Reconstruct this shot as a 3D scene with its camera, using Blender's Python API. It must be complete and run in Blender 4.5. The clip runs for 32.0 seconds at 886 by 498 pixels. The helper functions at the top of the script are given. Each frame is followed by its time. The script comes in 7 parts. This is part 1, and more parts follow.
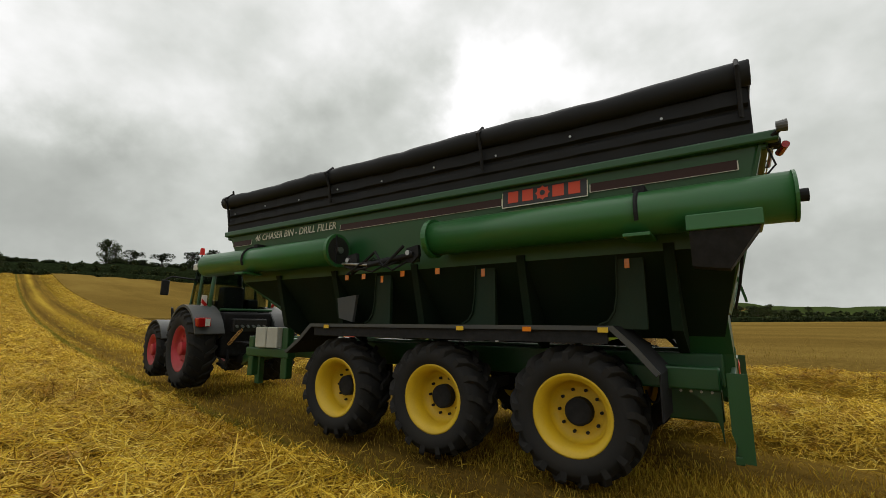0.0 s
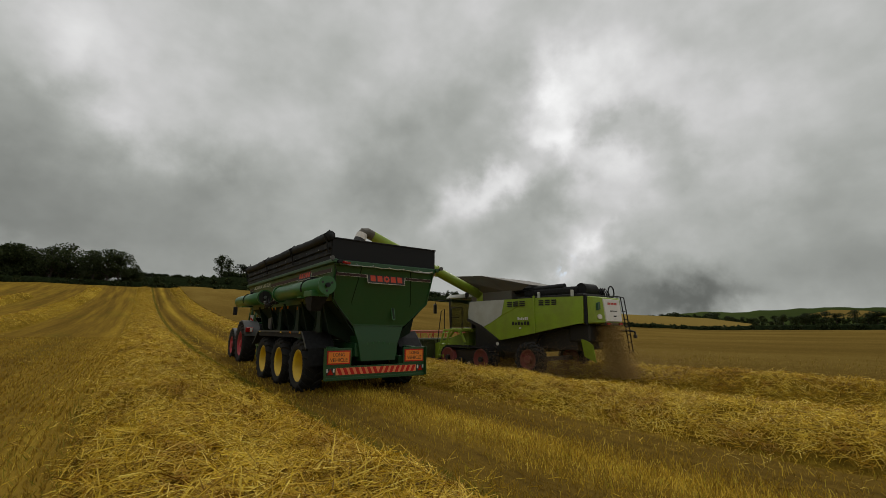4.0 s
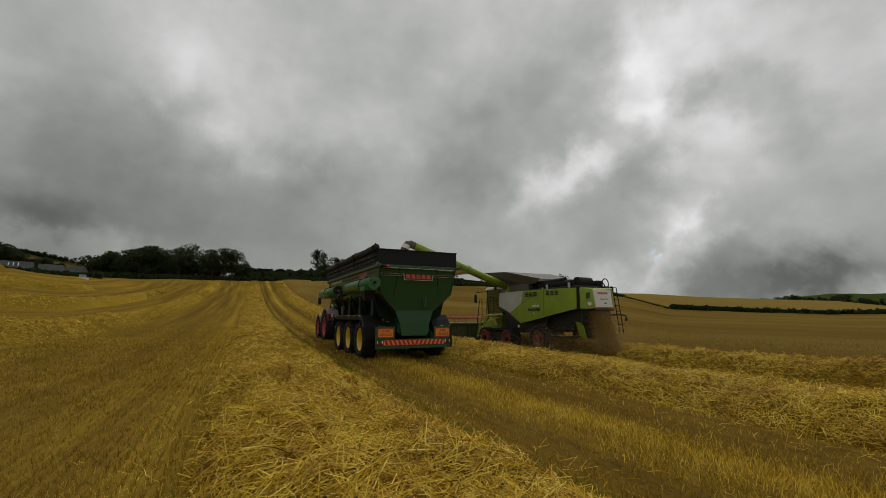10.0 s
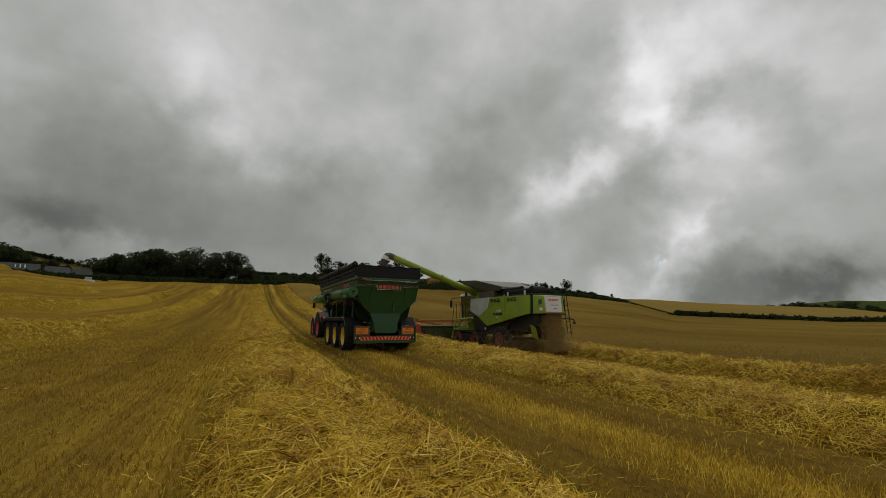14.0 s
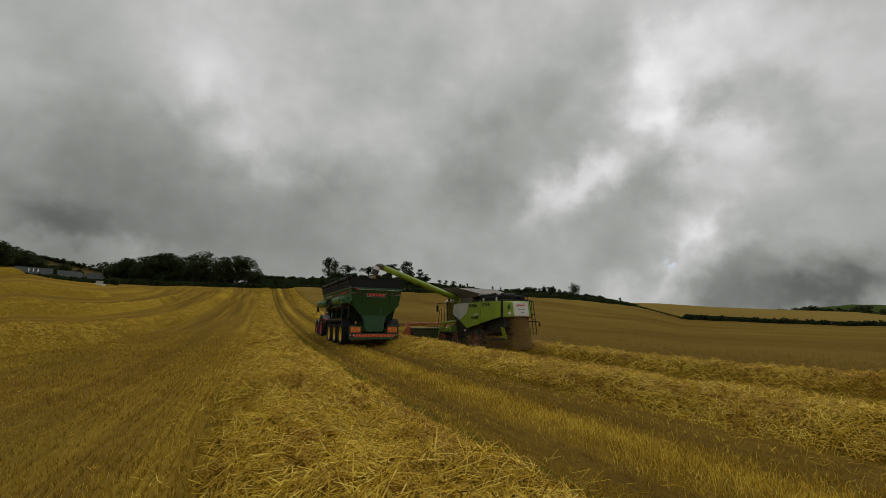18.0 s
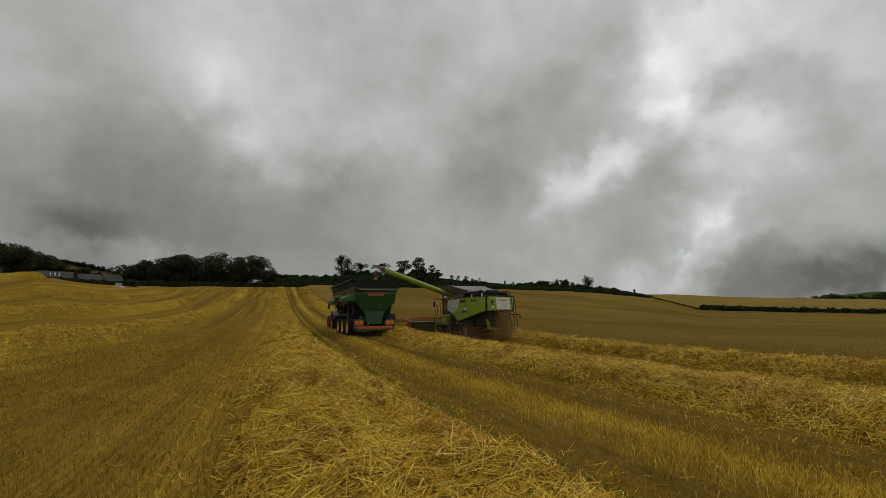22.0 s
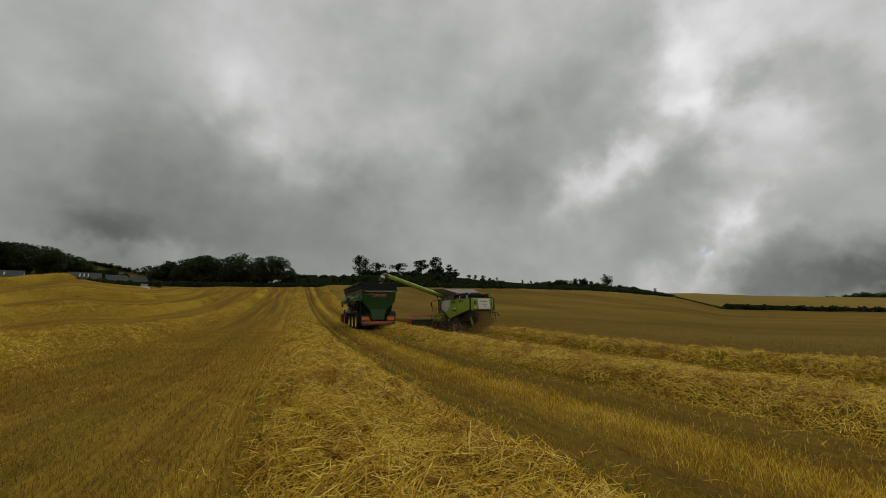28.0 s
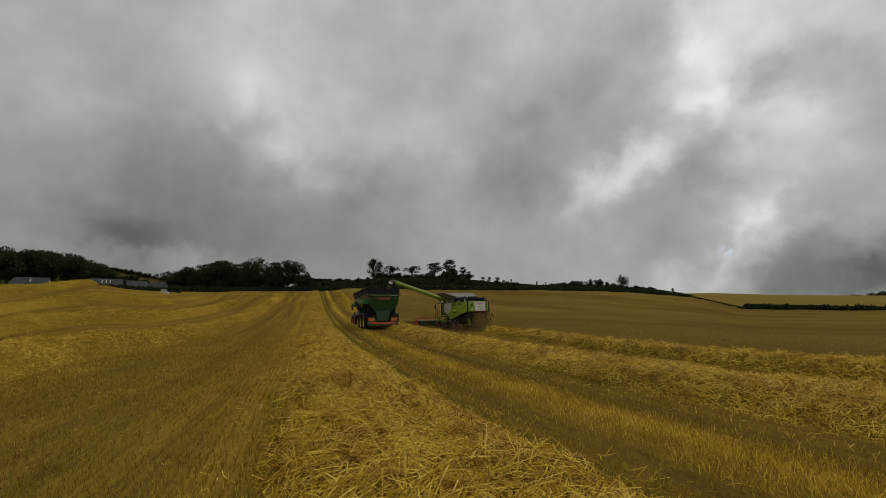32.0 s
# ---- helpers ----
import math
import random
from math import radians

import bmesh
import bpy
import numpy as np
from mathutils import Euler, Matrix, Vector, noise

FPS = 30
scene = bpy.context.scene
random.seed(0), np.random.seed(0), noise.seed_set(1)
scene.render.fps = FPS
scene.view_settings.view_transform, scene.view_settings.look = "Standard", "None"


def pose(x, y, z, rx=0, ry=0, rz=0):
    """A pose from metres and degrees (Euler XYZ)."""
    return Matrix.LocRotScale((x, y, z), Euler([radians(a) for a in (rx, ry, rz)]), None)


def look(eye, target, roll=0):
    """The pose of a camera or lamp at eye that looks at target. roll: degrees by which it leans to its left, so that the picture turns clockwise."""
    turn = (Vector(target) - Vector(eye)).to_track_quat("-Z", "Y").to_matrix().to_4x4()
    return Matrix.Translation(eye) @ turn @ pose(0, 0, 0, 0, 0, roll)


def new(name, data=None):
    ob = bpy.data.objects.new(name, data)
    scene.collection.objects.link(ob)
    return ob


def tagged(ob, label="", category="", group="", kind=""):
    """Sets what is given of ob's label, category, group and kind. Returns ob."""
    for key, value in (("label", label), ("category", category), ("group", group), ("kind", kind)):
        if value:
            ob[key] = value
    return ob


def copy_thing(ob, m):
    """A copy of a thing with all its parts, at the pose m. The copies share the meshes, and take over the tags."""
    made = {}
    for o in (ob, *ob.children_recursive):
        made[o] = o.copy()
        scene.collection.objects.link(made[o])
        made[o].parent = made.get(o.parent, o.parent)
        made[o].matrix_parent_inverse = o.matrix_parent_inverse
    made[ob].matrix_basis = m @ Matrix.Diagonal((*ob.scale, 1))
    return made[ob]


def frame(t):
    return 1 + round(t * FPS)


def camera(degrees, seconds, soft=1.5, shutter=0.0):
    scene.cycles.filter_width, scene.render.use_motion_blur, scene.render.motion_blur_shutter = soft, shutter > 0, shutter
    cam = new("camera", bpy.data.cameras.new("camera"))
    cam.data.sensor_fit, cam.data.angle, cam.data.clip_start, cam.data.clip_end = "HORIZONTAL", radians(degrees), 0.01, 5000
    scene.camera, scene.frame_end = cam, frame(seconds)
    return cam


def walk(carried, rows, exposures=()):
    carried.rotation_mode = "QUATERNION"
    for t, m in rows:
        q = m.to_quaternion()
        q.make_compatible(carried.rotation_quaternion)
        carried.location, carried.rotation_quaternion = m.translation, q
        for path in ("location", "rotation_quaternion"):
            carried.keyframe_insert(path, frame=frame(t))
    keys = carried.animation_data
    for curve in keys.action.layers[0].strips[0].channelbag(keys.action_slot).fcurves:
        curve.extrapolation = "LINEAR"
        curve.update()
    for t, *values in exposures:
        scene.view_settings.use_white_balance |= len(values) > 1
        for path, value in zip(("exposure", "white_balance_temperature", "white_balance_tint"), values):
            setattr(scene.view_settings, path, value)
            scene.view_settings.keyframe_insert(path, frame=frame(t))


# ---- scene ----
cam = camera(90.0, 32.0, soft=0.8)
# eye 1.70 m over the stubble; heading from the swath axis to the right, tilt up, lean
EYE = (0.0, 0.0, 1.70)
HEADING = [
    (0, 48.22, 9.42, 0.29),
    (0.5, 44.62, 10.34, 0.82),
    (1, 41.57, 9.97, -0.24),
    (1.5, 41.18, 10.01, -0.02),
    (2, 40.44, 10.15, 0.44),
    (2.5, 39.43, 10.26, 0.37),
    (3, 38.56, 10.44, 0.59),
    (3.5, 37.83, 10.35, 0.51),
    (5.5, 36.06, 10.11, 0.48),
    (6, 34.56, 9.27, 0.87),
    (6.5, 32.21, 8.79, 0.46),
    (7, 29.56, 8.34, -0.43),
    (7.5, 28.63, 8.28, -0.65),
    (8, 27.77, 8.30, -0.67),
    (8.5, 26.72, 8.43, -0.57),
    (9, 26.48, 8.61, -0.31),
    (9.5, 26.38, 8.69, -0.19),
    (10, 26.64, 8.69, -0.18),
    (10.5, 26.65, 8.57, -0.06),
    (11, 26.69, 8.51, 0.05),
    (11.5, 26.69, 8.53, 0.01),
    (12, 26.66, 8.65, 0.09),
    (12.5, 26.61, 8.81, 0.13),
    (13, 26.56, 8.95, 0.29),
    (13.5, 26.44, 9.08, 0.32),
    (14, 26.16, 9.27, 0.21),
    (14.5, 26.13, 9.41, 0.33),
    (16.5, 25.69, 9.49, 0.21),
    (17, 25.46, 9.56, 0.34),
    (17.5, 25.49, 9.57, 0.35),
    (18, 25.23, 9.76, 0.26),
    (18.5, 25.00, 9.66, 0.36),
    (19, 24.60, 9.29, -0.23),
    (19.5, 24.18, 9.07, -0.61),
    (20, 24.02, 8.95, -0.80),
    (20.5, 24.04, 8.92, -0.90),
    (21, 23.79, 9.00, -0.77),
    (21.5, 23.72, 9.08, -0.71),
    (22, 23.72, 9.17, -0.78),
    (22.5, 23.40, 9.26, -0.68),
    (23, 23.28, 9.28, -0.58),
    (23.5, 23.29, 9.24, -0.79),
    (24, 23.30, 9.18, -0.75),
    (24.5, 22.89, 9.15, -0.73),
    (25, 22.73, 9.10, -0.83),
    (25.5, 22.41, 9.04, -0.87),
    (27.5, 21.77, 9.16, -0.68),
    (28, 21.50, 9.14, -0.80),
    (28.5, 21.25, 9.25, -0.90),
    (29, 21.14, 9.29, -1.08),
    (29.5, 21.15, 9.48, -1.10),
    (30, 20.81, 9.57, -1.00),
    (30.5, 20.60, 9.64, -1.00),
    (31, 20.24, 9.53, -1.23),
    (31.5, 20.13, 9.60, -1.19),
    (32, 19.74, 9.48, -1.26),
]

def heading(deg, tilt):
    a, e = radians(deg), radians(tilt)
    return Vector((math.sin(a) * math.cos(e), math.cos(a) * math.cos(e), math.sin(e)))


walk(cam, [(t, look(EYE, Vector(EYE) + 10 * heading(a, e), lean)) for t, a, e, lean in HEADING],
     [(0.0, 0.80), (1.0, 0.70), (2.0, 0.45), (3.0, 0.25), (6.0, 0.0), (9.0, 0.0), (20.0, 0.0), (32.0, -0.06)])

# ---- overcast sky and soft sun ----
SUN_AZ, SUN_EL = 48.0, 42.0


def node(tree, kind, **settings):
    n = tree.nodes.new(kind)
    for key, value in settings.items():
        if key == "operation":
            n.operation = value
        elif key == "data_type":
            n.data_type = value
        elif key == "blend_type":
            n.blend_type = value
        elif key == "sky_type":
            n.sky_type = value
        elif key == "wave_profile":
            n.wave_profile = value
        elif key == "feature":
            n.feature = value
        else:
            n.inputs[key].default_value = value
    return n


def ramp(tree, fac, stops):
    n = tree.nodes.new("ShaderNodeValToRGB")
    els = n.color_ramp.elements
    while len(els) < len(stops):
        els.new(0.5)
    for el, (pos, col) in zip(els, stops):
        el.position = pos
        el.color = (*col, 1) if len(col) == 3 else col
    tree.links.new(fac, n.inputs["Fac"])
    return n.outputs["Color"]


def calc(tree, op, a, b=None, clamp=False):
    n = tree.nodes.new("ShaderNodeMath")
    n.operation, n.use_clamp = op, clamp
    for i, v in enumerate((a, b)):
        if v is None:
            continue
        if isinstance(v, (int, float)):
            n.inputs[i].default_value = v
        else:
            tree.links.new(v, n.inputs[i])
    return n.outputs[0]


def mixed(tree, fac, a, b, mode="MIX"):
    n = tree.nodes.new("ShaderNodeMix")
    n.data_type, n.blend_type = "RGBA", mode
    for key, v in ((0, fac), (6, a), (7, b)):
        if isinstance(v, (int, float)):
            n.inputs[key].default_value = v
        elif isinstance(v, (tuple, list)):
            n.inputs[key].default_value = (*v, 1) if len(v) == 3 else v
        else:
            tree.links.new(v, n.inputs[key])
    return n.outputs[2]


# the cloud deck: brightness in stops, thinner (positive) or thicker (negative) about each direction
class Sky:
    """The cloud deck's shader: a base brightness in stops to which each cloud or gap adds its own."""

    def __init__(self):
        world = bpy.data.worlds.new("overcast")
        scene.world = world
        world.use_nodes = True
        self.tree = t = world.node_tree
        t.nodes.clear()
        self.co = t.nodes.new("ShaderNodeTexCoord").outputs["Generated"]
        # ragged edges: directions are bent by turbulence at two scales before the clouds are laid out
        self.bent = self.co
        for scale, detail, amount in ((5.0, 3.0, 0.13), (15.0, 5.0, 0.11)):
            n = node(t, "ShaderNodeTexNoise", Scale=scale, Detail=detail, Roughness=0.55)
            t.links.new(self.co, n.inputs["Vector"])
            shift = t.nodes.new("ShaderNodeVectorMath")
            shift.operation, shift.inputs[1].default_value = "SUBTRACT", (0.5, 0.5, 0.5)
            t.links.new(n.outputs["Color"], shift.inputs[0])
            more = t.nodes.new("ShaderNodeVectorMath")
            more.operation, more.inputs[1].default_value = "MULTIPLY_ADD", (amount, amount, amount)
            t.links.new(shift.outputs[0], more.inputs[0])
            t.links.new(self.bent, more.inputs[2])
            self.bent = more.outputs[0]
        self.stops = None

    def add(self, value, weight):
        t = self.tree
        n = t.nodes.new("ShaderNodeMath")
        n.operation = "MULTIPLY_ADD"
        t.links.new(value, n.inputs[0])
        n.inputs[1].default_value, n.inputs[2].default_value = weight, 0.0
        if self.stops is not None:
            t.links.new(self.stops, n.inputs[2])
        self.stops = n.outputs[0]

    def blob(self, deg, tilt, wide, high, turn, vector):
        """1 at a direction, falling off over these degrees along and across a line turned from the level."""
        t = self.tree
        c = heading(deg, tilt)
        side = c.cross(Vector((0, 0, 1))).normalized()
        up = side.cross(c)
        k, j = math.cos(radians(turn)), math.sin(radians(turn))
        axes = Matrix((k * side + j * up, -j * side + k * up, -c)).transposed()
        m = t.nodes.new("ShaderNodeMapping")
        m.vector_type = "TEXTURE"
        m.inputs["Location"].default_value = c
        m.inputs["Rotation"].default_value = axes.to_euler()
        m.inputs["Scale"].default_value = (math.sin(radians(wide)), math.sin(radians(high)), 0.5)
        t.links.new(vector, m.inputs["Vector"])
        d = t.nodes.new("ShaderNodeVectorMath")
        d.operation = "DOT_PRODUCT"
        t.links.new(m.outputs[0], d.inputs[0])
        t.links.new(m.outputs[0], d.inputs[1])
        return calc(t, "POWER", 0.36788, d.outputs["Value"])

    def cloud(self, deg, tilt, wide, high, turn, stops):
        self.add(self.blob(deg, tilt, wide, high, turn, self.bent), stops)

    def finish(self, base):
        t = self.tree
        flat = t.nodes.new("ShaderNodeMapping")
        flat.inputs["Scale"].default_value = (1.0, 1.0, 1.3)
        t.links.new(self.co, flat.inputs["Vector"])
        for scale, detail, rough, weight in ((4.5, 4.0, 0.5, 0.8), (11.0, 5.0, 0.5, 0.6)):
            n = node(t, "ShaderNodeTexNoise", Scale=scale, Detail=detail, Roughness=rough)
            t.links.new(flat.outputs[0], n.inputs["Vector"])
            self.add(calc(t, "SUBTRACT", n.outputs[0], 0.5), weight)
        light = calc(t, "MULTIPLY", calc(t, "POWER", 2.0, self.stops), base)
        tint = ramp(t, light, [(0.10, (0.96, 1.01, 0.93)), (0.35, (0.975, 1.01, 0.955)), (0.55, (1.0, 1.0, 0.995)), (0.80, (1.0, 1.0, 1.0))])
        grey = mixed(t, 1.0, tint, light, "MULTIPLY")
        sky = node(t, "ShaderNodeTexSky", sky_type="NISHITA")
        sky.sun_disc = False
        sky.sun_elevation, sky.sun_rotation = radians(SUN_EL), radians(SUN_AZ)
        blue = mixed(t, 1.0, sky.outputs[0], (0.085, 0.10, 0.125), "MULTIPLY")
        # one chink of clear sky low down
        n = node(t, "ShaderNodeTexNoise", Scale=30.0, Detail=3.0, Roughness=0.6)
        t.links.new(self.co, n.inputs["Vector"])
        torn = calc(t, "MULTIPLY", calc(t, "SUBTRACT", n.outputs[0], 0.44), 5.0, clamp=True)
        chink = calc(t, "MULTIPLY", calc(t, "MULTIPLY", self.blob(53.0, 7.8, 0.6, 1.3, -20, self.co), 0.85), torn, clamp=True)
        back = t.nodes.new("ShaderNodeBackground")
        t.links.new(mixed(t, chink, grey, blue), back.inputs["Color"])
        out = t.nodes.new("ShaderNodeOutputWorld")
        t.links.new(back.outputs[0], out.inputs[0])


deck = Sky()
# heading, height, half width, half height, lean, stops
deck.cloud(53.8, 8.7, 7, 3.2, 60, 0.52)
deck.cloud(63.9, 22.9, 13, 9, 0, 0.54)
deck.cloud(6.4, 11.6, 22, 12, 0, -0.65)
deck.cloud(64.4, 3.9, 7, 3.2, 0, -1.04)
deck.cloud(37, 25.3, 9, 6, 45, -0.53)
deck.cloud(40, 15.5, 7, 3.2, 30, 0.36)
deck.cloud(3.2, 24.8, 9, 6, 0, 0.41)
deck.cloud(51.5, 25.6, 7, 3.2, 60, 0.27)
deck.cloud(50.1, 3.2, 3.5, 2.5, 0, 0.26)
deck.cloud(-15.5, 9.8, 3.5, 2.5, 0, -0.67)
deck.cloud(-10.5, 7, 7, 3.2, 0, 0.31)
deck.cloud(-14, 18.7, 9, 6, -45, -0.47)
deck.cloud(-2.8, 34.4, 9, 6, 45, 0.34)
deck.cloud(29.2, 19, 9, 6, -45, -0.65)
deck.cloud(43.8, 21.2, 3.5, 2.5, 0, -0.43)
deck.cloud(49.9, 15.1, 7, 3.2, 30, -0.36)
deck.cloud(63.9, 22.9, 3.5, 2.5, 0, -0.28)
deck.cloud(0.1, 20.5, 3.5, 2.5, 0, 0.33)
deck.cloud(48.2, 32.2, 7, 3.2, 60, -0.26)
deck.cloud(57.4, 29.8, 5, 4, 0, 0.42)
deck.cloud(58.4, 19.2, 3.5, 2.5, 0, 0.32)
deck.cloud(68.1, 1.6, 3.5, 2.5, 0, 0.45)
deck.cloud(53, 22.8, 3.5, 2.5, 0, 0.50)
deck.cloud(57.5, 24.1, 3.5, 2.5, 0, -0.30)
deck.cloud(50.4, 20.8, 3.5, 2.5, 0, -0.42)
deck.cloud(45.7, 18.3, 3.5, 2.5, 0, 0.37)
deck.cloud(-6.5, 26.2, 7, 3.2, 60, 0.23)
deck.cloud(17.8, 22.6, 7, 3.2, 0, 0.17)
deck.cloud(4.2, 31.1, 7, 3.2, 30, 0.17)
deck.cloud(57, 10.9, 3.5, 2.5, 0, 0.21)
deck.cloud(8.3, 16.6, 3.5, 2.5, 0, -0.22)
deck.cloud(41, 31.1, 9, 6, -45, -0.28)
deck.cloud(60.5, 15.1, 3.5, 2.5, 0, 0.17)
deck.cloud(67.4, 28.4, 9, 6, -45, 0.31)
deck.cloud(-2.6, 12.4, 3.5, 2.5, 0, -0.15)
deck.cloud(55, 4.2, 3.5, 2.5, 0, -0.42)
deck.cloud(52, 4.7, 7, 3.2, 30, 0.36)
deck.cloud(67.5, 3.1, 3.5, 2.5, 0, -0.42)
deck.cloud(29.3, 22.8, 14, 10, 0, 0.48)
deck.cloud(-18.8, 5.7, 14, 10, 0, -0.75)
deck.cloud(54.4, 5.6, 10, 7, 0, -0.59)
deck.cloud(39.8, 34.3, 10, 7, 0, 0.26)
deck.cloud(66.7, 4.6, 10, 7, 0, 0.32)
deck.cloud(-20.5, 22.5, 10, 7, 0, 0.25)
deck.cloud(63.7, 28.3, 10, 7, 0, -0.22)
deck.cloud(47.8, 19.2, 10, 7, 0, 0.21)
deck.cloud(19.2, 14.1, 10, 7, 0, 0.16)
deck.cloud(49, 32.6, 10, 7, 0, 0.20)
deck.cloud(58.2, 23.5, 3, 2.2, 0, -0.34)
deck.cloud(64.4, 24, 2.4, 2.8, 0, -0.30)
deck.cloud(67.2, 18, 4.5, 2.4, 10, -0.40)
deck.cloud(50.7, 16.9, 4.5, 2.2, 15, -0.35)
deck.cloud(54, 27.9, 1.8, 3.5, 10, 0.17)
deck.cloud(55.6, 10.4, 3.4, 0.9, 35, 0.25)
deck.cloud(51.5, 6, 1, 3, -20, 0.28)
deck.cloud(59.2, 6.9, 3, 1.4, 10, -0.22)
deck.cloud(64.8, 3.9, 6, 1.1, 3, -0.55)
deck.cloud(-7.3, 21.5, 4, 2.2, 0, -0.25)
deck.cloud(-0.8, 23.3, 1.6, 2.2, 0, 0.17)
deck.cloud(-8.1, 9.3, 8, 1.6, -8, -0.22)
deck.cloud(-19.2, 8, 5, 0.9, -12, 0.28)
deck.cloud(-11.6, 7.2, 6, 0.9, -8, 0.22)
deck.cloud(40, 16.2, 2.6, 1.6, 30, 0.19)
# low banks at the far right
deck.cloud(84, 7, 14, 5, 0, -0.55)
deck.cloud(78, 13, 9, 4, 10, -0.25)
deck.cloud(96, 20, 12, 7, 0, -0.2)
# overhead and behind, out of view: added to light the ground and keep rear faces dark
deck.cloud(0, 90, 38, 38, 0, 1.20)
deck.cloud(225, 15, 50, 30, 0, -0.20)
deck.finish(0.40)
sun = new("sun", bpy.data.lights.new("sun", "SUN"))
sun.data.energy, sun.data.angle, sun.data.color = 0.95, radians(60), (1.0, 0.95, 0.86)
sun.matrix_world = look(60 * heading(SUN_AZ, SUN_EL), (0, 0, 0))

# ---- materials ----


def material(name, rough=0.6, metal=0.0, spec=0.5):
    m = bpy.data.materials.new(name)
    m.use_nodes = True
    b = m.node_tree.nodes["Principled BSDF"]
    b.inputs["Roughness"].default_value, b.inputs["Metallic"].default_value = rough, metal
    b.inputs["Specular IOR Level"].default_value = spec
    return m, m.node_tree, b


def painted(name, col, rough=0.35, dirt=(0.20, 0.15, 0.08), amount=0.35, metal=0.0, grain=9.0, spec=0.5):
    """Paint or metal with field dust: patchy film, fine specks and a slightly wavy sheet."""
    m, t, b = material(name, rough, metal, spec)
    co = t.nodes.new("ShaderNodeTexCoord")
    patch = node(t, "ShaderNodeTexNoise", Scale=1.7, Detail=5.0, Roughness=0.6)
    fine = node(t, "ShaderNodeTexNoise", Scale=grain * 6, Detail=4.0, Roughness=0.7)
    for n in (patch, fine):
        t.links.new(co.outputs["Object"], n.inputs["Vector"])
    film = ramp(t, calc(t, "MULTIPLY", calc(t, "ADD", patch.outputs[0], calc(t, "MULTIPLY", fine.outputs[0], 0.5)), 0.7),
                [(0.38, (0, 0, 0)), (0.72, (amount, amount, amount))])
    t.links.new(mixed(t, film, col, dirt), b.inputs["Base Color"])
    t.links.new(calc(t, "ADD", calc(t, "MULTIPLY", film, 0.6), rough, clamp=True), b.inputs["Roughness"])
    bump = node(t, "ShaderNodeBump", Strength=0.12, Distance=0.02)
    t.links.new(patch.outputs[0], bump.inputs["Height"])
    t.links.new(bump.outputs[0], b.inputs["Normal"])
    return m


def plain(name, col, rough=0.5, metal=0.0, spread=0.25, scale=30.0, spec=0.5):
    m, t, b = material(name, rough, metal, spec)
    co = t.nodes.new("ShaderNodeTexCoord")
    n = node(t, "ShaderNodeTexNoise", Scale=scale, Detail=4.0, Roughness=0.6)
    t.links.new(co.outputs["Object"], n.inputs["Vector"])
    lo, hi = [c * (1 - spread) for c in col], [min(1, c * (1 + spread)) for c in col]
    t.links.new(ramp(t, n.outputs[0], [(0.3, lo), (0.7, hi)]), b.inputs["Base Color"])
    return m


def strands(name, stops, rough=0.7, patch=None, through_light=0.3, hollow=None):
    """Straw, stubble, ears or leaves: one colour a piece, and a slow change over the field."""
    m, t, b = material(name, rough, 0.0, 0.1)
    geo = t.nodes.new("ShaderNodeNewGeometry")
    col = ramp(t, geo.outputs["Random Per Island"], stops)
    co = t.nodes.new("ShaderNodeTexCoord")
    n = node(t, "ShaderNodeTexNoise", Scale=0.55, Detail=4.0, Roughness=0.6)
    t.links.new(co.outputs["Object"], n.inputs["Vector"])
    if patch:
        col = mixed(t, ramp(t, n.outputs[0], [(0.42, (0, 0, 0)), (0.68, (1, 1, 1))]), col, patch, "MULTIPLY")
    if hollow:
        n = node(t, "ShaderNodeTexNoise", Scale=1.9, Detail=5.0, Roughness=0.65)
        t.links.new(co.outputs["Object"], n.inputs["Vector"])
        col = mixed(t, ramp(t, n.outputs[0], [(0.53, (0, 0, 0)), (0.64, (1, 1, 1))]), col, hollow, "MULTIPLY")
    t.links.new(col, b.inputs["Base Color"])
    thin = t.nodes.new("ShaderNodeBsdfTranslucent")
    t.links.new(col, thin.inputs["Color"])
    both = t.nodes.new("ShaderNodeMixShader")
    both.inputs[0].default_value = through_light
    t.links.new(b.outputs[0], both.inputs[1])
    t.links.new(thin.outputs[0], both.inputs[2])
    t.links.new(both.outputs[0], t.nodes["Material Output"].inputs["Surface"])
    return m


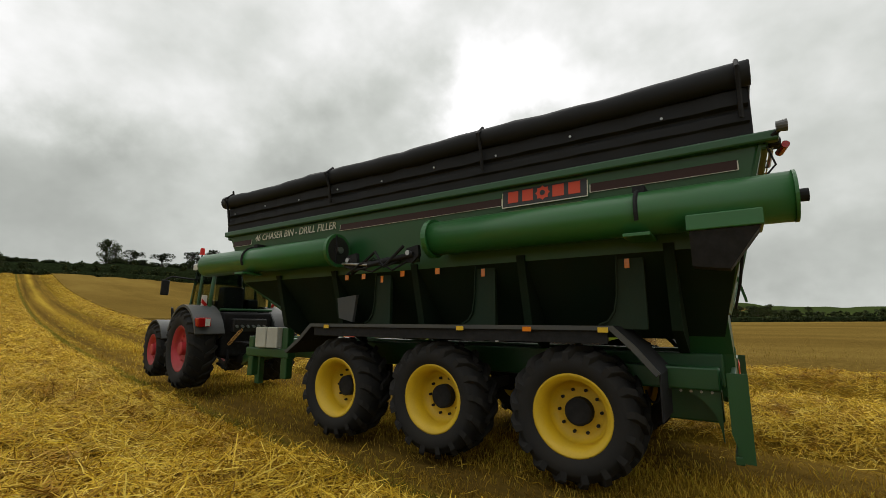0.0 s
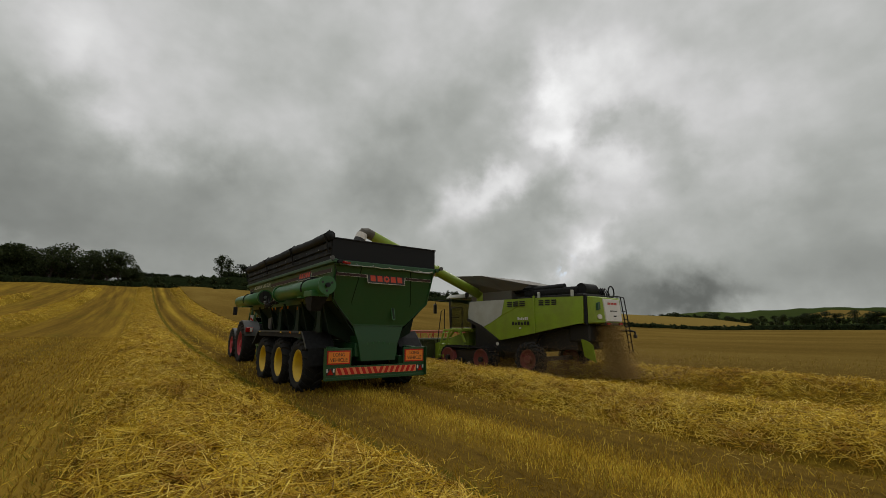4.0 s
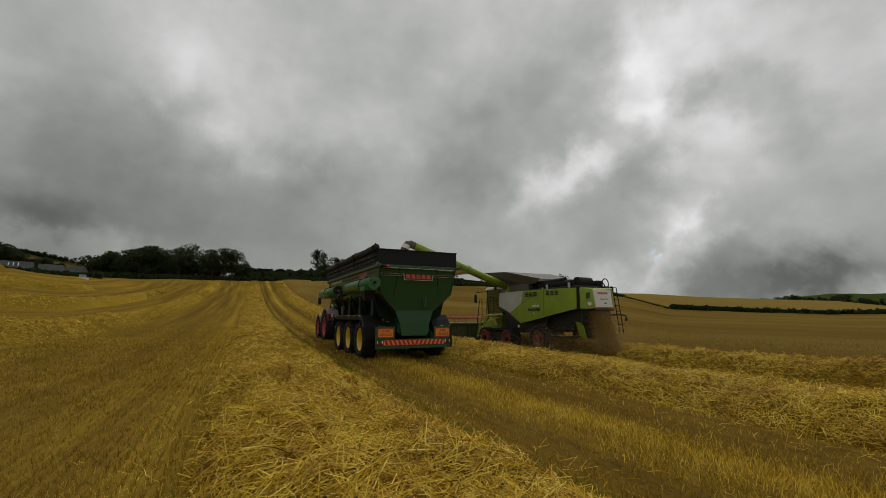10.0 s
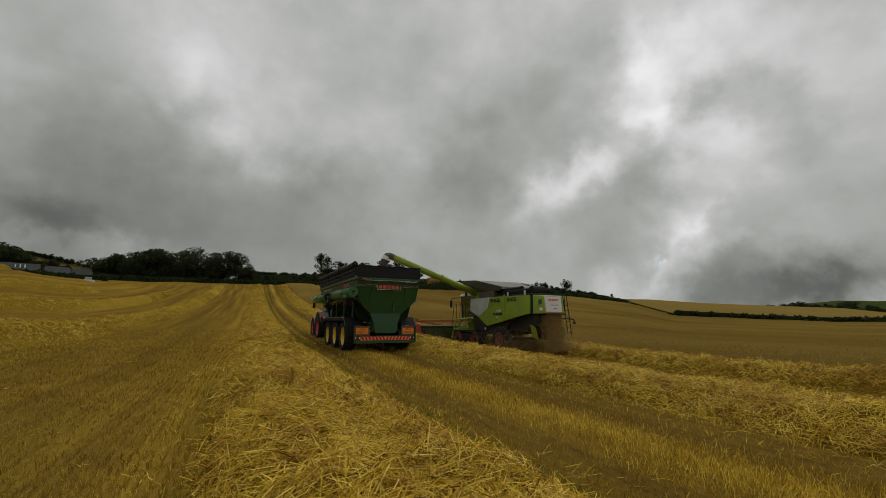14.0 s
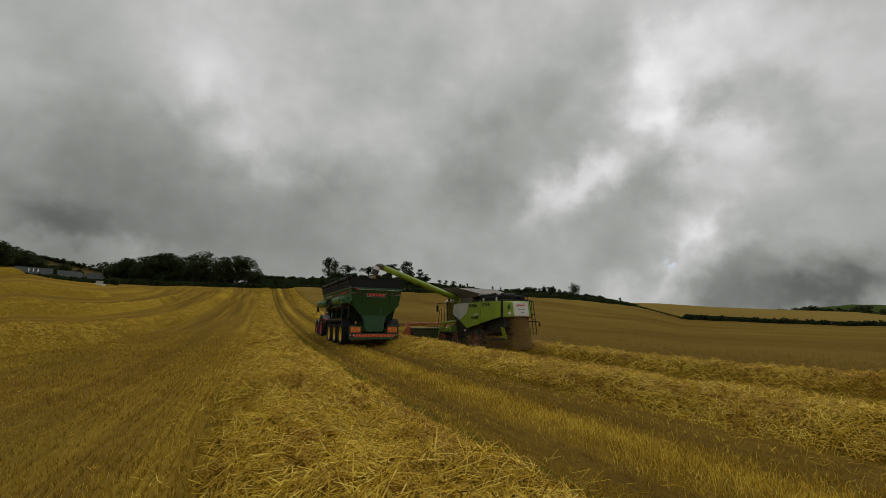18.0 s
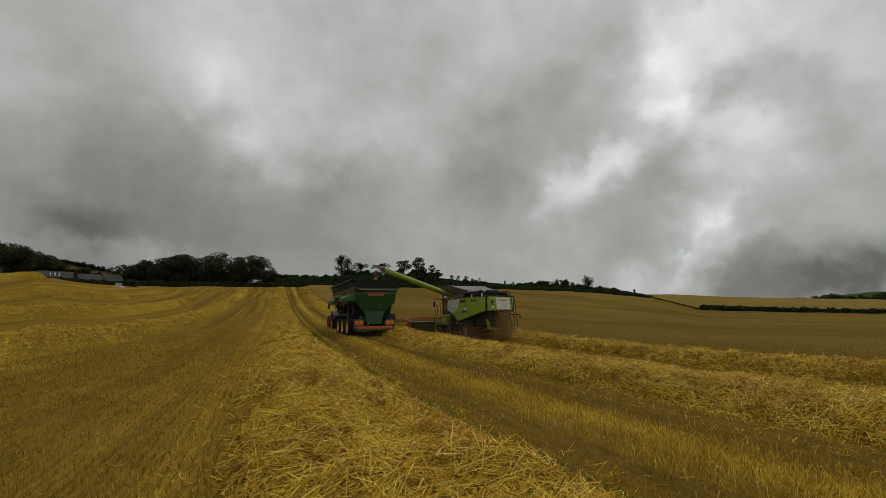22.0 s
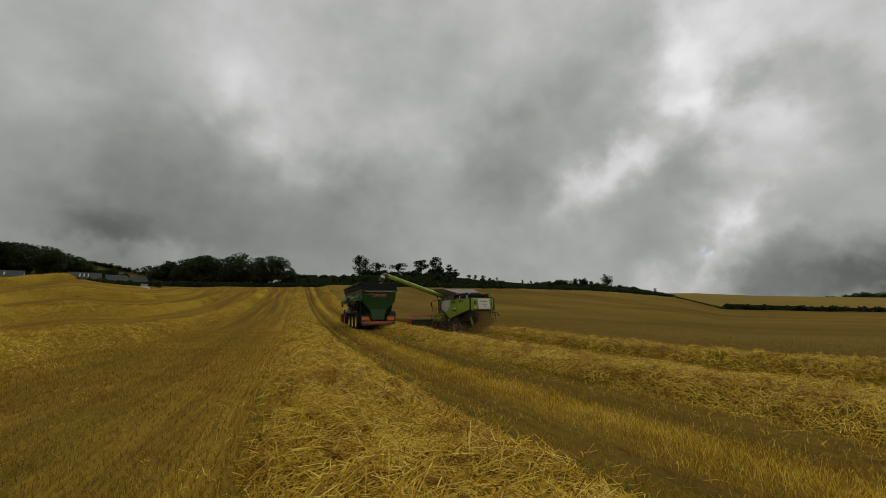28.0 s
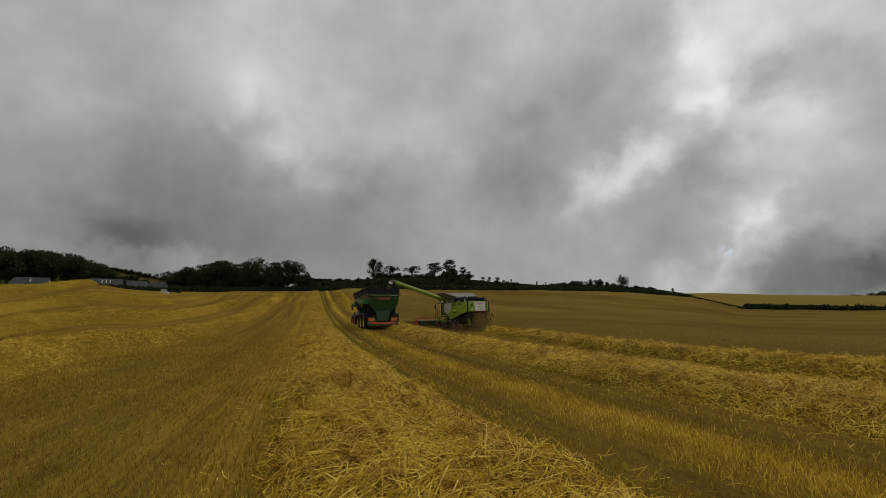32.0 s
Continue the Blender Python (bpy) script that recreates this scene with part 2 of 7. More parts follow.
def soil_and_stubble():
    m, t, b = material("stubble_ground", 1.0, 0.0, 0.0)
    co = t.nodes.new("ShaderNodeTexCoord")
    mp = t.nodes.new("ShaderNodeMapping")
    mp.inputs["Rotation"].default_value = (0, 0, math.atan(ROW))
    t.links.new(co.outputs["Object"], mp.inputs["Vector"])

    def stretched(sx, sy, scale, detail=4.0, rough=0.6):
        s = t.nodes.new("ShaderNodeMapping")
        s.inputs["Scale"].default_value = (sx, sy, 0.3)
        t.links.new(mp.outputs[0], s.inputs["Vector"])
        n = node(t, "ShaderNodeTexNoise", Scale=scale, Detail=detail, Roughness=rough)
        t.links.new(s.outputs[0], n.inputs["Vector"])
        return n.outputs[0]
    bands = stretched(1.0, 0.012, 1.1, 3.0)
    rows = stretched(8.0, 0.25, 1.0, 3.0)
    tufts = stretched(1.0, 0.35, 7.0, 6.0, 0.7)
    patches = stretched(1.0, 0.25, 0.35, 4.0)
    xyz = t.nodes.new("ShaderNodeSeparateXYZ")
    t.links.new(co.outputs["Object"], xyz.inputs[0])
    swing = calc(t, "MULTIPLY", calc(t, "EXPONENT", calc(t, "MULTIPLY", calc(t, "MAXIMUM", xyz.outputs[1], 0.0), -1.0 / FADE)), BEND)
    across = calc(t, "SUBTRACT", calc(t, "SUBTRACT", xyz.outputs[0], calc(t, "MULTIPLY", xyz.outputs[1], ROW)), swing)
    across = calc(t, "ADD", across, calc(t, "MULTIPLY", calc(t, "SUBTRACT", tufts, 0.5), 0.5))

    def track(at, wide):
        d = calc(t, "DIVIDE", calc(t, "SUBTRACT", across, at), wide)
        return calc(t, "EXPONENT", calc(t, "MULTIPLY", calc(t, "MULTIPLY", d, d), -1.0))
    v = calc(t, "ADD", calc(t, "MULTIPLY", bands, 0.5), calc(t, "ADD", calc(t, "MULTIPLY", rows, 0.2), calc(t, "MULTIPLY", tufts, 0.3)))
    for at, wide, dark in GROUND_BANDS:
        v = calc(t, "SUBTRACT", v, calc(t, "MULTIPLY", track(at, wide), dark))
    col = ramp(t, v, [(0.28, (0.092, 0.056, 0.014)), (0.44, (0.165, 0.102, 0.019)), (0.56, (0.25, 0.158, 0.023)), (0.72, (0.36, 0.25, 0.036))])
    green = calc(t, "MULTIPLY", ramp(t, patches, [(0.54, (0, 0, 0)), (0.74, (1, 1, 1))]), 0.4)
    green = calc(t, "MAXIMUM", green, calc(t, "MULTIPLY", track(2.75, 0.16), 0.75))
    col = mixed(t, green, col, (0.085, 0.085, 0.014))
    t.links.new(col, b.inputs["Base Color"])
    bump = node(t, "ShaderNodeBump", Strength=0.8, Distance=0.06)
    t.links.new(calc(t, "ADD", rows, tufts), bump.inputs["Height"])
    t.links.new(bump.outputs[0], b.inputs["Normal"])
    return m


def grain_field(name, stops, scale=1.0):
    """The top of a ripe crop or a grass field."""
    m, t, b = material(name, 1.0, 0.0, 0.0)
    co = t.nodes.new("ShaderNodeTexCoord")
    s = t.nodes.new("ShaderNodeMapping")
    s.inputs["Scale"].default_value = (1.0, 0.35, 0.4)
    t.links.new(co.outputs["Object"], s.inputs["Vector"])
    a = node(t, "ShaderNodeTexNoise", Scale=0.06 * scale, Detail=6.0, Roughness=0.6)
    c = node(t, "ShaderNodeTexNoise", Scale=9.0 * scale, Detail=5.0, Roughness=0.75)
    for n in (a, c):
        t.links.new(s.outputs[0], n.inputs["Vector"])
    v = calc(t, "ADD", calc(t, "MULTIPLY", a.outputs[0], 0.6), calc(t, "MULTIPLY", c.outputs[0], 0.4))
    t.links.new(ramp(t, v, stops), b.inputs["Base Color"])
    bump = node(t, "ShaderNodeBump", Strength=1.0, Distance=0.12)
    t.links.new(c.outputs[0], bump.inputs["Height"])
    t.links.new(bump.outputs[0], b.inputs["Normal"])
    return m


ROW, BEND, FADE = 0.055, 0.75, 6.0   # the rows run this far to the right a metre ahead; their bend over the first metres fits the camera's view


def row_x(y):
    """How far to the right the rows have run at y."""
    y = np.asarray(y, float)
    return ROW * np.clip(y, -60, 400) + BEND * np.exp(-np.maximum(y, 0) / FADE)


# brown or pale bands along the stubble, the brown ones mostly wheel tracks: place across the rows, half width, how
# brown; 12.2 paints in the shade between two swaths
GROUND_BANDS = [(2.75, 0.16, 0.10), (3.45, 0.42, 0.15), (5.95, 0.45, 0.15), (-2.1, 0.45, 0.06), (-3.8, 0.9, 0.075), (-6.2, 1.2, 0.075), (12.2, 1.2, 0.18), (-13.4, 1.6, 0.04), (-21.5, 1.8, 0.04), (-30.0, 1.8, 0.03),
          (4.75, 0.36, -0.14), (6.6, 0.25, 0.08), (-5.1, 0.25, -0.035), (-2.9, 0.2, -0.03), (-1.4, 0.4, -0.05)]
M = {}
M["ground"] = soil_and_stubble()
# Bed coloured dark so the gaps between straws look shaded.
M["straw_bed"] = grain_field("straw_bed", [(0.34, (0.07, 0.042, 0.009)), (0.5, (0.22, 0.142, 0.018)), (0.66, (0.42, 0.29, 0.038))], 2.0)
# Lighter bed for far swaths, where few straws cover it from the camera.
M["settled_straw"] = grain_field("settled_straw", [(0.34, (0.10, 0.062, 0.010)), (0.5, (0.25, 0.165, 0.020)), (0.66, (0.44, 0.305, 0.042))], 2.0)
M["straw"] = strands("straw", [(0.0, (0.17, 0.098, 0.010)), (0.3, (0.50, 0.318, 0.022)), (0.7, (0.78, 0.555, 0.050)), (1.0, (0.90, 0.72, 0.155))], 0.6, (0.72, 0.62, 0.48), 0.2, (0.60, 0.47, 0.42))
M["stubble"] = strands("stubble", [(0.0, (0.34, 0.21, 0.020)), (0.4, (0.62, 0.42, 0.045)), (0.8, (0.86, 0.63, 0.105)), (1.0, (0.48, 0.42, 0.045))], 0.7, (0.72, 0.66, 0.54))
M["stubble_brown"] = strands("stubble_brown", [(0.0, (0.21, 0.130, 0.022)), (0.5, (0.36, 0.230, 0.030)), (0.9, (0.52, 0.355, 0.045)), (1.0, (0.33, 0.285, 0.030))], 0.7, (0.66, 0.58, 0.48))
M["weed"] = strands("weed", [(0.0, (0.13, 0.125, 0.014)), (0.6, (0.22, 0.205, 0.024)), (1.0, (0.38, 0.31, 0.045))], 0.6)
M["crop_top"] = grain_field("ripe_crop", [(0.32, (0.092, 0.058, 0.014)), (0.5, (0.163, 0.106, 0.025)), (0.68, (0.25, 0.172, 0.044))])
M["crop_stalk"] = strands("crop_stalk", [(0.0, (0.20, 0.13, 0.025)), (0.5, (0.30, 0.20, 0.04)), (1.0, (0.40, 0.28, 0.06))], 0.8)
M["hill_stubble"] = grain_field("hill_stubble", [(0.3, (0.085, 0.062, 0.024)), (0.6, (0.125, 0.094, 0.036)), (0.75, (0.16, 0.12, 0.046))], 0.2)
M["far_field"] = grain_field("far_field", [(0.3, (0.15, 0.10, 0.027)), (0.6, (0.22, 0.155, 0.042)), (0.75, (0.28, 0.20, 0.055))], 0.2)
M["far_grass"] = grain_field("far_grass", [(0.3, (0.026, 0.038, 0.012)), (0.55, (0.045, 0.062, 0.018)), (0.75, (0.10, 0.11, 0.035))], 0.2)
M["bark"] = plain("bark", (0.045, 0.035, 0.026), 0.9, 0, 0.4, 4.0)
M["leaf"] = strands("leaf", [(0.0, (0.020, 0.030, 0.011)), (0.6, (0.038, 0.052, 0.018)), (1.0, (0.065, 0.078, 0.028))], 0.7)
M["pine_leaf"] = strands("pine_leaf", [(0.0, (0.012, 0.019, 0.010)), (0.6, (0.024, 0.034, 0.016)), (1.0, (0.045, 0.05, 0.024))], 0.7)
M["hedge"] = strands("hedge_leaf", [(0.0, (0.018, 0.028, 0.010)), (0.7, (0.034, 0.046, 0.016)), (1.0, (0.06, 0.068, 0.025))], 0.8)
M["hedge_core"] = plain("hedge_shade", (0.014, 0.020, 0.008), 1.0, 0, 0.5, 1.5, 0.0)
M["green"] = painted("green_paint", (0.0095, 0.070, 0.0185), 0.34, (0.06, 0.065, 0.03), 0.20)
# Lighter copy of the green paint, standing in for skylight on the tubes.
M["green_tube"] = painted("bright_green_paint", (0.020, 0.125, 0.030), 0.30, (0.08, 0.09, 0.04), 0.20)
# Darkened copy of the green paint: shade under the hopper put in colour.
M["green_mid"] = painted("green_frame", (0.004, 0.021, 0.008), 0.6, (0.05, 0.045, 0.025), 0.4, spec=0.3)
M["fender"] = painted("grey_fender", (0.055, 0.060, 0.062), 0.5, (0.14, 0.12, 0.085), 0.35, spec=0.3)
# Same green under the hopper with its shade coloured in; also dark green parts.
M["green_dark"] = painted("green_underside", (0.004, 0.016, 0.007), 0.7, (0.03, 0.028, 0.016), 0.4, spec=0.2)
M["black"] = plain("black_steel", (0.016, 0.016, 0.017), 0.72, 0.0, 0.3, 12.0, 0.2)
M["tarp"] = painted("black_tarpaulin", (0.013, 0.014, 0.016), 0.62, (0.035, 0.033, 0.03), 0.25, spec=0.2)
M["steel"] = plain("bare_steel", (0.35, 0.35, 0.34), 0.35, 0.9, 0.2, 25.0)
M["rubber"] = painted("tyre_rubber", (0.013, 0.013, 0.0135), 0.8, (0.06, 0.05, 0.035), 0.28, spec=0.3)
M["yellow"] = painted("yellow_rim", (0.72, 0.47, 0.012), 0.4, (0.22, 0.15, 0.05), 0.3)
M["red_rim"] = painted("red_rim", (0.44, 0.014, 0.030), 0.45, (0.14, 0.08, 0.05), 0.5)
M["badge"] = painted("orange_red_film", (0.62, 0.075, 0.035), 0.45, (0.2, 0.08, 0.05), 0.15, spec=0.25)
M["dusty_red_rim"] = painted("dusty_red_rim", (0.20, 0.020, 0.022), 0.6, (0.15, 0.10, 0.06), 0.75)
M["red"] = painted("red_film", (0.52, 0.018, 0.014), 0.45, (0.2, 0.08, 0.05), 0.1, spec=0.25)
M["salmon"] = painted("faded_orange_film", (0.80, 0.25, 0.10), 0.45, (0.3, 0.16, 0.08), 0.15, spec=0.25)
M["white"] = painted("white_film", (0.74, 0.72, 0.69), 0.4, (0.3, 0.25, 0.18), 0.3)
M["orange"] = painted("orange_board", (0.86, 0.24, 0.02), 0.4, (0.3, 0.15, 0.06), 0.2)
M["stripe"] = painted("maroon_stripe", (0.035, 0.012, 0.008), 0.5, (0.05, 0.03, 0.02), 0.15, spec=0.25)
M["grey"] = painted("grey_plastic", (0.085, 0.09, 0.092), 0.45, (0.15, 0.12, 0.08), 0.35)
M["cream"] = painted("pale_roof", (0.55, 0.55, 0.5), 0.4, (0.25, 0.2, 0.14), 0.4)
M["lime"] = painted("lime_paint", (0.245, 0.365, 0.016), 0.38, (0.15, 0.115, 0.045), 0.42)
M["silver"] = painted("pale_grey_paint", (0.50, 0.52, 0.47), 0.4, (0.22, 0.17, 0.09), 0.4)
M["tank"] = painted("grain_tank_sheet", (0.085, 0.082, 0.070), 0.6, (0.16, 0.12, 0.075), 0.5)
M["header_red"] = painted("red_header", (0.42, 0.045, 0.02), 0.45, (0.18, 0.11, 0.06), 0.4)
M["header_green"] = painted("header_green", (0.035, 0.055, 0.018), 0.45, (0.13, 0.1, 0.05), 0.5)
M["lamp_red"] = plain("red_lens", (0.35, 0.01, 0.01), 0.15, 0, 0.1)
M["lamp_amber"] = plain("amber_lens", (0.75, 0.22, 0.01), 0.2, 0, 0.1)
M["lamp_white"] = plain("clear_lens", (0.7, 0.7, 0.66), 0.15, 0, 0.1)
# Also used where shade is coloured in: chassis, tube mouth, cap holes.
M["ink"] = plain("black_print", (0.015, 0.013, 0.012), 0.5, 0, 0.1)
M["cream_print"] = plain("cream_print", (0.62, 0.60, 0.48), 0.5, 0, 0.1)
M["hose"] = plain("tan_hose", (0.42, 0.22, 0.05), 0.5, 0, 0.2)
M["grain"] = plain("grain", (0.36, 0.22, 0.075), 0.8, 0, 0.4, 120.0)
M["chaff"] = strands("chaff", [(0.0, (0.24, 0.155, 0.065)), (0.7, (0.48, 0.33, 0.13)), (1.0, (0.66, 0.48, 0.18))], 0.9, None, 0.4)
M["dust"] = strands("field_dust", [(0.0, (0.34, 0.22, 0.11)), (1.0, (0.50, 0.34, 0.17))], 0.9, None, 0.5)
M["render"] = plain("house_render", (0.34, 0.34, 0.32), 0.8, 0, 0.12, 3.0)
M["slate"] = plain("roof_slate", (0.058, 0.063, 0.060), 0.9, 0, 0.3, 2.0, 0.05)


def glass(name):
    m, t, b = material(name, 0.02, 0.0, 0.5)
    b.inputs["Base Color"].default_value = (0.42, 0.48, 0.46, 1)
    b.inputs["Transmission Weight"].default_value = 1.0
    b.inputs["IOR"].default_value = 1.12
    return m


M["glass"] = glass("cab_glass")

# ---- mesh helpers ----


def link_bm(name, bm, mat, parent=None, smooth=False, label=""):
    me = bpy.data.meshes.new(name)
    bm.to_mesh(me)
    bm.free()
    if mat is not None:
        me.materials.append(mat)
    if smooth:
        me.polygons.foreach_set("use_smooth", [True] * len(me.polygons))
    ob = new(name, me)
    if parent is not None:
        ob.parent = parent
    if label:
        ob["label"] = label
    return ob


def part(name, bm, mat, parent, label="", smooth=False):
    return link_bm(name, bm, mat, parent, smooth, label)


def from_arrays(name, verts, faces, mat, parent=None, smooth=False):
    """A mesh from numpy arrays; all faces have the same number of corners."""
    me = bpy.data.meshes.new(name)
    n, k = faces.shape
    me.vertices.add(len(verts))
    me.vertices.foreach_set("co", np.ascontiguousarray(verts, dtype=np.float32).ravel())
    me.loops.add(n * k)
    me.loops.foreach_set("vertex_index", np.ascontiguousarray(faces, dtype=np.int32).ravel())
    me.polygons.add(n)
    me.polygons.foreach_set("loop_start", np.arange(0, n * k, k, dtype=np.int32))
    me.polygons.foreach_set("loop_total", np.full(n, k, dtype=np.int32))
    if smooth:
        me.polygons.foreach_set("use_smooth", np.ones(n, dtype=bool))
    me.update(calc_edges=True)
    me.materials.append(mat)
    ob = new(name, me)
    if parent is not None:
        ob.parent = parent
    return ob


# ---- the lie of the land: heading, height of the field's far edge in degrees, its distance ----
EDGE = np.array([(-180, 0, 200), (-100, 0, 200), (-60, .5, 160), (-35, 4, 85), (-22, 4.6, 85), (-18, 4.65, 90), (-13, 4.1, 120),
                 (-8, 4.1, 150), (0, 4.4, 160), (10, 4.4, 155), (21, 4.05, 150), (32, 3.7, 150), (40, 3.2, 160), (47, 2.5, 170),
                 (49.5, 2.0, 165), (53.3, .65, 155), (61, .25, 150), (68, -.05, 150), (80, .1, 160), (95, .4, 180), (140, 0, 200), (180, 0, 200)])


def edge_of(deg):
    return np.interp(deg, EDGE[:, 0], EDGE[:, 1]), np.interp(deg, EDGE[:, 0], EDGE[:, 2])


def land(x, y):
    x, y = np.asarray(x, float), np.asarray(y, float)
    r = np.hypot(x, y)
    el, far = edge_of(np.degrees(np.arctan2(x, y)))
    top = 1.7 + far * np.tan(np.radians(el))
    z = np.where(r < far, top * np.minimum(r / far, 1) ** 1.9, top + np.minimum(r - far, 500) * 0.012)
    s = x - row_x(y)
    return z - 0.2 * np.exp(-((s - 15.0) / 4.0) ** 2) * np.clip(1.6 - r / 50, 0, 1)


RUTS = [(2.75, 0.12, 0.08), (3.4, 0.26, 0.05), (5.95, 0.34, 0.06), (-1.6, 0.2, 0.03), (-3.4, 0.2, 0.03)]


def rough_land(x, y):
    s = np.asarray(x) - row_x(y)
    z = land(x, y)
    for at, wide, deep in RUTS:
        z = z - deep * np.exp(-((s - at) / wide) ** 2)
    return z


def wiggle(x, y, seed, scale):
    """A cheap smooth field of bumps, about -1 to 1."""
    rng = np.random.RandomState(seed)
    out = 0
    for k in range(7):
        a, b, c = rng.uniform(-1, 1, 3) * scale * (0.6 + 0.35 * k)
        out = out + np.sin(a * x + b * y + 6 * c + k) / (1 + 0.25 * k)
    return out / 3.0


def sheet(us, vs):
    """Quads of a grid with these many points each way."""
    i, j = np.meshgrid(np.arange(us - 1), np.arange(vs - 1), indexing="ij")
    a = (i * vs + j).ravel()
    return np.stack([a, a + vs, a + vs + 1, a + 1], 1)


def make_ground():
    fine = np.arange(-14, 22, 0.14)
    out = np.cumsum(0.2 * 1.13 ** np.arange(62))
    s = np.concatenate([-14 - out[::-1], fine, 22 + out])
    yf = np.arange(-6, 46, 0.4)
    yo = np.cumsum(0.5 * 1.12 ** np.arange(58))
    y = np.concatenate([-6 - yo[::-1], yf, 46 + yo])
    S, Y = np.meshgrid(s, y, indexing="ij")
    X = S + row_x(Y)
    Z = rough_land(X, Y) + 0.02 * wiggle(X, Y, 3, 2.2) * (np.hypot(X, Y) < 60)
    ob = from_arrays("ground", np.stack([X, Y, Z], -1).reshape(-1, 3), sheet(len(s), len(y)), M["ground"], smooth=True)
    tagged(ob, "olive-brown stubble field rising gently to a far hedge", "field", kind="structure")


make_ground()


# ---- straw in windrows, stubble and the standing crop ----
def ribbons(name, base, way, length, width, bend, mat, parent=None, face=None):
    """Thin bent blades: two quads each from base along way."""
    n = len(base)
    rng = np.random.RandomState(n % 9973)
    side = np.cross(way, rng.normal(size=(n, 3)) if face is None else face + rng.normal(0, 0.35, (n, 3)))
    side /= np.linalg.norm(side, axis=1, keepdims=True) + 1e-9
    side *= width[:, None] * 0.5
    mid = base + way * length[:, None] * 0.5 + bend * length[:, None]
    tip = base + way * length[:, None]
    v = np.stack([base - side, base + side, mid - side, mid + side, tip - side * 0.7, tip + side * 0.7], 1).reshape(-1, 3)
    i = np.arange(n)[:, None] * 6
    f = np.concatenate([i + [0, 1, 3, 2], i + [2, 3, 5, 4]], 0)
    return from_arrays(name, v, f, mat, parent)


def swath_height(s, y, at, half, high, seed):
    u = np.clip(np.abs(s - at + 0.20 * wiggle(y, y * 0.3, seed, 0.7) + 0.10 * wiggle(y * 3, y, seed + 5, 1.0)) / half, 0, 1.3)
    lump = 1 + 0.18 * wiggle(s * 1.3, y, seed + 1, 1.3) + 0.17 * wiggle(s * 2.2, y * 2.2, seed + 2, 2.0) + 0.12 * wiggle(s * 6, y * 6, seed + 3, 2.0)
    return high * np.clip(1 - u ** 3, 0, 1) * lump


def make_swath(at, half, high, y0, y1, seed, count, near, group, label, far_swath=False, loose=1.0):
    root = tagged(new("straw_swath"), label, "straw swath", group, "stuff")
    s = np.linspace(at - half * 1.15, at + half * 1.15, 28)
    y = np.concatenate([np.arange(y0, min(y1, 30), 0.25), np.geomspace(30, y1, 70) if y1 > 31 else []])
    S, Y = np.meshgrid(s, y, indexing="ij")
    X = S + row_x(Y)
    Z = rough_land(X, Y) - (0.03 if far_swath else 0.03 + 0.06 * np.exp(-np.hypot(X, Y) / 9.0)) + swath_height(S, Y, at, half, high, seed)
    bed = from_arrays("straw_bed", np.stack([X, Y, Z], -1).reshape(-1, 3), sheet(len(s), len(y)), M["settled_straw" if far_swath else "straw_bed"], root, True)
    rng = np.random.RandomState(seed)
    # more and finer straws close to the camera
    ry = near * np.sinh(rng.uniform(np.arcsinh(y0 / near), np.arcsinh(y1 / near), count))
    rs = at + half * np.where(rng.uniform(size=count) < 0.85, rng.uniform(-1.0, 1.0, count), rng.normal(0, 0.7, count).clip(-1.4, 1.4))
    rx = rs + row_x(ry)
    dist = np.hypot(rx, ry)
    size = np.clip(dist / 12.0, 1.0, 2.2)
    z = rough_land(rx, ry) + swath_height(rs, ry, at, half, high, seed) + np.where(rng.uniform(size=count) < 0.8, rng.uniform(-0.10, 0.015, count), rng.uniform(0.0, 0.09, count))
    # the straws lie on the heap's own slopes
    e = 0.06
    up = np.stack([swath_height(rs - e, ry, at, half, high, seed) - swath_height(rs + e, ry, at, half, high, seed),
                   swath_height(rs, ry - e, at, half, high, seed) - swath_height(rs, ry + e, at, half, high, seed), np.full(count, 2 * e)], 1)
    up /= np.linalg.norm(up, axis=1, keepdims=True)
    a = rng.uniform(0, 2 * np.pi, count)
    flat = np.stack([np.cos(a), np.sin(a), np.zeros(count)], 1)
    flat -= up * (flat * up).sum(1, keepdims=True)
    way = flat + up * rng.normal(0.04, 0.30, (count, 1))
    way /= np.linalg.norm(way, axis=1, keepdims=True)
    ln = rng.uniform(0.14, 0.50, count) * size ** 0.2 * (0.5 if far_swath else loose)
    base = np.stack([rx, ry, z], 1) - way * ln[:, None] * 0.5
    bend = rng.normal(0, 0.10, (count, 3))
    ribbons("straw", base, way, ln, rng.uniform(0.0055, 0.0115, count) * (size ** 0.4 if far_swath else size), bend, M["straw"], root, up)
    return root


def on_track(s):
    return sum(np.exp(-((s - at) / wide) ** 2) for at, wide, dark in GROUND_BANDS if dark > 0)


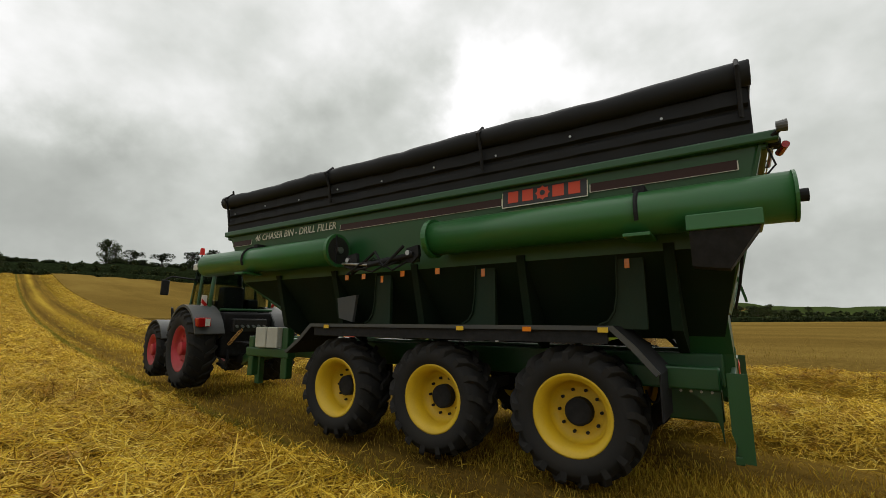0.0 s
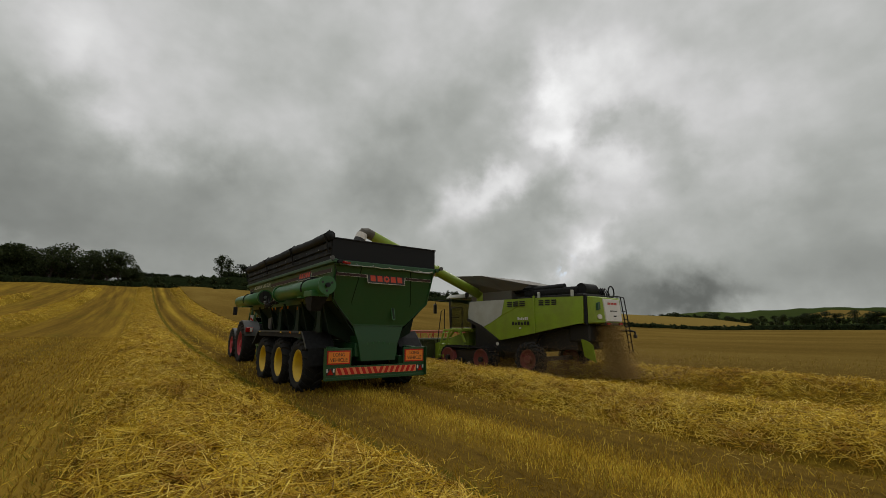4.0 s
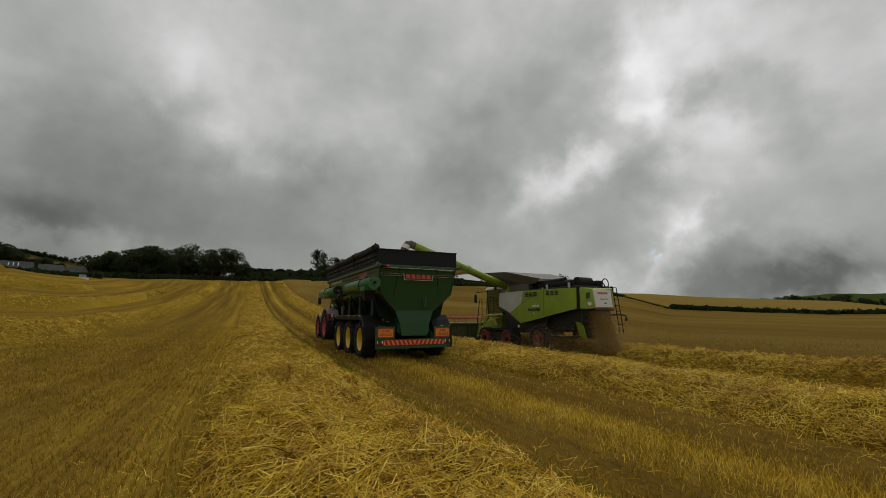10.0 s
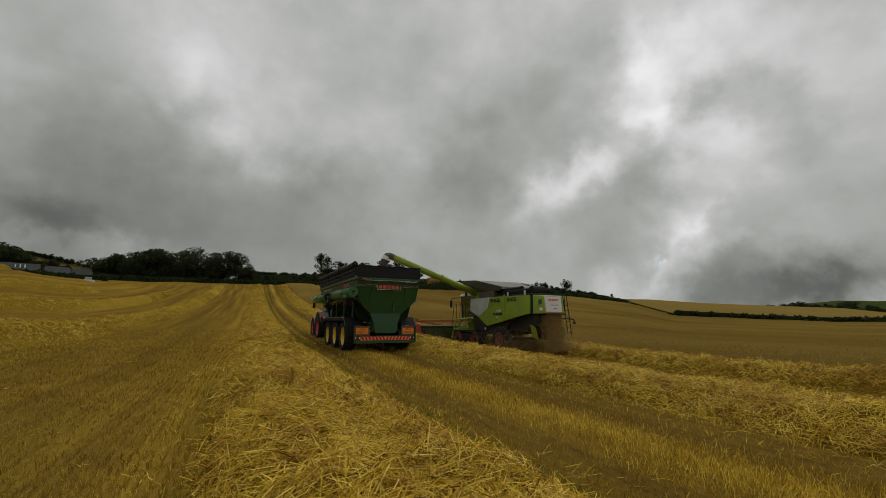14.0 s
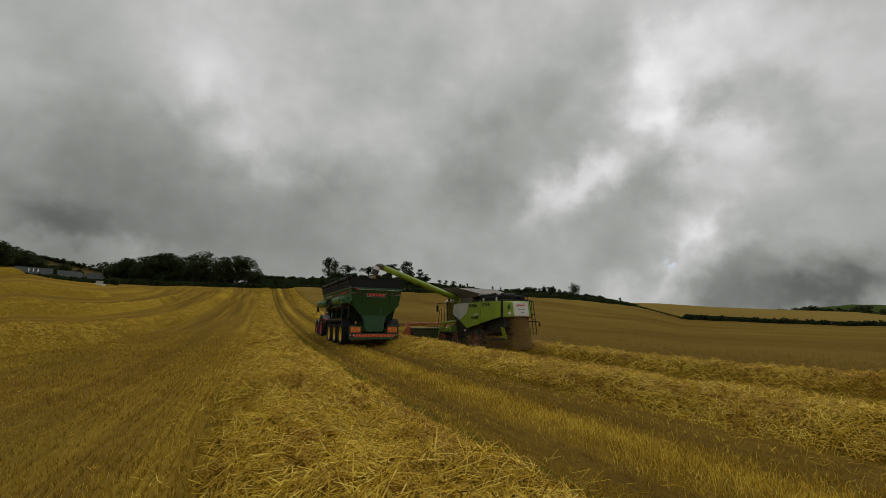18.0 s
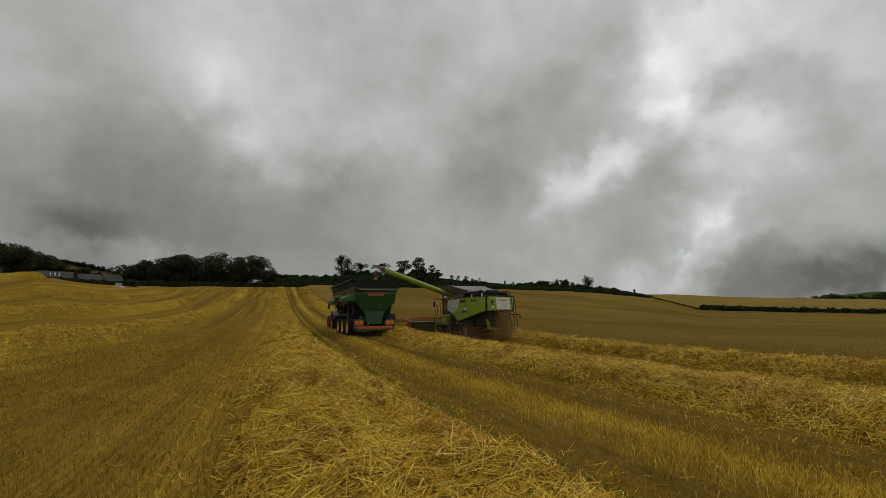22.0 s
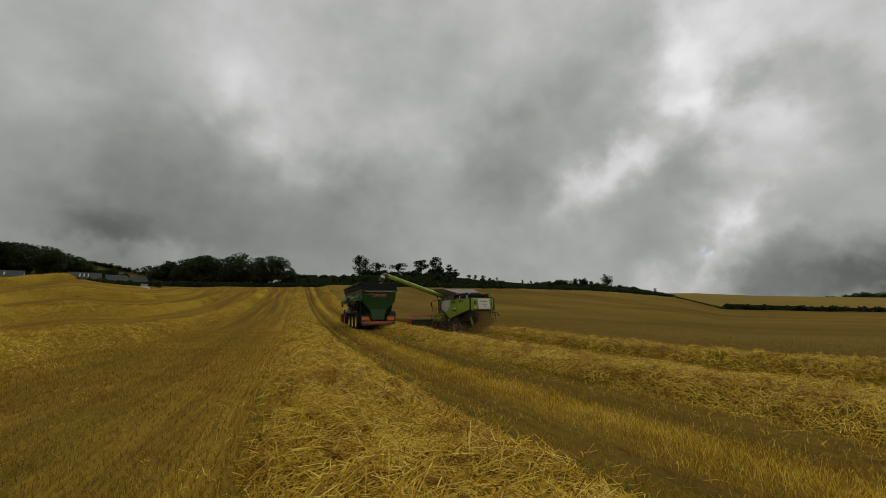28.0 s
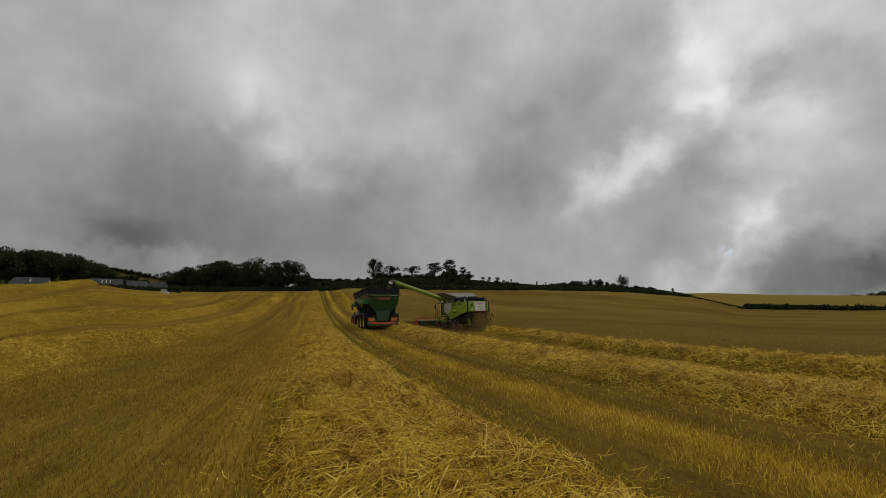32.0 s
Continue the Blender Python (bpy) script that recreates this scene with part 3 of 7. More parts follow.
def make_stubble(name, count, mat, high, lean, seed, rows, far=60.0, patchy=0.0, span=(-60, 18.3), clear=True, heart=None):
    """Cut stalks, thinning out with distance; flattened on the wheel tracks and absent under the straw."""
    rng = np.random.RandomState(seed)
    a, r = np.radians(np.where(rng.uniform(size=count) < 0.84, rng.uniform(-44, 106, count), rng.uniform(100, 330, count))), 0.15 + far * rng.uniform(0, 1, count) ** 2.0
    x, y = r * np.sin(a), r * np.cos(a)
    s = x - row_x(y)
    if span[1] - span[0] < 1:
        s = rng.uniform(span[0], span[1], count)
        y = 0.5 + far * rng.uniform(0, 1, count) ** 1.6
        x = s + row_x(y)
        r = np.hypot(x, y)
    if rows:
        s = np.round(s / rows) * rows + rng.normal(0, 0.018, count)
        x = s + row_x(y)
    keep = (s > span[0]) & (s < span[1]) & ((rng.uniform(size=count) > 0.85 * on_track(s)) if clear else True) & (np.abs(s - 0.85) > 1.42) & (np.abs(s - 8.55) > 1.3)
    if heart:
        keep &= rng.uniform(size=count) < np.exp(-((s - heart[0]) / heart[1]) ** 2)
    if patchy:
        keep &= wiggle(x * 0.8, y * 0.35, seed, 1.0) > patchy
    x, y, r = x[keep], y[keep], r[keep]
    n = len(x)
    size = np.clip(r / 8.0, 1.0, 3.0)
    way = np.stack([rng.normal(0, lean, n), rng.normal(0, lean, n), np.ones(n)], 1)
    way /= np.linalg.norm(way, axis=1, keepdims=True)
    return ribbons(name, np.stack([x, y, rough_land(x, y) - 0.01], 1), way, rng.uniform(*high, n), rng.uniform(0.006, 0.010, n) * size, rng.normal(0, 0.05, (n, 3)), mat)


SW = "straw swaths across the field"
make_swath(0.85, 1.62, 0.46, -14, 150, 11, 150000, 3.0, SW, "deep golden straw swath lying loose along the stubble")
make_swath(8.55, 1.6, 0.44, -14, 150, 21, 190000, 8.0, SW, "golden straw swath beside the wheel tracks", loose=0.7)
make_swath(-9.4, 1.5, 0.70, 8, 140, 31, 90000, 14.0, SW, "golden straw swath on the rise", True)
make_swath(-17.4, 1.4, 0.76, 20, 110, 41, 50000, 30.0, SW, "golden straw swath on the rise", True)
make_swath(-25.6, 1.4, 0.62, 35, 95, 51, 20000, 40.0, SW, "golden straw swath near the crest", True)
make_swath(-34.0, 1.3, 0.63, 50, 85, 61, 12000, 50.0, SW, "golden straw swath near the crest", True)
make_swath(15.3, 1.05, 0.52, -14, 36, 71, 70000, 12.0, SW, "fresh golden straw swath laid by the combine", loose=0.7)
tagged(make_stubble("stubble", 330000, M["stubble"], (0.06, 0.14), 0.32, 5, 0.125, span=(3.9, 5.6), patchy=-0.5, heart=(4.75, 0.34)), "pale cut stubble stalks in drilled rows", "stubble", kind="stuff")
tagged(make_stubble("stubble", 300000, M["stubble_brown"], (0.05, 0.12), 0.35, 25, 0.125, span=(2.3, 7.0)), "brown stubble pressed by wheels between two swaths", "stubble", kind="stuff")
tagged(make_stubble("stubble", 170000, M["stubble"], (0.05, 0.12), 0.4, 26, 0.125, span=(2.3, 7.0), patchy=-0.05), "pale stubble stalks left standing in patches", "stubble", kind="stuff")
tagged(make_stubble("stubble", 330000, M["stubble_brown"], (0.05, 0.10), 0.38, 15, 0.125, 40.0, span=(-60, 0), clear=False), "short brown weathered stubble in drilled rows", "stubble", kind="stuff")
tagged(make_stubble("stubble", 120000, M["stubble"], (0.04, 0.09), 0.4, 27, 0.125, 40.0, span=(-9, -1), patchy=0.32, clear=False), "yellow patches of taller stubble", "stubble", kind="stuff")
tagged(make_stubble("stubble", 45000, M["stubble"], (0.05, 0.11), 0.3, 18, 0.125, 40.0, span=(-1.95, -0.95), clear=False), "pale strip of standing stubble beside the straw", "stubble", kind="stuff")
tagged(make_stubble("stubble", 120000, M["stubble_brown"], (0.06, 0.12), 0.35, 19, 0.125, span=(10.6, 18.2)), "brown stubble between two swaths and the crop", "stubble", kind="stuff")
tagged(make_stubble("crushed_stubble", 90000, M["stubble_brown"], (0.04, 0.09), 0.9, 16, 0, 45.0, span=(2.3, 7.0), clear=False), "brown stubble crushed by wheels", "stubble", kind="stuff")
tagged(make_stubble("weed_growth", 16000, M["weed"], (0.05, 0.13), 0.5, 6, 0, 16.0, 0.25), "green shoots and weeds between the stubble", "weeds", kind="stuff")
tagged(make_stubble("weed_growth", 7000, M["weed"], (0.04, 0.09), 0.5, 7, 0, 45.0, span=(2.62, 2.9), clear=False), "green regrowth along an old wheel track", "weeds", kind="stuff")
tagged(make_stubble("weed_growth", 900, M["weed"], (0.06, 0.16), 0.5, 8, 0, 14.0, span=(-0.95, -0.3), clear=False), "green shoots along the edge of the straw", "weeds", kind="stuff")
tagged(make_stubble("loose_straw", 12000, M["straw"], (0.10, 0.26), 8.0, 9, 0, 40.0, -0.1), "loose straws scattered over the stubble", "straw", kind="stuff")


def make_crop():
    root = tagged(new("standing_crop"), "ripe brown standing cereal crop with a cut edge", "crop", kind="stuff")
    s = np.concatenate([18.2 + np.array([0, 0.08, 0.2]), 18.6 + np.cumsum(0.35 * 1.05 ** np.arange(66))])
    y = np.concatenate([np.arange(-30, 46, 0.8), np.geomspace(46, 165, 70)])
    S, Y = np.meshgrid(s, y, indexing="ij")
    X = S + row_x(Y)
    high = np.interp(S, [18.2, 18.7, 19.5, 20.7], [0.0, 0.11, 0.24, 0.38]) + 0.04 * wiggle(X, Y, 8, 1.6) * (S > 18.21)
    r = np.hypot(X, Y)
    _, far = edge_of(np.degrees(np.arctan2(X, Y)))
    Z = land(X, Y) + high - np.clip((r - far) * 0.3, 0, 40)
    from_arrays("crop_top", np.stack([X, Y, Z], -1).reshape(-1, 3), sheet(len(s), len(y)), M["crop_top"], root, True)
    # uncut strip ahead of the combine
    s = np.concatenate([[9.6, 9.62], np.linspace(9.8, 18.15, 20)])
    y = np.concatenate([[49.0, 49.03], np.geomspace(49.3, 158, 50)])
    S, Y = np.meshgrid(s, y, indexing="ij")
    X = S + row_x(Y)
    Z = land(X, Y) + np.where((S < 9.61) | (Y < 49.01), 0.0, 0.42) + 0.03 * wiggle(X, Y, 8, 1.6)
    from_arrays("crop_top", np.stack([X, Y, Z], -1).reshape(-1, 3), sheet(len(s), len(y)), M["crop_top"], root, True)
    rng = np.random.RandomState(77)
    n = 26000
    s = np.where(rng.uniform(size=n) < 0.6, 18.15 + rng.exponential(0.22, n), 18.4 + rng.exponential(2.0, n))
    y = rng.uniform(-12, 60, n)
    x = s + row_x(y)
    size = np.clip(np.hypot(x, y) / 9, 1, 6)
    way = np.stack([rng.normal(0, 0.15, n), rng.normal(0, 0.15, n), np.ones(n)], 1)
    way /= np.linalg.norm(way, axis=1, keepdims=True)
    up = np.where(s < 18.75, 0.0, 0.10)
    ribbons("crop_stalk", np.stack([x, y, land(x, y) + up], 1), way, np.where(s < 18.75, rng.uniform(0.10, 0.24, n), np.clip(0.12 + 0.16 * (s - 18.7), 0.16, 0.43) - rng.uniform(-0.05, 0.0, n)) - up, rng.uniform(0.007, 0.012, n) * np.minimum(size, 3), rng.normal(0, 0.06, (n, 3)), M["crop_stalk"], root)


make_crop()


# ---- beyond the field: banks, hedges, woods, houses ----
def at_heading(deg, dist):
    a = math.radians(deg)
    return dist * math.sin(a), dist * math.cos(a)


def bank(name, dist, deep, profile, mat, label, bump=0.0, seed=1):
    """A rise seen over the field: its crest, by heading and height in degrees, at one distance, falling away behind."""
    prof = np.array(profile, float)
    deg = np.linspace(prof[0, 0], prof[-1, 0], max(24, int((prof[-1, 0] - prof[0, 0]) * 3)))
    top = 1.7 + dist * np.tan(np.radians(np.interp(deg, prof[:, 0], prof[:, 1])))
    rows = []
    for f, d in ((-0.25, -1.0), (0.0, -0.5), (0.45, -0.25), (0.8, -0.08), (1.0, 0.0), (0.9, 0.4), (0.2, 1.0)):
        r = dist + deep * d
        x, y = r * np.sin(np.radians(deg)), r * np.cos(np.radians(deg))
        g = land(x, y)
        z = g + (top - g) * f + bump * wiggle(x * 0.08, y * 0.08, seed, 1.0) * (f > 0)
        rows.append(np.stack([x, y, z], 1))
    v = np.stack(rows, 0)
    ob = from_arrays(name, v.reshape(-1, 3), sheet(len(rows), len(deg)), mat, smooth=True)
    return tagged(ob, label, "hill", kind="structure")


bank("bank", 235, 60, [(1.5, 4.9), (4, 5.35), (11, 5.45), (20, 5.45), (25, 5.05), (31, 4.5), (38, 4.0), (42, 3.7), (46, 3.2), (49, 2.5)], M["far_grass"], "grassy bank behind the field's far hedge", 0.4, 3)
bank("hill_field", 420, 120, [(-18.2, 6.3), (-16.7, 6.2), (-15, 5.85), (-13.5, 5.5), (-12, 5.2), (-9, 4.9)], M["hill_stubble"], "tan stubble field on a hill behind the houses", 0.5, 4)
bank("hill", 300, 70, [(-40, 5.6), (-30, 5.8), (-22, 5.9), (-19, 5.6), (-17, 5.2), (-14.5, 4.7)], M["far_grass"], "wooded rise behind the crest", 0.5, 5)
bank("hill_field", 330, 150, [(44, 2.75), (47.6, 2.72), (51, 2.6), (56.4, 2.12), (63, 1.72), (68, 1.42), (72, 0.8)], M["far_field"], "ripe tan field falling away behind the hedge", 0.3, 6)
bank("hill", 850, 260, [(58, 1.2), (63, 1.72), (67, 1.98), (74, 2.15), (78, 2.35), (82, 2.15), (87, 1.75), (94, 1.5), (105, 1.4), (125, 1.0)], M["far_grass"], "distant wooded hills with pale fields", 2.0, 7)
bank("hill_field", 800, 90, [(76.5, 1.6), (78.5, 2.1), (81, 1.95), (83, 1.5)], M["far_field"], "distant pale field between woods", 0.5, 8)
bank("hill", 700, 200, [(-150, 1.0), (-110, 1.5), (-70, 2.2), (-40, 4.2)], M["far_grass"], "distant green hill", 1.0, 9)
bank("hill", 700, 200, [(124, 1.0), (150, 1.4), (180, 1.2), (212, 1.0)], M["far_grass"], "distant green hill", 1.0, 10)


def leaf_cloud(name, lumps, per, size, mat, parent=None, seed=0, squash=1.0):
    """Leaf clumps scattered in the outer part of each lump (x, y, z, radius)."""
    rng = np.random.RandomState(seed)
    pts, sz = [], []
    for x, y, z, r in lumps:
        n = max(6, int(per * r * r))
        d = rng.normal(size=(n, 3))
        d /= np.linalg.norm(d, axis=1, keepdims=True)
        rad = r * rng.uniform(0.45, 1.08, (n, 1)) ** 0.6
        p = np.array([x, y, z]) + d * rad * np.array([1, 1, squash])
        pts.append(p)
        sz.append(rng.uniform(0.6, 1.3, n) * size)
    return flakes(name, np.concatenate(pts), np.concatenate(sz), mat, parent, seed + 1)


def flakes(name, pts, size, mat, parent, seed):
    """Small flat pieces, each turned its own way."""
    rng = np.random.RandomState(seed)
    n = len(pts)
    a, b = rng.normal(size=(n, 3)), rng.normal(size=(n, 3))
    a /= np.linalg.norm(a, axis=1, keepdims=True)
    b -= a * (a * b).sum(1, keepdims=True)
    b /= np.linalg.norm(b, axis=1, keepdims=True)
    a, b = a * size[:, None], b * size[:, None] * 0.6
    v = np.stack([pts - a - b, pts + a - b, pts + a + b, pts - a + b], 1).reshape(-1, 3)
    return from_arrays(name, v, np.arange(n)[:, None] * 4 + [0, 1, 2, 3], mat, parent)


def limb(pts, r0, r1):
    rings = []
    side = Vector((1, 0, 0))
    for i, p in enumerate(pts):
        d = (Vector(pts[min(i + 1, len(pts) - 1)]) - Vector(pts[max(i - 1, 0)])).normalized()
        side = (side - d * side.dot(d)).normalized()
        up = d.cross(side)
        r = r0 + (r1 - r0) * i / (len(pts) - 1)
        rings.append([Vector(p) + r * (math.cos(k) * side + math.sin(k) * up) for k in np.linspace(0, 2 * math.pi, 7, endpoint=False)])
    return rings


def skin(bm, rings):
    vs = [[bm.verts.new(p) for p in ring] for ring in rings]
    for a, b in zip(vs, vs[1:]):
        for i in range(len(a)):
            j = (i + 1) % len(a)
            bm.faces.new((a[i], a[j], b[j], b[i]))


def make_tree(kind, seed):
    """A tree 10 m tall: broad (oak-like), dense (low crown), pine (flat top on a bare stem), tall (airy, open)."""
    rng = random.Random(seed)
    label = {"broad": "dark broadleaf tree with a rounded open crown", "dense": "dense dark broadleaf tree leafed to the ground",
             "pine": "dark pine with a flat crown on a bare stem", "tall": "tall airy tree with an uneven open crown"}[kind]
    t = tagged(new("tree"), label, "tree", "trees beyond the field")
    bm = bmesh.new()
    lean = (rng.uniform(-0.4, 0.4), rng.uniform(-0.4, 0.4))
    high = {"broad": 6.5, "dense": 6.0, "pine": 8.8, "tall": 8.6}[kind]
    stem = [(lean[0] * f * f + 0.12 * math.sin(5 * f + seed), lean[1] * f * f, high * f - (0.6 if f == 0 else 0)) for f in (0, 0.2, 0.4, 0.6, 0.8, 1.0)]
    skin(bm, limb(stem, 0.30, 0.08))
    lumps = []
    n = {"broad": 34, "dense": 22, "pine": 26, "tall": 42}[kind]
    for k in range(n):
        a = rng.uniform(0, 2 * math.pi)
        if kind == "broad":
            z, out, r = rng.uniform(3.2, 8.7), rng.uniform(0.6, 3.5), rng.uniform(0.8, 1.4)
            out *= math.sqrt(max(0.05, 1 - ((z - 5.6) / 4.2) ** 2))
        elif kind == "dense":
            z, out, r = rng.uniform(1.2, 8.6), rng.uniform(0.4, 3.4), rng.uniform(1.2, 1.9)
            out *= math.sqrt(max(0.05, 1 - ((z - 4.4) / 5.4) ** 2))
        elif kind == "pine":
            z, out, r = rng.uniform(6.0, 9.3), rng.uniform(0.3, 3.0), rng.uniform(0.75, 1.3)
            if k > 20:
                z, out = rng.uniform(3.6, 6.0), rng.uniform(0.8, 1.9)
        else:
            z, out, r = rng.uniform(1.8, 9.4), rng.uniform(0.3, 3.2), rng.uniform(0.7, 1.25)
            out *= math.sqrt(max(0.1, 1 - ((z - 5.0) / 5.0) ** 2))
        tip = (lean[0] * 0.7 + out * math.cos(a), lean[1] * 0.7 + out * math.sin(a), z)
        f = min(0.95, max(0.25, (z - 1.2) / high))
        j = f * (len(stem) - 1)
        root = Vector(stem[int(j)]).lerp(Vector(stem[min(int(j) + 1, len(stem) - 1)]), j - int(j))
        midp = root.lerp(Vector(tip), 0.55) + Vector((0, 0, 0.25))
        skin(bm, limb([root, midp, Vector(tip)], 0.10, 0.03))
        lumps.append((*tip, r))
    lumps.append((lean[0], lean[1], high + (0.2 if kind != "dense" else 1.6), 1.2 if kind != "pine" else 0.9))
    part("trunk", bm, M["bark"], t)
    leaf_cloud("crown", lumps, {"broad": 70, "dense": 75, "pine": 75, "tall": 52}[kind], 0.14 if kind != "dense" else 0.20, M["pine_leaf"] if kind == "pine" else M["leaf"], t, seed, 0.6 if kind == "pine" else 0.85)
    return t


def plant(proto, deg, dist, high, wide=1.0, ground=None, label=""):
    x, y = at_heading(deg, dist)
    z = float(land(x, y)) if ground is None else ground
    turn = (deg * 77.7) % 360
    ob = copy_thing(proto, pose(x, y, z, 0, 0, turn))
    ob.scale = (high / 10 * wide, high / 10 * wide, high / 10)
    if label:
        ob["label"] = label
    return ob


def bank_z(dist, el):
    return 1.7 + dist * math.tan(radians(el))


def plant_all():
    kinds = {k: [make_tree(k, 100 * i + j) for j in range(3)] for i, k in enumerate(("broad", "dense", "pine", "tall"))}
    rng = random.Random(12)

    def put(kind, deg, dist, top, base=None, wide=1.0, label=""):
        """A tree whose foot and top stand at these heights in degrees."""
        x, y = at_heading(deg, dist)
        z = float(land(x, y)) if base is None else bank_z(dist, base)
        plant(rng.choice(kinds[kind]), deg, dist, max(1.5, (bank_z(dist, top) - z) / 0.97), wide, z - 0.1, label)
    # the wood at the top of the field
    for deg, top, kind, wide in ((-11.5, 6.55, "dense", 1.2), (-10.3, 6.9, "dense", 1.1), (-9.0, 7.35, "broad", 1.1), (-7.9, 7.5, "dense", 0.9), (-6.8, 7.85, "dense", 1.0), (-5.7, 7.7, "broad", 1.0),
                                (-4.3, 7.9, "broad", 1.0), (-3.2, 8.25, "tall", 1.2), (-2.3, 7.7, "broad", 0.9), (-1.0, 7.9, "broad", 1.0), (0.1, 8.2, "broad", 1.05), (1.1, 7.7, "broad", 1.0), (2.1, 6.7, "dense", 1.0)):
        put(kind, deg, 172 + rng.uniform(-4, 6), top, None, wide)
    for k in range(11):
        put("dense", -11 + 1.25 * k, 186, rng.uniform(5.8, 6.7), None, 1.2)
    # the wooded rise on the far side of the crest
    for k in range(30):
        deg = -27.7 + 0.46 * k + rng.uniform(-0.2, 0.2)
        put(rng.choice(("broad", "dense", "dense")), deg, 255 + rng.uniform(-20, 30), (min(7.8, 7.75 - 0.25 * (deg + 22)) if deg < -17.4 else 5.6) + rng.uniform(-0.35, 0.25), 4.4, 1.15)
    for deg, top in ((-16.9, 4.95), (-16.2, 5.1), (-15.6, 4.9), (-14.6, 5.05), (-14.1, 5.2), (-13.3, 4.95), (-12.7, 5.0)):
        put("broad", deg, 180, top, None, 1.3)
    for deg, top in ((-17.0, 6.5), (-15.6, 6.35), (-14.9, 6.2), (-14.0, 6.05), (-13.3, 5.95), (-12.6, 5.9), (-16.3, 6.2)):
        put("broad", deg, 425, top, top - 0.45, 1.4)
    # pines and tall trees on the bank
    pines = (
                 (10.75, 8.2, "tall", 0.75, 5.2), (11.5, 8.05, "tall", 0.7, 5.2), (12.1, 6.6, "dense", 0.9, 5.2), (13.1, 7.45, "pine", 0.95, 5.3), (13.9, 6.5, "pine", 0.9, 5.3),
                 (15.6, 7.3, "pine", 1.2, 5.3), (14.8, 6.3, "dense", 1.0, 5.2), (16.6, 6.2, "dense", 1.0, 5.2), (18.6, 7.7, "pine", 1.1, 5.3), (18.2, 6.9, "broad", 0.9, 5.3),
                 (20.5, 8.1, "pine", 0.75, 5.3), (20.9, 7.0, "dense", 0.9, 5.3), (20.1, 6.8, "dense", 0.9, 5.3), (22.2, 7.1, "pine", 0.7, 5.3), (23.0, 6.5, "pine", 0.9, 5.3),
                 (24.8, 5.75, "tall", 1.0, 4.9), (25.6, 5.7, "tall", 1.0, 4.9))
    right = (
                 (26.6, 5.7, "tall", 1.0, 4.8), (27.5, 5.3, "dense", 0.8, 4.7), (28.4, 5.35, "tall", 0.6, 4.6), (31.6, 4.95, "tall", 0.7, 4.3), (32.7, 4.8, "tall", 0.7, 4.2),
                 (35.0, 4.75, "broad", 1.2, 3.7), (35.9, 4.95, "dense", 1.2, 3.7), (36.8, 4.9, "dense", 1.2, 3.65), (38.0, 5.0, "broad", 1.2, 3.6), (38.9, 4.95, "dense", 1.1, 3.6),
                 (40.0, 4.55, "broad", 1.0, 3.5), (40.6, 4.3, "pine", 1.1, 3.5), (41.8, 5.3, "broad", 1.05, 3.5), (43.2, 3.95, "dense", 1.3, 3.1), (44.5, 3.75, "dense", 1.3, 2.9),
                 (47.0, 3.35, "tall", 0.7, 2.6))
    for deg, top, kind, wide, base in pines + right:
        put(kind, deg, 228 + rng.uniform(-6, 6), top, base, wide * (1.3 if kind in ("pine", "tall") else 1.0))
    for k in range(20):
        put("dense", 11.2 + 0.62 * k + rng.uniform(-0.3, 0.3), 231, rng.uniform(5.95, 6.6), 5.1, 1.7)
    for k in range(16):
        deg = 33.5 + 0.85 * k
        put("dense", deg, 231, float(np.interp(deg, [33.5, 40, 47], [4.5, 4.2, 3.0])) + rng.uniform(-0.1, 0.2), float(np.interp(deg, [33.5, 40, 47], [3.8, 3.4, 2.5])), 1.9)
    for k in range(26):
        deg = 3 + 0.33 * k
        put("dense", deg, 236, 5.75 + rng.uniform(-0.12, 0.15), 5.15, 1.2)
    # far trees to the right
    for k in range(46):
        deg = 62 + 0.85 * k + rng.uniform(-0.3, 0.3)
        put(rng.choice(("broad", "dense", "tall")), deg, 640 + rng.uniform(-60, 120), (1.9 if deg < 69 else 1.45) + 0.5 * math.exp(-((deg - 79) / 5) ** 2) + rng.uniform(-0.25, 0.3), 0.7, 1.5)
    for deg, top in ((84.3, 2.1), (83.4, 1.6)):
        put("broad", deg, 330, top, 0.55, 1.1)
    for protos in kinds.values():
        for p in protos:
            for o in list(p.children_recursive) + [p]:
                bpy.data.objects.remove(o)


plant_all()


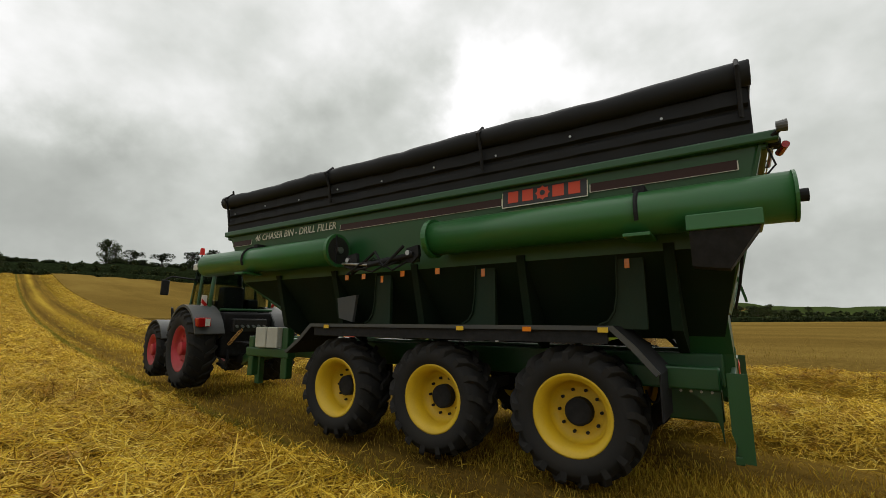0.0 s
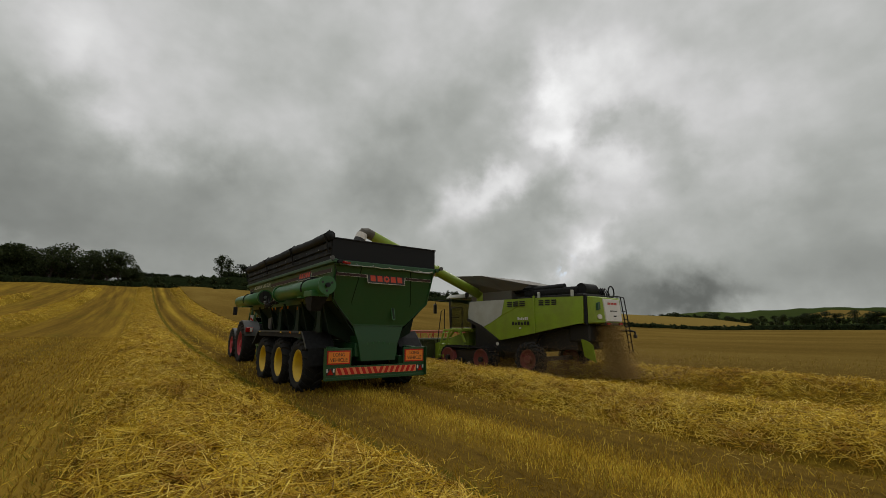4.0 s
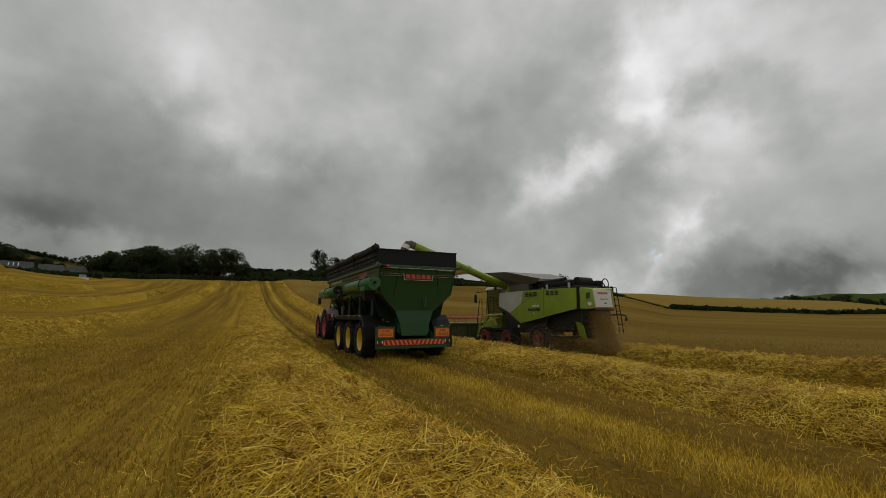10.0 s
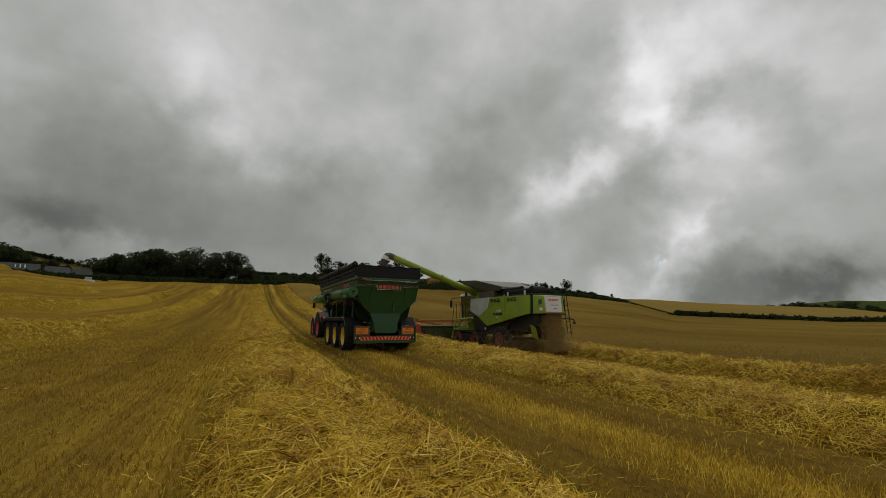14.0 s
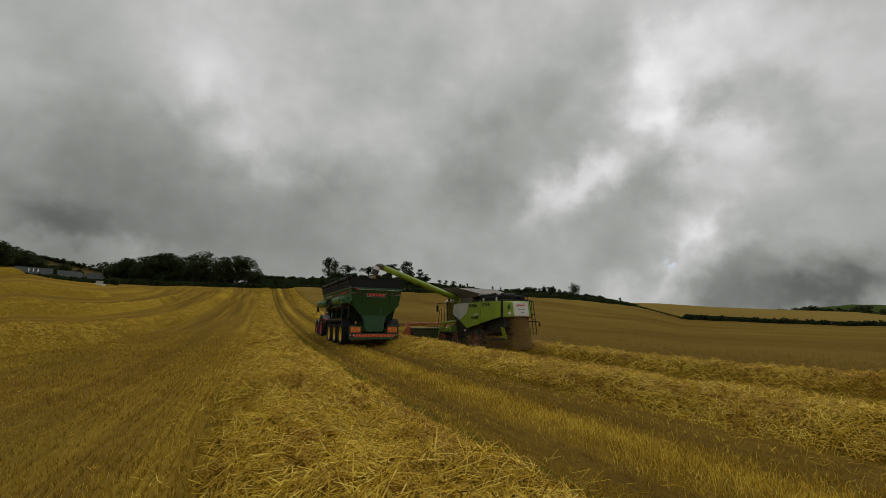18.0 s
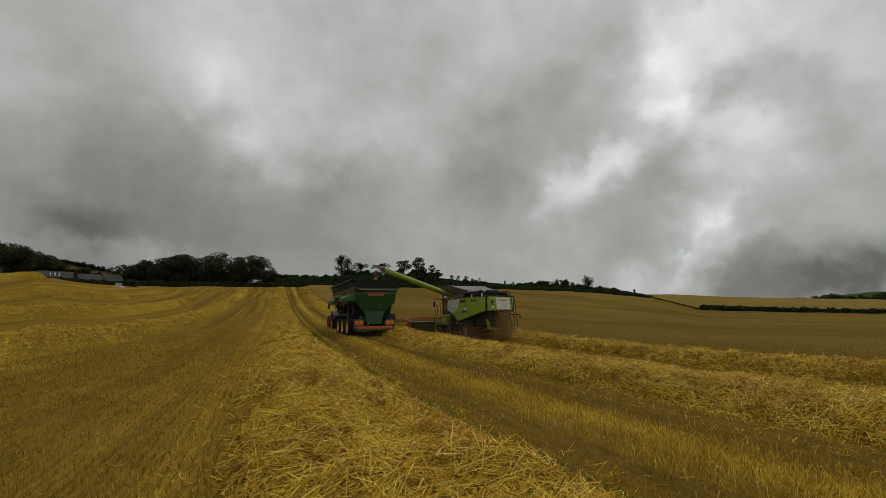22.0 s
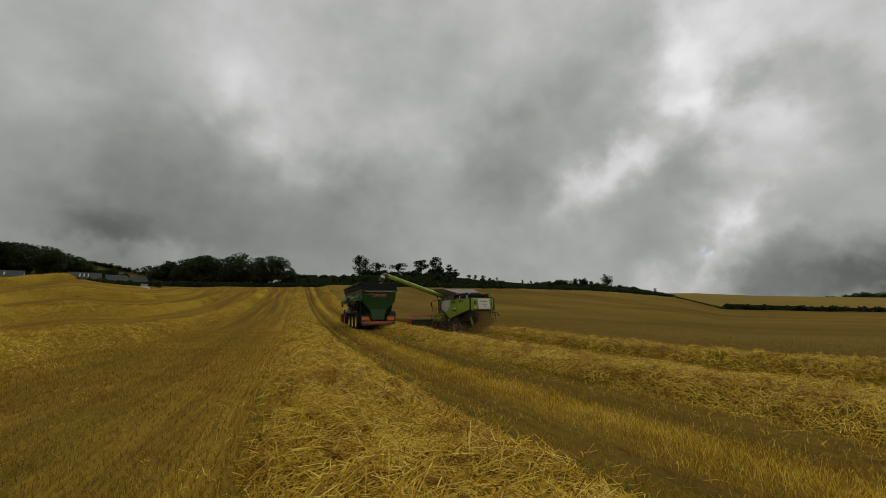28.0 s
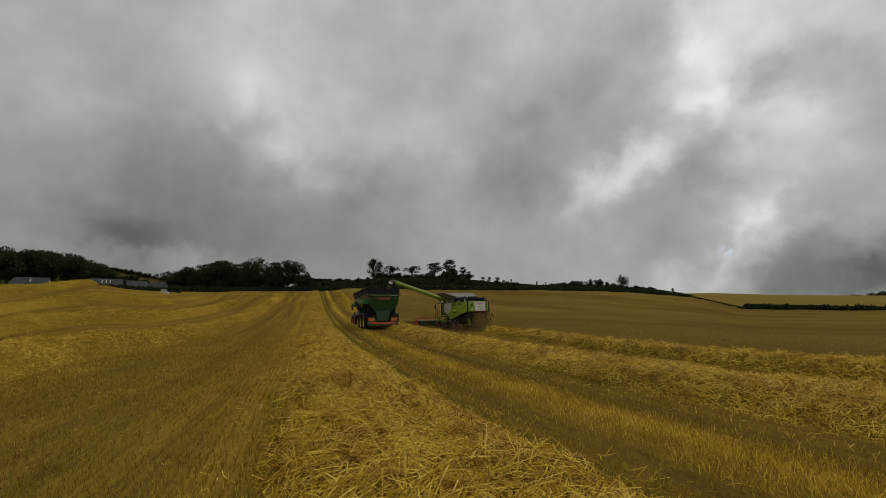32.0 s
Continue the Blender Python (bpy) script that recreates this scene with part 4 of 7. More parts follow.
def hedge(dist, profile, mat, label, name="hedge", per=9, size=0.16, seed=3, wide=1.2):
    """A strip of bushes between two heights in degrees along the headings."""
    prof = np.array(profile, float)
    rng = np.random.RandomState(seed)
    length = radians(prof[-1, 0] - prof[0, 0]) * dist
    lumps = []
    for k in range(int(length / 0.55)):
        deg = rng.uniform(prof[0, 0], prof[-1, 0])
        lo, hi = (math.tan(radians(np.interp(deg, prof[:, 0], prof[:, i]))) * dist + 1.7 for i in (1, 2))
        d = dist + rng.uniform(-wide, wide)
        x, y = at_heading(deg, d)
        r = rng.uniform(0.7, 1.3)
        lumps.append((x, y, rng.uniform(min(lo + 0.3, hi - r), max(lo + 0.4, hi - r * 0.9)), r))
    root = tagged(new(name), label, "hedge", "field hedges", "stuff")
    leaf_cloud("foliage", lumps, per, size, mat, root, seed)
    if dist > 400:
        return root
    # dark core sheet: the hedge's inner shade put in as colour
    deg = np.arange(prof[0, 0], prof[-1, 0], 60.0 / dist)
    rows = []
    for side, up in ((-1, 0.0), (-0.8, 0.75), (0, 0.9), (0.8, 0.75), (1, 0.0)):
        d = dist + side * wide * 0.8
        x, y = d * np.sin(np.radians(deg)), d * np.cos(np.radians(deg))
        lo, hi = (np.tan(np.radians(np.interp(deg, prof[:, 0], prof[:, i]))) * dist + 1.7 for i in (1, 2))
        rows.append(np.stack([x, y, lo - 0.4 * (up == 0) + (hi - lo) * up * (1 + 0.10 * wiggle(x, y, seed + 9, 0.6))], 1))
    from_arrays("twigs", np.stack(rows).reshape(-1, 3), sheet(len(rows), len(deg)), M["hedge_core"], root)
    return root


hedge(166, [(-12, 3.9, 4.75), (0, 4.2, 4.8), (3, 4.15, 4.8), (12, 4.2, 4.95), (21, 3.9, 4.8), (32, 3.5, 4.3), (40, 3.0, 3.75), (46, 2.4, 3.05), (49, 2.1, 2.55)], M["hedge"], "dark overgrown hedge along the top of the field", per=46, size=0.30, seed=5, wide=3)
hedge(205, [(2.2, 4.5, 5.3), (6, 4.5, 5.45), (12, 4.5, 5.95), (21, 4.3, 5.85), (23.5, 4.2, 5.45), (26, 4.1, 5.1), (32, 3.7, 4.5), (40, 3.2, 3.95), (46, 2.5, 3.2)], M["hedge"], "dark scrub on the bank above the field", per=46, size=0.36, seed=6, wide=14)
hedge(153, [(53.7, 0.7, 1.40), (56, 0.55, 1.2), (61, 0.3, 0.88), (68, -0.1, 0.52), (74, 0.1, 0.7), (82, 0.15, 0.75), (94, 0.2, 0.8)], M["hedge"], "trimmed dark hedge between two fields", per=70, size=0.26, seed=7)
hedge(160, [(48.9, 2.0, 2.42), (51.2, 1.2, 1.72), (53.6, 0.5, 1.0)], M["weed"], "strip of rough grass along the field boundary", "grass_strip", 60, 0.12, 17, 0.5)
hedge(620, [(58, 0.4, 1.4), (67, 0.5, 1.75), (72, 0.5, 1.3), (80, 0.5, 1.35), (88, 0.5, 1.2), (96, 0.5, 1.1)], M["hedge"], "dark belt of distant woodland", "far_wood", 26, 0.8, 8, 30)
hedge(418, [(-18.0, 6.15, 6.5), (-16.7, 6.1, 6.38), (-15, 5.75, 6.06), (-13.5, 5.4, 5.75), (-12, 5.1, 5.5)], M["hedge"], "dark hedge along the top of a hillside field", per=30, size=0.5, seed=12, wide=2)
hedge(128, [(-21.5, 4.2, 4.75), (-17, 4.2, 4.7), (-14, 3.9, 4.55), (-11, 3.8, 4.7)], M["hedge"], "garden hedge round the houses", per=40, size=0.24, seed=9)


def house(deg, dist, base, long, deep, eave, ridge, turn, label, lights=0):
    x, y = at_heading(deg, dist)
    h = tagged(new("house"), label, "house", "houses beyond the crest")
    h.matrix_world = pose(x, y, bank_z(dist, base), 0, 0, turn)
    l, d = long / 2, deep / 2

    def solid(name, pts, faces, mat, lab=""):
        bm = bmesh.new()
        vs = [bm.verts.new(p) for p in pts]
        fs = [bm.faces.new([vs[i] for i in f]) for f in faces]
        bmesh.ops.recalc_face_normals(bm, faces=fs)
        return part(name, bm, mat, h, lab)
    solid("wall", [(-l, -d, -1), (l, -d, -1), (l, d, -1), (-l, d, -1), (-l, -d, eave), (l, -d, eave), (l, d, eave), (-l, d, eave), (-l, 0, ridge - 0.1), (l, 0, ridge - 0.1)],
          [(0, 1, 5, 4), (2, 3, 7, 6), (0, 4, 8, 7, 3), (1, 2, 6, 9, 5), (0, 3, 2, 1), (4, 5, 9, 8), (6, 7, 8, 9)], M["render"], "pale rendered wall")
    e = 0.4
    for s in (-1, 1):
        solid("roof", [(-l - e, s * (d + e), eave - 0.2), (l + e, s * (d + e), eave - 0.2), (l + e * 0.3, 0, ridge), (-l - e * 0.3, 0, ridge), (-l - e, s * (d + e), eave - 0.05), (l + e, s * (d + e), eave - 0.05), (l + e * 0.3, 0, ridge + 0.15), (-l - e * 0.3, 0, ridge + 0.15)],
              [(0, 1, 2, 3), (4, 5, 6, 7), (0, 1, 5, 4), (1, 2, 6, 5), (2, 3, 7, 6), (3, 0, 4, 7)], M["slate"], "grey slate roof slope")
    for k in range(lights):
        f = (k + 1) / (lights + 1)
        cx = -l * 0.2 + l * 1.0 * (f - 0.3)
        zz = eave + (ridge - eave) * 0.55
        yy = -(d + e) * 0.45
        solid("roof_light", [(cx - 0.10, yy - 0.3, zz - 0.12), (cx + 0.10, yy - 0.3, zz - 0.12), (cx + 0.10, yy + 0.35, zz + 0.32), (cx - 0.10, yy + 0.35, zz + 0.5),
                             (cx - 0.10, yy - 0.35, zz - 0.05), (cx + 0.10, yy - 0.35, zz - 0.05), (cx + 0.10, yy + 0.3, zz + 0.7), (cx - 0.10, yy + 0.3, zz + 0.7)],
              [(0, 1, 2, 3), (4, 5, 6, 7), (0, 1, 5, 4), (1, 2, 6, 5), (2, 3, 7, 6), (3, 0, 4, 7)], M["silver"])
    for k in (-0.5, 0.1, 0.6):
        part("window", bm_box(k * l - 0.6, k * l + 0.6, -d - 0.05, -d + 0.05, eave - 1.6, eave - 0.4), M["glass"], h)


def bm_box(x0, x1, y0, y1, z0, z1):
    bm = bmesh.new()
    bmesh.ops.create_cube(bm, size=1, matrix=Matrix.Translation(((x0 + x1) / 2, (y0 + y1) / 2, (z0 + z1) / 2)) @ Matrix.Diagonal((x1 - x0, y1 - y0, z1 - z0, 1)))
    return bm


house(-17.65, 140, 3.85, 6.4, 6, 1.2, 3.3, 15, "grey-roofed bungalow with roof lights beyond the crest", 3)
house(-15.05, 148, 3.95, 4.6, 5, 1.1, 2.9, 25, "pale bungalow with a low grey roof", 0)
house(-13.0, 170, 4.0, 4.0, 5, 1.3, 3.0, -10, "bungalow with a grey roof behind a hedge", 0)
house(-23.3, 150, 3.62, 6.5, 6, 1.6, 3.8, 10, "grey-roofed house among dark trees", 1)


def van(deg, dist, base):
    x, y = at_heading(deg, dist)
    v = tagged(new("van"), "white van parked behind the stubble crest", "van")
    v.matrix_world = pose(x, y, bank_z(dist, base) - 0.7, 0, 0, 12)
    part("body", bm_box(-0.95, 0.95, -0.8, 0.8, 0.3, 1.2), M["white"], v)
    part("cab", bm_box(-0.7, 0.45, -0.7, 0.7, 1.2, 1.75), M["white"], v)
    part("window", bm_box(-0.63, 0.38, -0.72, 0.72, 1.28, 1.64), M["glass"], v)
    for k in (-0.6, 0.6):
        for s in (-0.75, 0.65):
            part("wheel", bm_box(k - 0.3, k + 0.3, s, s + 0.12, 0.0, 0.6), M["black"], v)


van(-12.5, 118, 3.75)


# ---- building kit ----
def box(bm, x0, x1, y0, y1, z0, z1, bev=0.0, m=None):
    r = bmesh.ops.create_cube(bm, size=1, matrix=(m or Matrix()) @ Matrix.Translation(((x0 + x1) / 2, (y0 + y1) / 2, (z0 + z1) / 2))
                              @ Matrix.Diagonal((abs(x1 - x0), abs(y1 - y0), abs(z1 - z0), 1)))
    if bev:
        edges = list({e for v in r["verts"] for e in v.link_edges})
        bmesh.ops.bevel(bm, geom=edges, offset=bev, segments=2, affect="EDGES", profile=0.5)


def boxed(x0, x1, y0, y1, z0, z1, bev=0.01):
    bm = bmesh.new()
    box(bm, x0, x1, y0, y1, z0, z1, bev)
    return bm


def prism(bm, pts, axis, a, b, bev=0.0):
    """A polygon drawn in the other two axes (yz, xz or xy), pulled from a to b along axis."""
    def at(p, h):
        return {"x": (h, p[0], p[1]), "y": (p[0], h, p[1]), "z": (p[0], p[1], h)}[axis]
    lo, hi = [bm.verts.new(at(p, a)) for p in pts], [bm.verts.new(at(p, b)) for p in pts]
    n = len(pts)
    faces = [bm.faces.new(lo), bm.faces.new(hi[::-1])]
    for i in range(n):
        j = (i + 1) % n
        faces.append(bm.faces.new((lo[j], lo[i], hi[i], hi[j])))
    bmesh.ops.recalc_face_normals(bm, faces=faces)
    if bev:
        edges = list({e for f in faces for e in f.edges})
        bmesh.ops.bevel(bm, geom=edges, offset=bev, segments=2, affect="EDGES", profile=0.5)


def prismed(pts, axis, a, b, bev=0.0):
    bm = bmesh.new()
    prism(bm, pts, axis, a, b, bev)
    return bm


def loft(bm, rings, closed=True, caps=True):
    """Skin through rings of points."""
    vs = [[bm.verts.new(p) for p in ring] for ring in rings]
    faces = []
    n = len(vs[0])
    for a, b in zip(vs, vs[1:]):
        for i in range(n if closed else n - 1):
            j = (i + 1) % n
            faces.append(bm.faces.new((a[i], a[j], b[j], b[i])))
    if caps and closed:
        faces += [bm.faces.new(vs[0][::-1]), bm.faces.new(vs[-1])]
    bmesh.ops.recalc_face_normals(bm, faces=faces)


def ring_at(p, d, r, seg=14):
    d = Vector(d).normalized()
    a = d.orthogonal().normalized()
    b = d.cross(a)
    return [Vector(p) + r * (math.cos(k) * a + math.sin(k) * b) for k in np.linspace(0, 2 * math.pi, seg, endpoint=False)]


def rod(bm, p0, p1, r0, r1=None, seg=14, caps=True):
    d = Vector(p1) - Vector(p0)
    loft(bm, [ring_at(p0, d, r0, seg), ring_at(p1, d, r0 if r1 is None else r1, seg)], True, caps)


def rodded(p0, p1, r0, r1=None, seg=14):
    bm = bmesh.new()
    rod(bm, p0, p1, r0, r1, seg)
    return bm


def pipe(bm, pts, r, seg=8):
    """A bent tube; one frame carried along the points."""
    pts = [Vector(p) for p in pts]
    side = (pts[1] - pts[0]).orthogonal().normalized()
    rings = []
    for i, p in enumerate(pts):
        d = (pts[min(i + 1, len(pts) - 1)] - pts[max(i - 1, 0)]).normalized()
        side = (side - d * side.dot(d)).normalized()
        up = d.cross(side)
        rings.append([p + r * (math.cos(k) * side + math.sin(k) * up) for k in np.linspace(0, 2 * math.pi, seg, endpoint=False)])
    loft(bm, rings)


def piped(pts, r, seg=8):
    bm = bmesh.new()
    pipe(bm, pts, r, seg)
    return bm


def lathe_x(bm, profile, seg=32, closed=False):
    """Turned about the x axis: profile of (x, radius)."""
    rings = [[(x, r * math.cos(k), r * math.sin(k)) for k in np.linspace(0, 2 * math.pi, seg, endpoint=False)] for x, r in profile]
    loft(bm, rings, True, closed)


def lettering(words, high, mat, parent, m, thick=0.002, wide=None):
    c = bpy.data.curves.new("lettering", "FONT")
    c.body, c.size, c.align_x, c.align_y, c.extrude = words, high, "CENTER", "CENTER", thick
    tmp = new("lettering", c)
    bpy.context.view_layer.update()
    me = bpy.data.meshes.new_from_object(tmp.evaluated_get(bpy.context.evaluated_depsgraph_get()))
    bpy.data.objects.remove(tmp)
    if wide:
        xs = [v.co.x for v in me.vertices]
        k = wide / (max(xs) - min(xs))
        for v in me.vertices:
            v.co.x *= k
    bm = bmesh.new()
    bm.from_mesh(me)
    bpy.data.meshes.remove(me)
    bmesh.ops.remove_doubles(bm, verts=bm.verts, dist=1e-6)
    left = set(bm.verts)
    while left:
        todo, letter = [left.pop()], []
        while todo:
            v = todo.pop()
            letter.append(v)
            for e in v.link_edges:
                other = e.other_vert(v)
                if other in left:
                    left.remove(other)
                    todo.append(other)
        index = {v: i for i, v in enumerate(letter)}
        faces = {f for v in letter for f in v.link_faces}
        glyph = bpy.data.meshes.new("letter")
        glyph.from_pydata([v.co[:] for v in letter], [], [[index[v] for v in f.verts] for f in faces])
        glyph.materials.append(mat)
        ob = new("letter", glyph)
        ob.parent, ob.matrix_local = parent, m
    bm.free()


def tyre_mesh(R, W, rim, lugs):
    """A lugged field tyre, its middle at the origin, axle along x."""
    bm = bmesh.new()
    w = W / 2
    prof = [(-w * 0.76, rim), (-w * 0.90, rim + 0.05), (-w, (R + rim) / 2), (-w * 0.93, R - 0.13), (-w * 0.74, R - 0.065), (0, R - 0.05),
            (w * 0.74, R - 0.065), (w * 0.93, R - 0.13), (w, (R + rim) / 2), (w * 0.90, rim + 0.05), (w * 0.76, rim)]
    lathe_x(bm, prof, 40)
    return bm


LUGS = {}


def lug_mesh(R, W, lugs, s):
    """One tread bar of a tyre, on its left or right half; shared by all tyres of that size."""
    key = (R, W, lugs, s)
    if key not in LUGS:
        w, a0 = W / 2, 0.0
        da, wid = 2 * math.pi / lugs * 0.75, 2 * math.pi / lugs * 0.30
        ring = []
        for x, r, a in ((s * 0.02, R, a0 + da), (s * w * 0.72, R - 0.006, a0 + da * 0.35), (s * w * 1.01, R - 0.075, a0)):
            ring.append([(x, (r - 0.09) * math.cos(a), (r - 0.09) * math.sin(a)), (x, r * math.cos(a), r * math.sin(a)),
                         (x, r * math.cos(a + wid), r * math.sin(a + wid)), (x, (r - 0.09) * math.cos(a + wid), (r - 0.09) * math.sin(a + wid))])
        bm = bmesh.new()
        loft(bm, ring)
        me = bpy.data.meshes.new("tread_lug")
        bm.to_mesh(me)
        bm.free()
        me.materials.append(M["rubber"])
        LUGS[key] = me
    return LUGS[key]


WHEELS = []                     # wheel, its thing's way, place in the thing, radius


def wheel(thing, x, y, z, R, W, rim, paint, lugs, out, way, deep=0.16, bolts=10):
    """A wheel whose outer side faces out (-1: left, 1: right)."""
    hub = bmesh.new()
    w = W / 2
    lathe_x(hub, [(out * (w - deep - 0.02), 0.15), (out * (w - deep + 0.10), 0.145), (out * (w - deep + 0.115), 0.12), (out * (w - deep + 0.115), 0.0001)], 20)
    for k in range(bolts):
        a = 2 * math.pi * k / bolts
        p = Vector((out * (w - deep), 0.22 * rim / 0.41 * math.cos(a) * 1.05, 0.22 * rim / 0.41 * math.sin(a) * 1.05))
        rod(hub, p, p + Vector((out * 0.035, 0, 0)), 0.018, None, 6)
    ob = part("wheel", hub, M["black"] if paint == M["yellow"] else paint, thing)
    ob.location = (x, y, z)
    part("tyre", tyre_mesh(R, W, rim, lugs), M["rubber"], ob, smooth=True)
    for k in range(lugs):
        for s in (-1, 1):
            lug = new("tread_lug", lug_mesh(R, W, lugs, s))
            lug.parent = ob
            lug.rotation_euler = (2 * math.pi * (k + (0.5 if s > 0 else 0)) / lugs, 0, 0)
    bm = bmesh.new()
    lathe_x(bm, [(out * w * 0.74, rim + 0.012), (out * w * 0.80, rim + 0.02), (out * w * 0.82, rim - 0.004), (out * w * 0.73, rim - 0.025), (out * (w * 0.68), rim - 0.055),
                 (out * (w - deep * 0.75), rim - 0.075), (out * (w - deep), rim - 0.10), (out * (w - deep - 0.01), 0.24), (out * (w - deep), 0.14), (out * (w - deep), 0.02)], 36)
    lathe_x(bm, [(-out * w * 0.95, rim + 0.015), (-out * w * 0.8, rim - 0.06), (out * 0.0, rim - 0.08)], 36)
    part("rim", bm, paint, ob, smooth=True)
    WHEELS.append((ob, way, (x, y, z), R))
    return ob


def mirrored(thing, child):
    """The same part on the other side."""
    bm = bmesh.new()
    bm.from_mesh(child.data)
    for v in bm.verts:
        v.co.x = -v.co.x
    bmesh.ops.reverse_faces(bm, faces=bm.faces)
    ob = part(child.name.split(".")[0], bm, child.data.materials[0], thing)
    return ob


# ---- the grain chaser: origin on the ground under the rear bar, y ahead ----
def badge(thing, m, wide, high, name="badge"):
    """A black plate with a pale border and five red shapes, one of them a cog."""
    root = part(name, boxed(-wide / 2, wide / 2, -0.006, 0.0, -high / 2, high / 2, 0.002), M["cream_print"], thing, "black plate with a pale border and red shapes")
    root.matrix_local = m
    part("plate", boxed(-wide / 2 + 0.012, wide / 2 - 0.012, -0.010, -0.006, -high / 2 + 0.012, high / 2 - 0.012, 0.002), M["ink"], root)
    step = wide / 5.6
    for k in range(5):
        cx, w2, h2 = (k - 2) * step, step * 0.36, high * 0.29
        bm = bmesh.new()
        if k == 2:
            pts = []
            for i in range(24):
                a, r = 2 * math.pi * i / 24, h2 * (1.0 if i % 3 else 1.28)
                pts.append((cx + r * math.cos(a), r * math.sin(a)))
            prism(bm, pts, "y", -0.015, -0.010)
            part("shape", bm, M["badge"], root)
            part("shape", prismed([(cx + h2 * 0.45 * math.cos(a), h2 * 0.45 * math.sin(a)) for a in np.linspace(0, 2 * math.pi, 14, endpoint=False)], "y", -0.018, -0.015), M["ink"], root)
            continue
        box(bm, cx - w2, cx + w2, -0.015, -0.010, -h2, h2, 0.002)
        box(bm, cx - w2 * 0.35, cx + w2 * 0.35, -0.017, -0.0145, -h2 * 0.35, h2 * 0.35, 0.001)
        part("shape", bm, M["badge"], root)
    return root


def slab(bm, pts, normal, thick):
    """A flat sheet through pts, thickened against its normal."""
    n = Vector(normal).normalized() * thick
    lo, hi = [bm.verts.new(p) for p in pts], [bm.verts.new(Vector(p) - n) for p in pts]
    k = len(pts)
    faces = [bm.faces.new(lo), bm.faces.new(hi[::-1])] + [bm.faces.new((lo[i], hi[i], hi[(i + 1) % k], lo[(i + 1) % k])) for i in range(k)]
    bmesh.ops.recalc_face_normals(bm, faces=faces)


def make_chaser():
    c = tagged(new("grain_chaser"), "dark green three-axle grain chaser with yellow rims and black tarpaulin", "grain trailer")
    TOP, KNEE, SILL = 3.32, 2.35, 1.60
    yr, yf = -0.48, 8.08
    lean = 0.24                 # how far the rear leans in from rail to knee
    def rear_m(x, z):
        return pose(x, yr + (TOP - z) * lean / (TOP - KNEE) - 0.034, z) @ pose(0, 0, 0, -13.9)
    # hopper sheets
    for s in (-1, 1):
        bm = bmesh.new()
        slab(bm, [(s * 1.50, yr, TOP), (s * 1.50, yf, TOP), (s * 1.40, yf - 0.45, KNEE), (s * 1.40, yr + lean, KNEE)], (s, 0, -0.1), 0.03)
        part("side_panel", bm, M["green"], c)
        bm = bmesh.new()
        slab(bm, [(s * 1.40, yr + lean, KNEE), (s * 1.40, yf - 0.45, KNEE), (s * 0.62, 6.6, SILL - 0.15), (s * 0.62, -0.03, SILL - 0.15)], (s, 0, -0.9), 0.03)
        part("hopper_slope", bm, M["green_dark"], c, "green sloping hopper side with its shade painted in dark")
    bm = bmesh.new()
    slab(bm, [(-1.50, yr, TOP), (1.50, yr, TOP), (1.40, yr + lean, KNEE), (0.75, -0.094, 1.75), (-0.75, -0.094, 1.75), (-1.40, yr + lean, KNEE)], (0, -1, -0.2), 0.03)
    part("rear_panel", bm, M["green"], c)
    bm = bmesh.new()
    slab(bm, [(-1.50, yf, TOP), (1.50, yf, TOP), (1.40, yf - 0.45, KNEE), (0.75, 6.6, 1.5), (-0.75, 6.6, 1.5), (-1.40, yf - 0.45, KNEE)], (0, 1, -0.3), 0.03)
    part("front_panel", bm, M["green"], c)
    # outlet chute below the rear panel
    bm = bmesh.new()
    loft(bm, [[(-0.75, -0.075, 1.75), (0.75, -0.075, 1.75), (0.75, 0.35, 1.75), (-0.75, 0.35, 1.75)], [(-0.58, -0.10, 1.30), (0.58, -0.10, 1.30), (0.58, 0.35, 1.30), (-0.58, 0.35, 1.30)],
              [(-0.50, -0.11, 0.85), (0.50, -0.11, 0.85), (0.50, 0.3, 0.85), (-0.50, 0.3, 0.85)]])
    part("outlet_chute", bm, M["green"], c)
    for k in range(5):
        a = (k - 2) * 0.16
        part("chute_mark", boxed(a - 0.018, a + 0.018, -0.112, -0.100, 1.33 - 0.18 * abs(a) - 0.025, 1.33 - 0.18 * abs(a) + 0.025, 0.002), M["green_tube"], c)
    part("chute_flange", boxed(-0.77, 0.77, -0.10, -0.05, 1.735, 1.775, 0.006), M["green"], c)
    # inspection slot and edges of the rear panel
    pts = [(0.05 * math.cos(a), (0.19 if math.sin(a) > 0 else -0.19) + 0.05 * math.sin(a)) for a in np.linspace(0, 2 * math.pi, 18, endpoint=False)]
    slot = part("sight_glass", prismed(pts, "y", -0.014, 0.012), M["green_tube"], c, "narrow rounded sight glass")
    slot.matrix_local = rear_m(0.34, 2.12)
    part("slot_pane", prismed([(x * 0.6, z * 0.88) for x, z in pts], "y", -0.018, -0.012), M["green_mid"], slot)
    for s in (-1, 1):
        bm = bmesh.new()
        pipe(bm, [(s * 1.49, yr - 0.01, TOP), (s * 1.39, yr + lean - 0.01, KNEE), (s * 0.76, -0.075, 1.76)], 0.028, 6)
        part("corner_seam", bm, M["green"], c)
        part("panel_seam", piped([(s * 0.72, yr - 0.0, TOP - 0.02), (s * 0.88, yr + lean + 0.005, KNEE), (s * 0.74, -0.07, 1.80)], 0.013, 5), M["green_dark"], c)
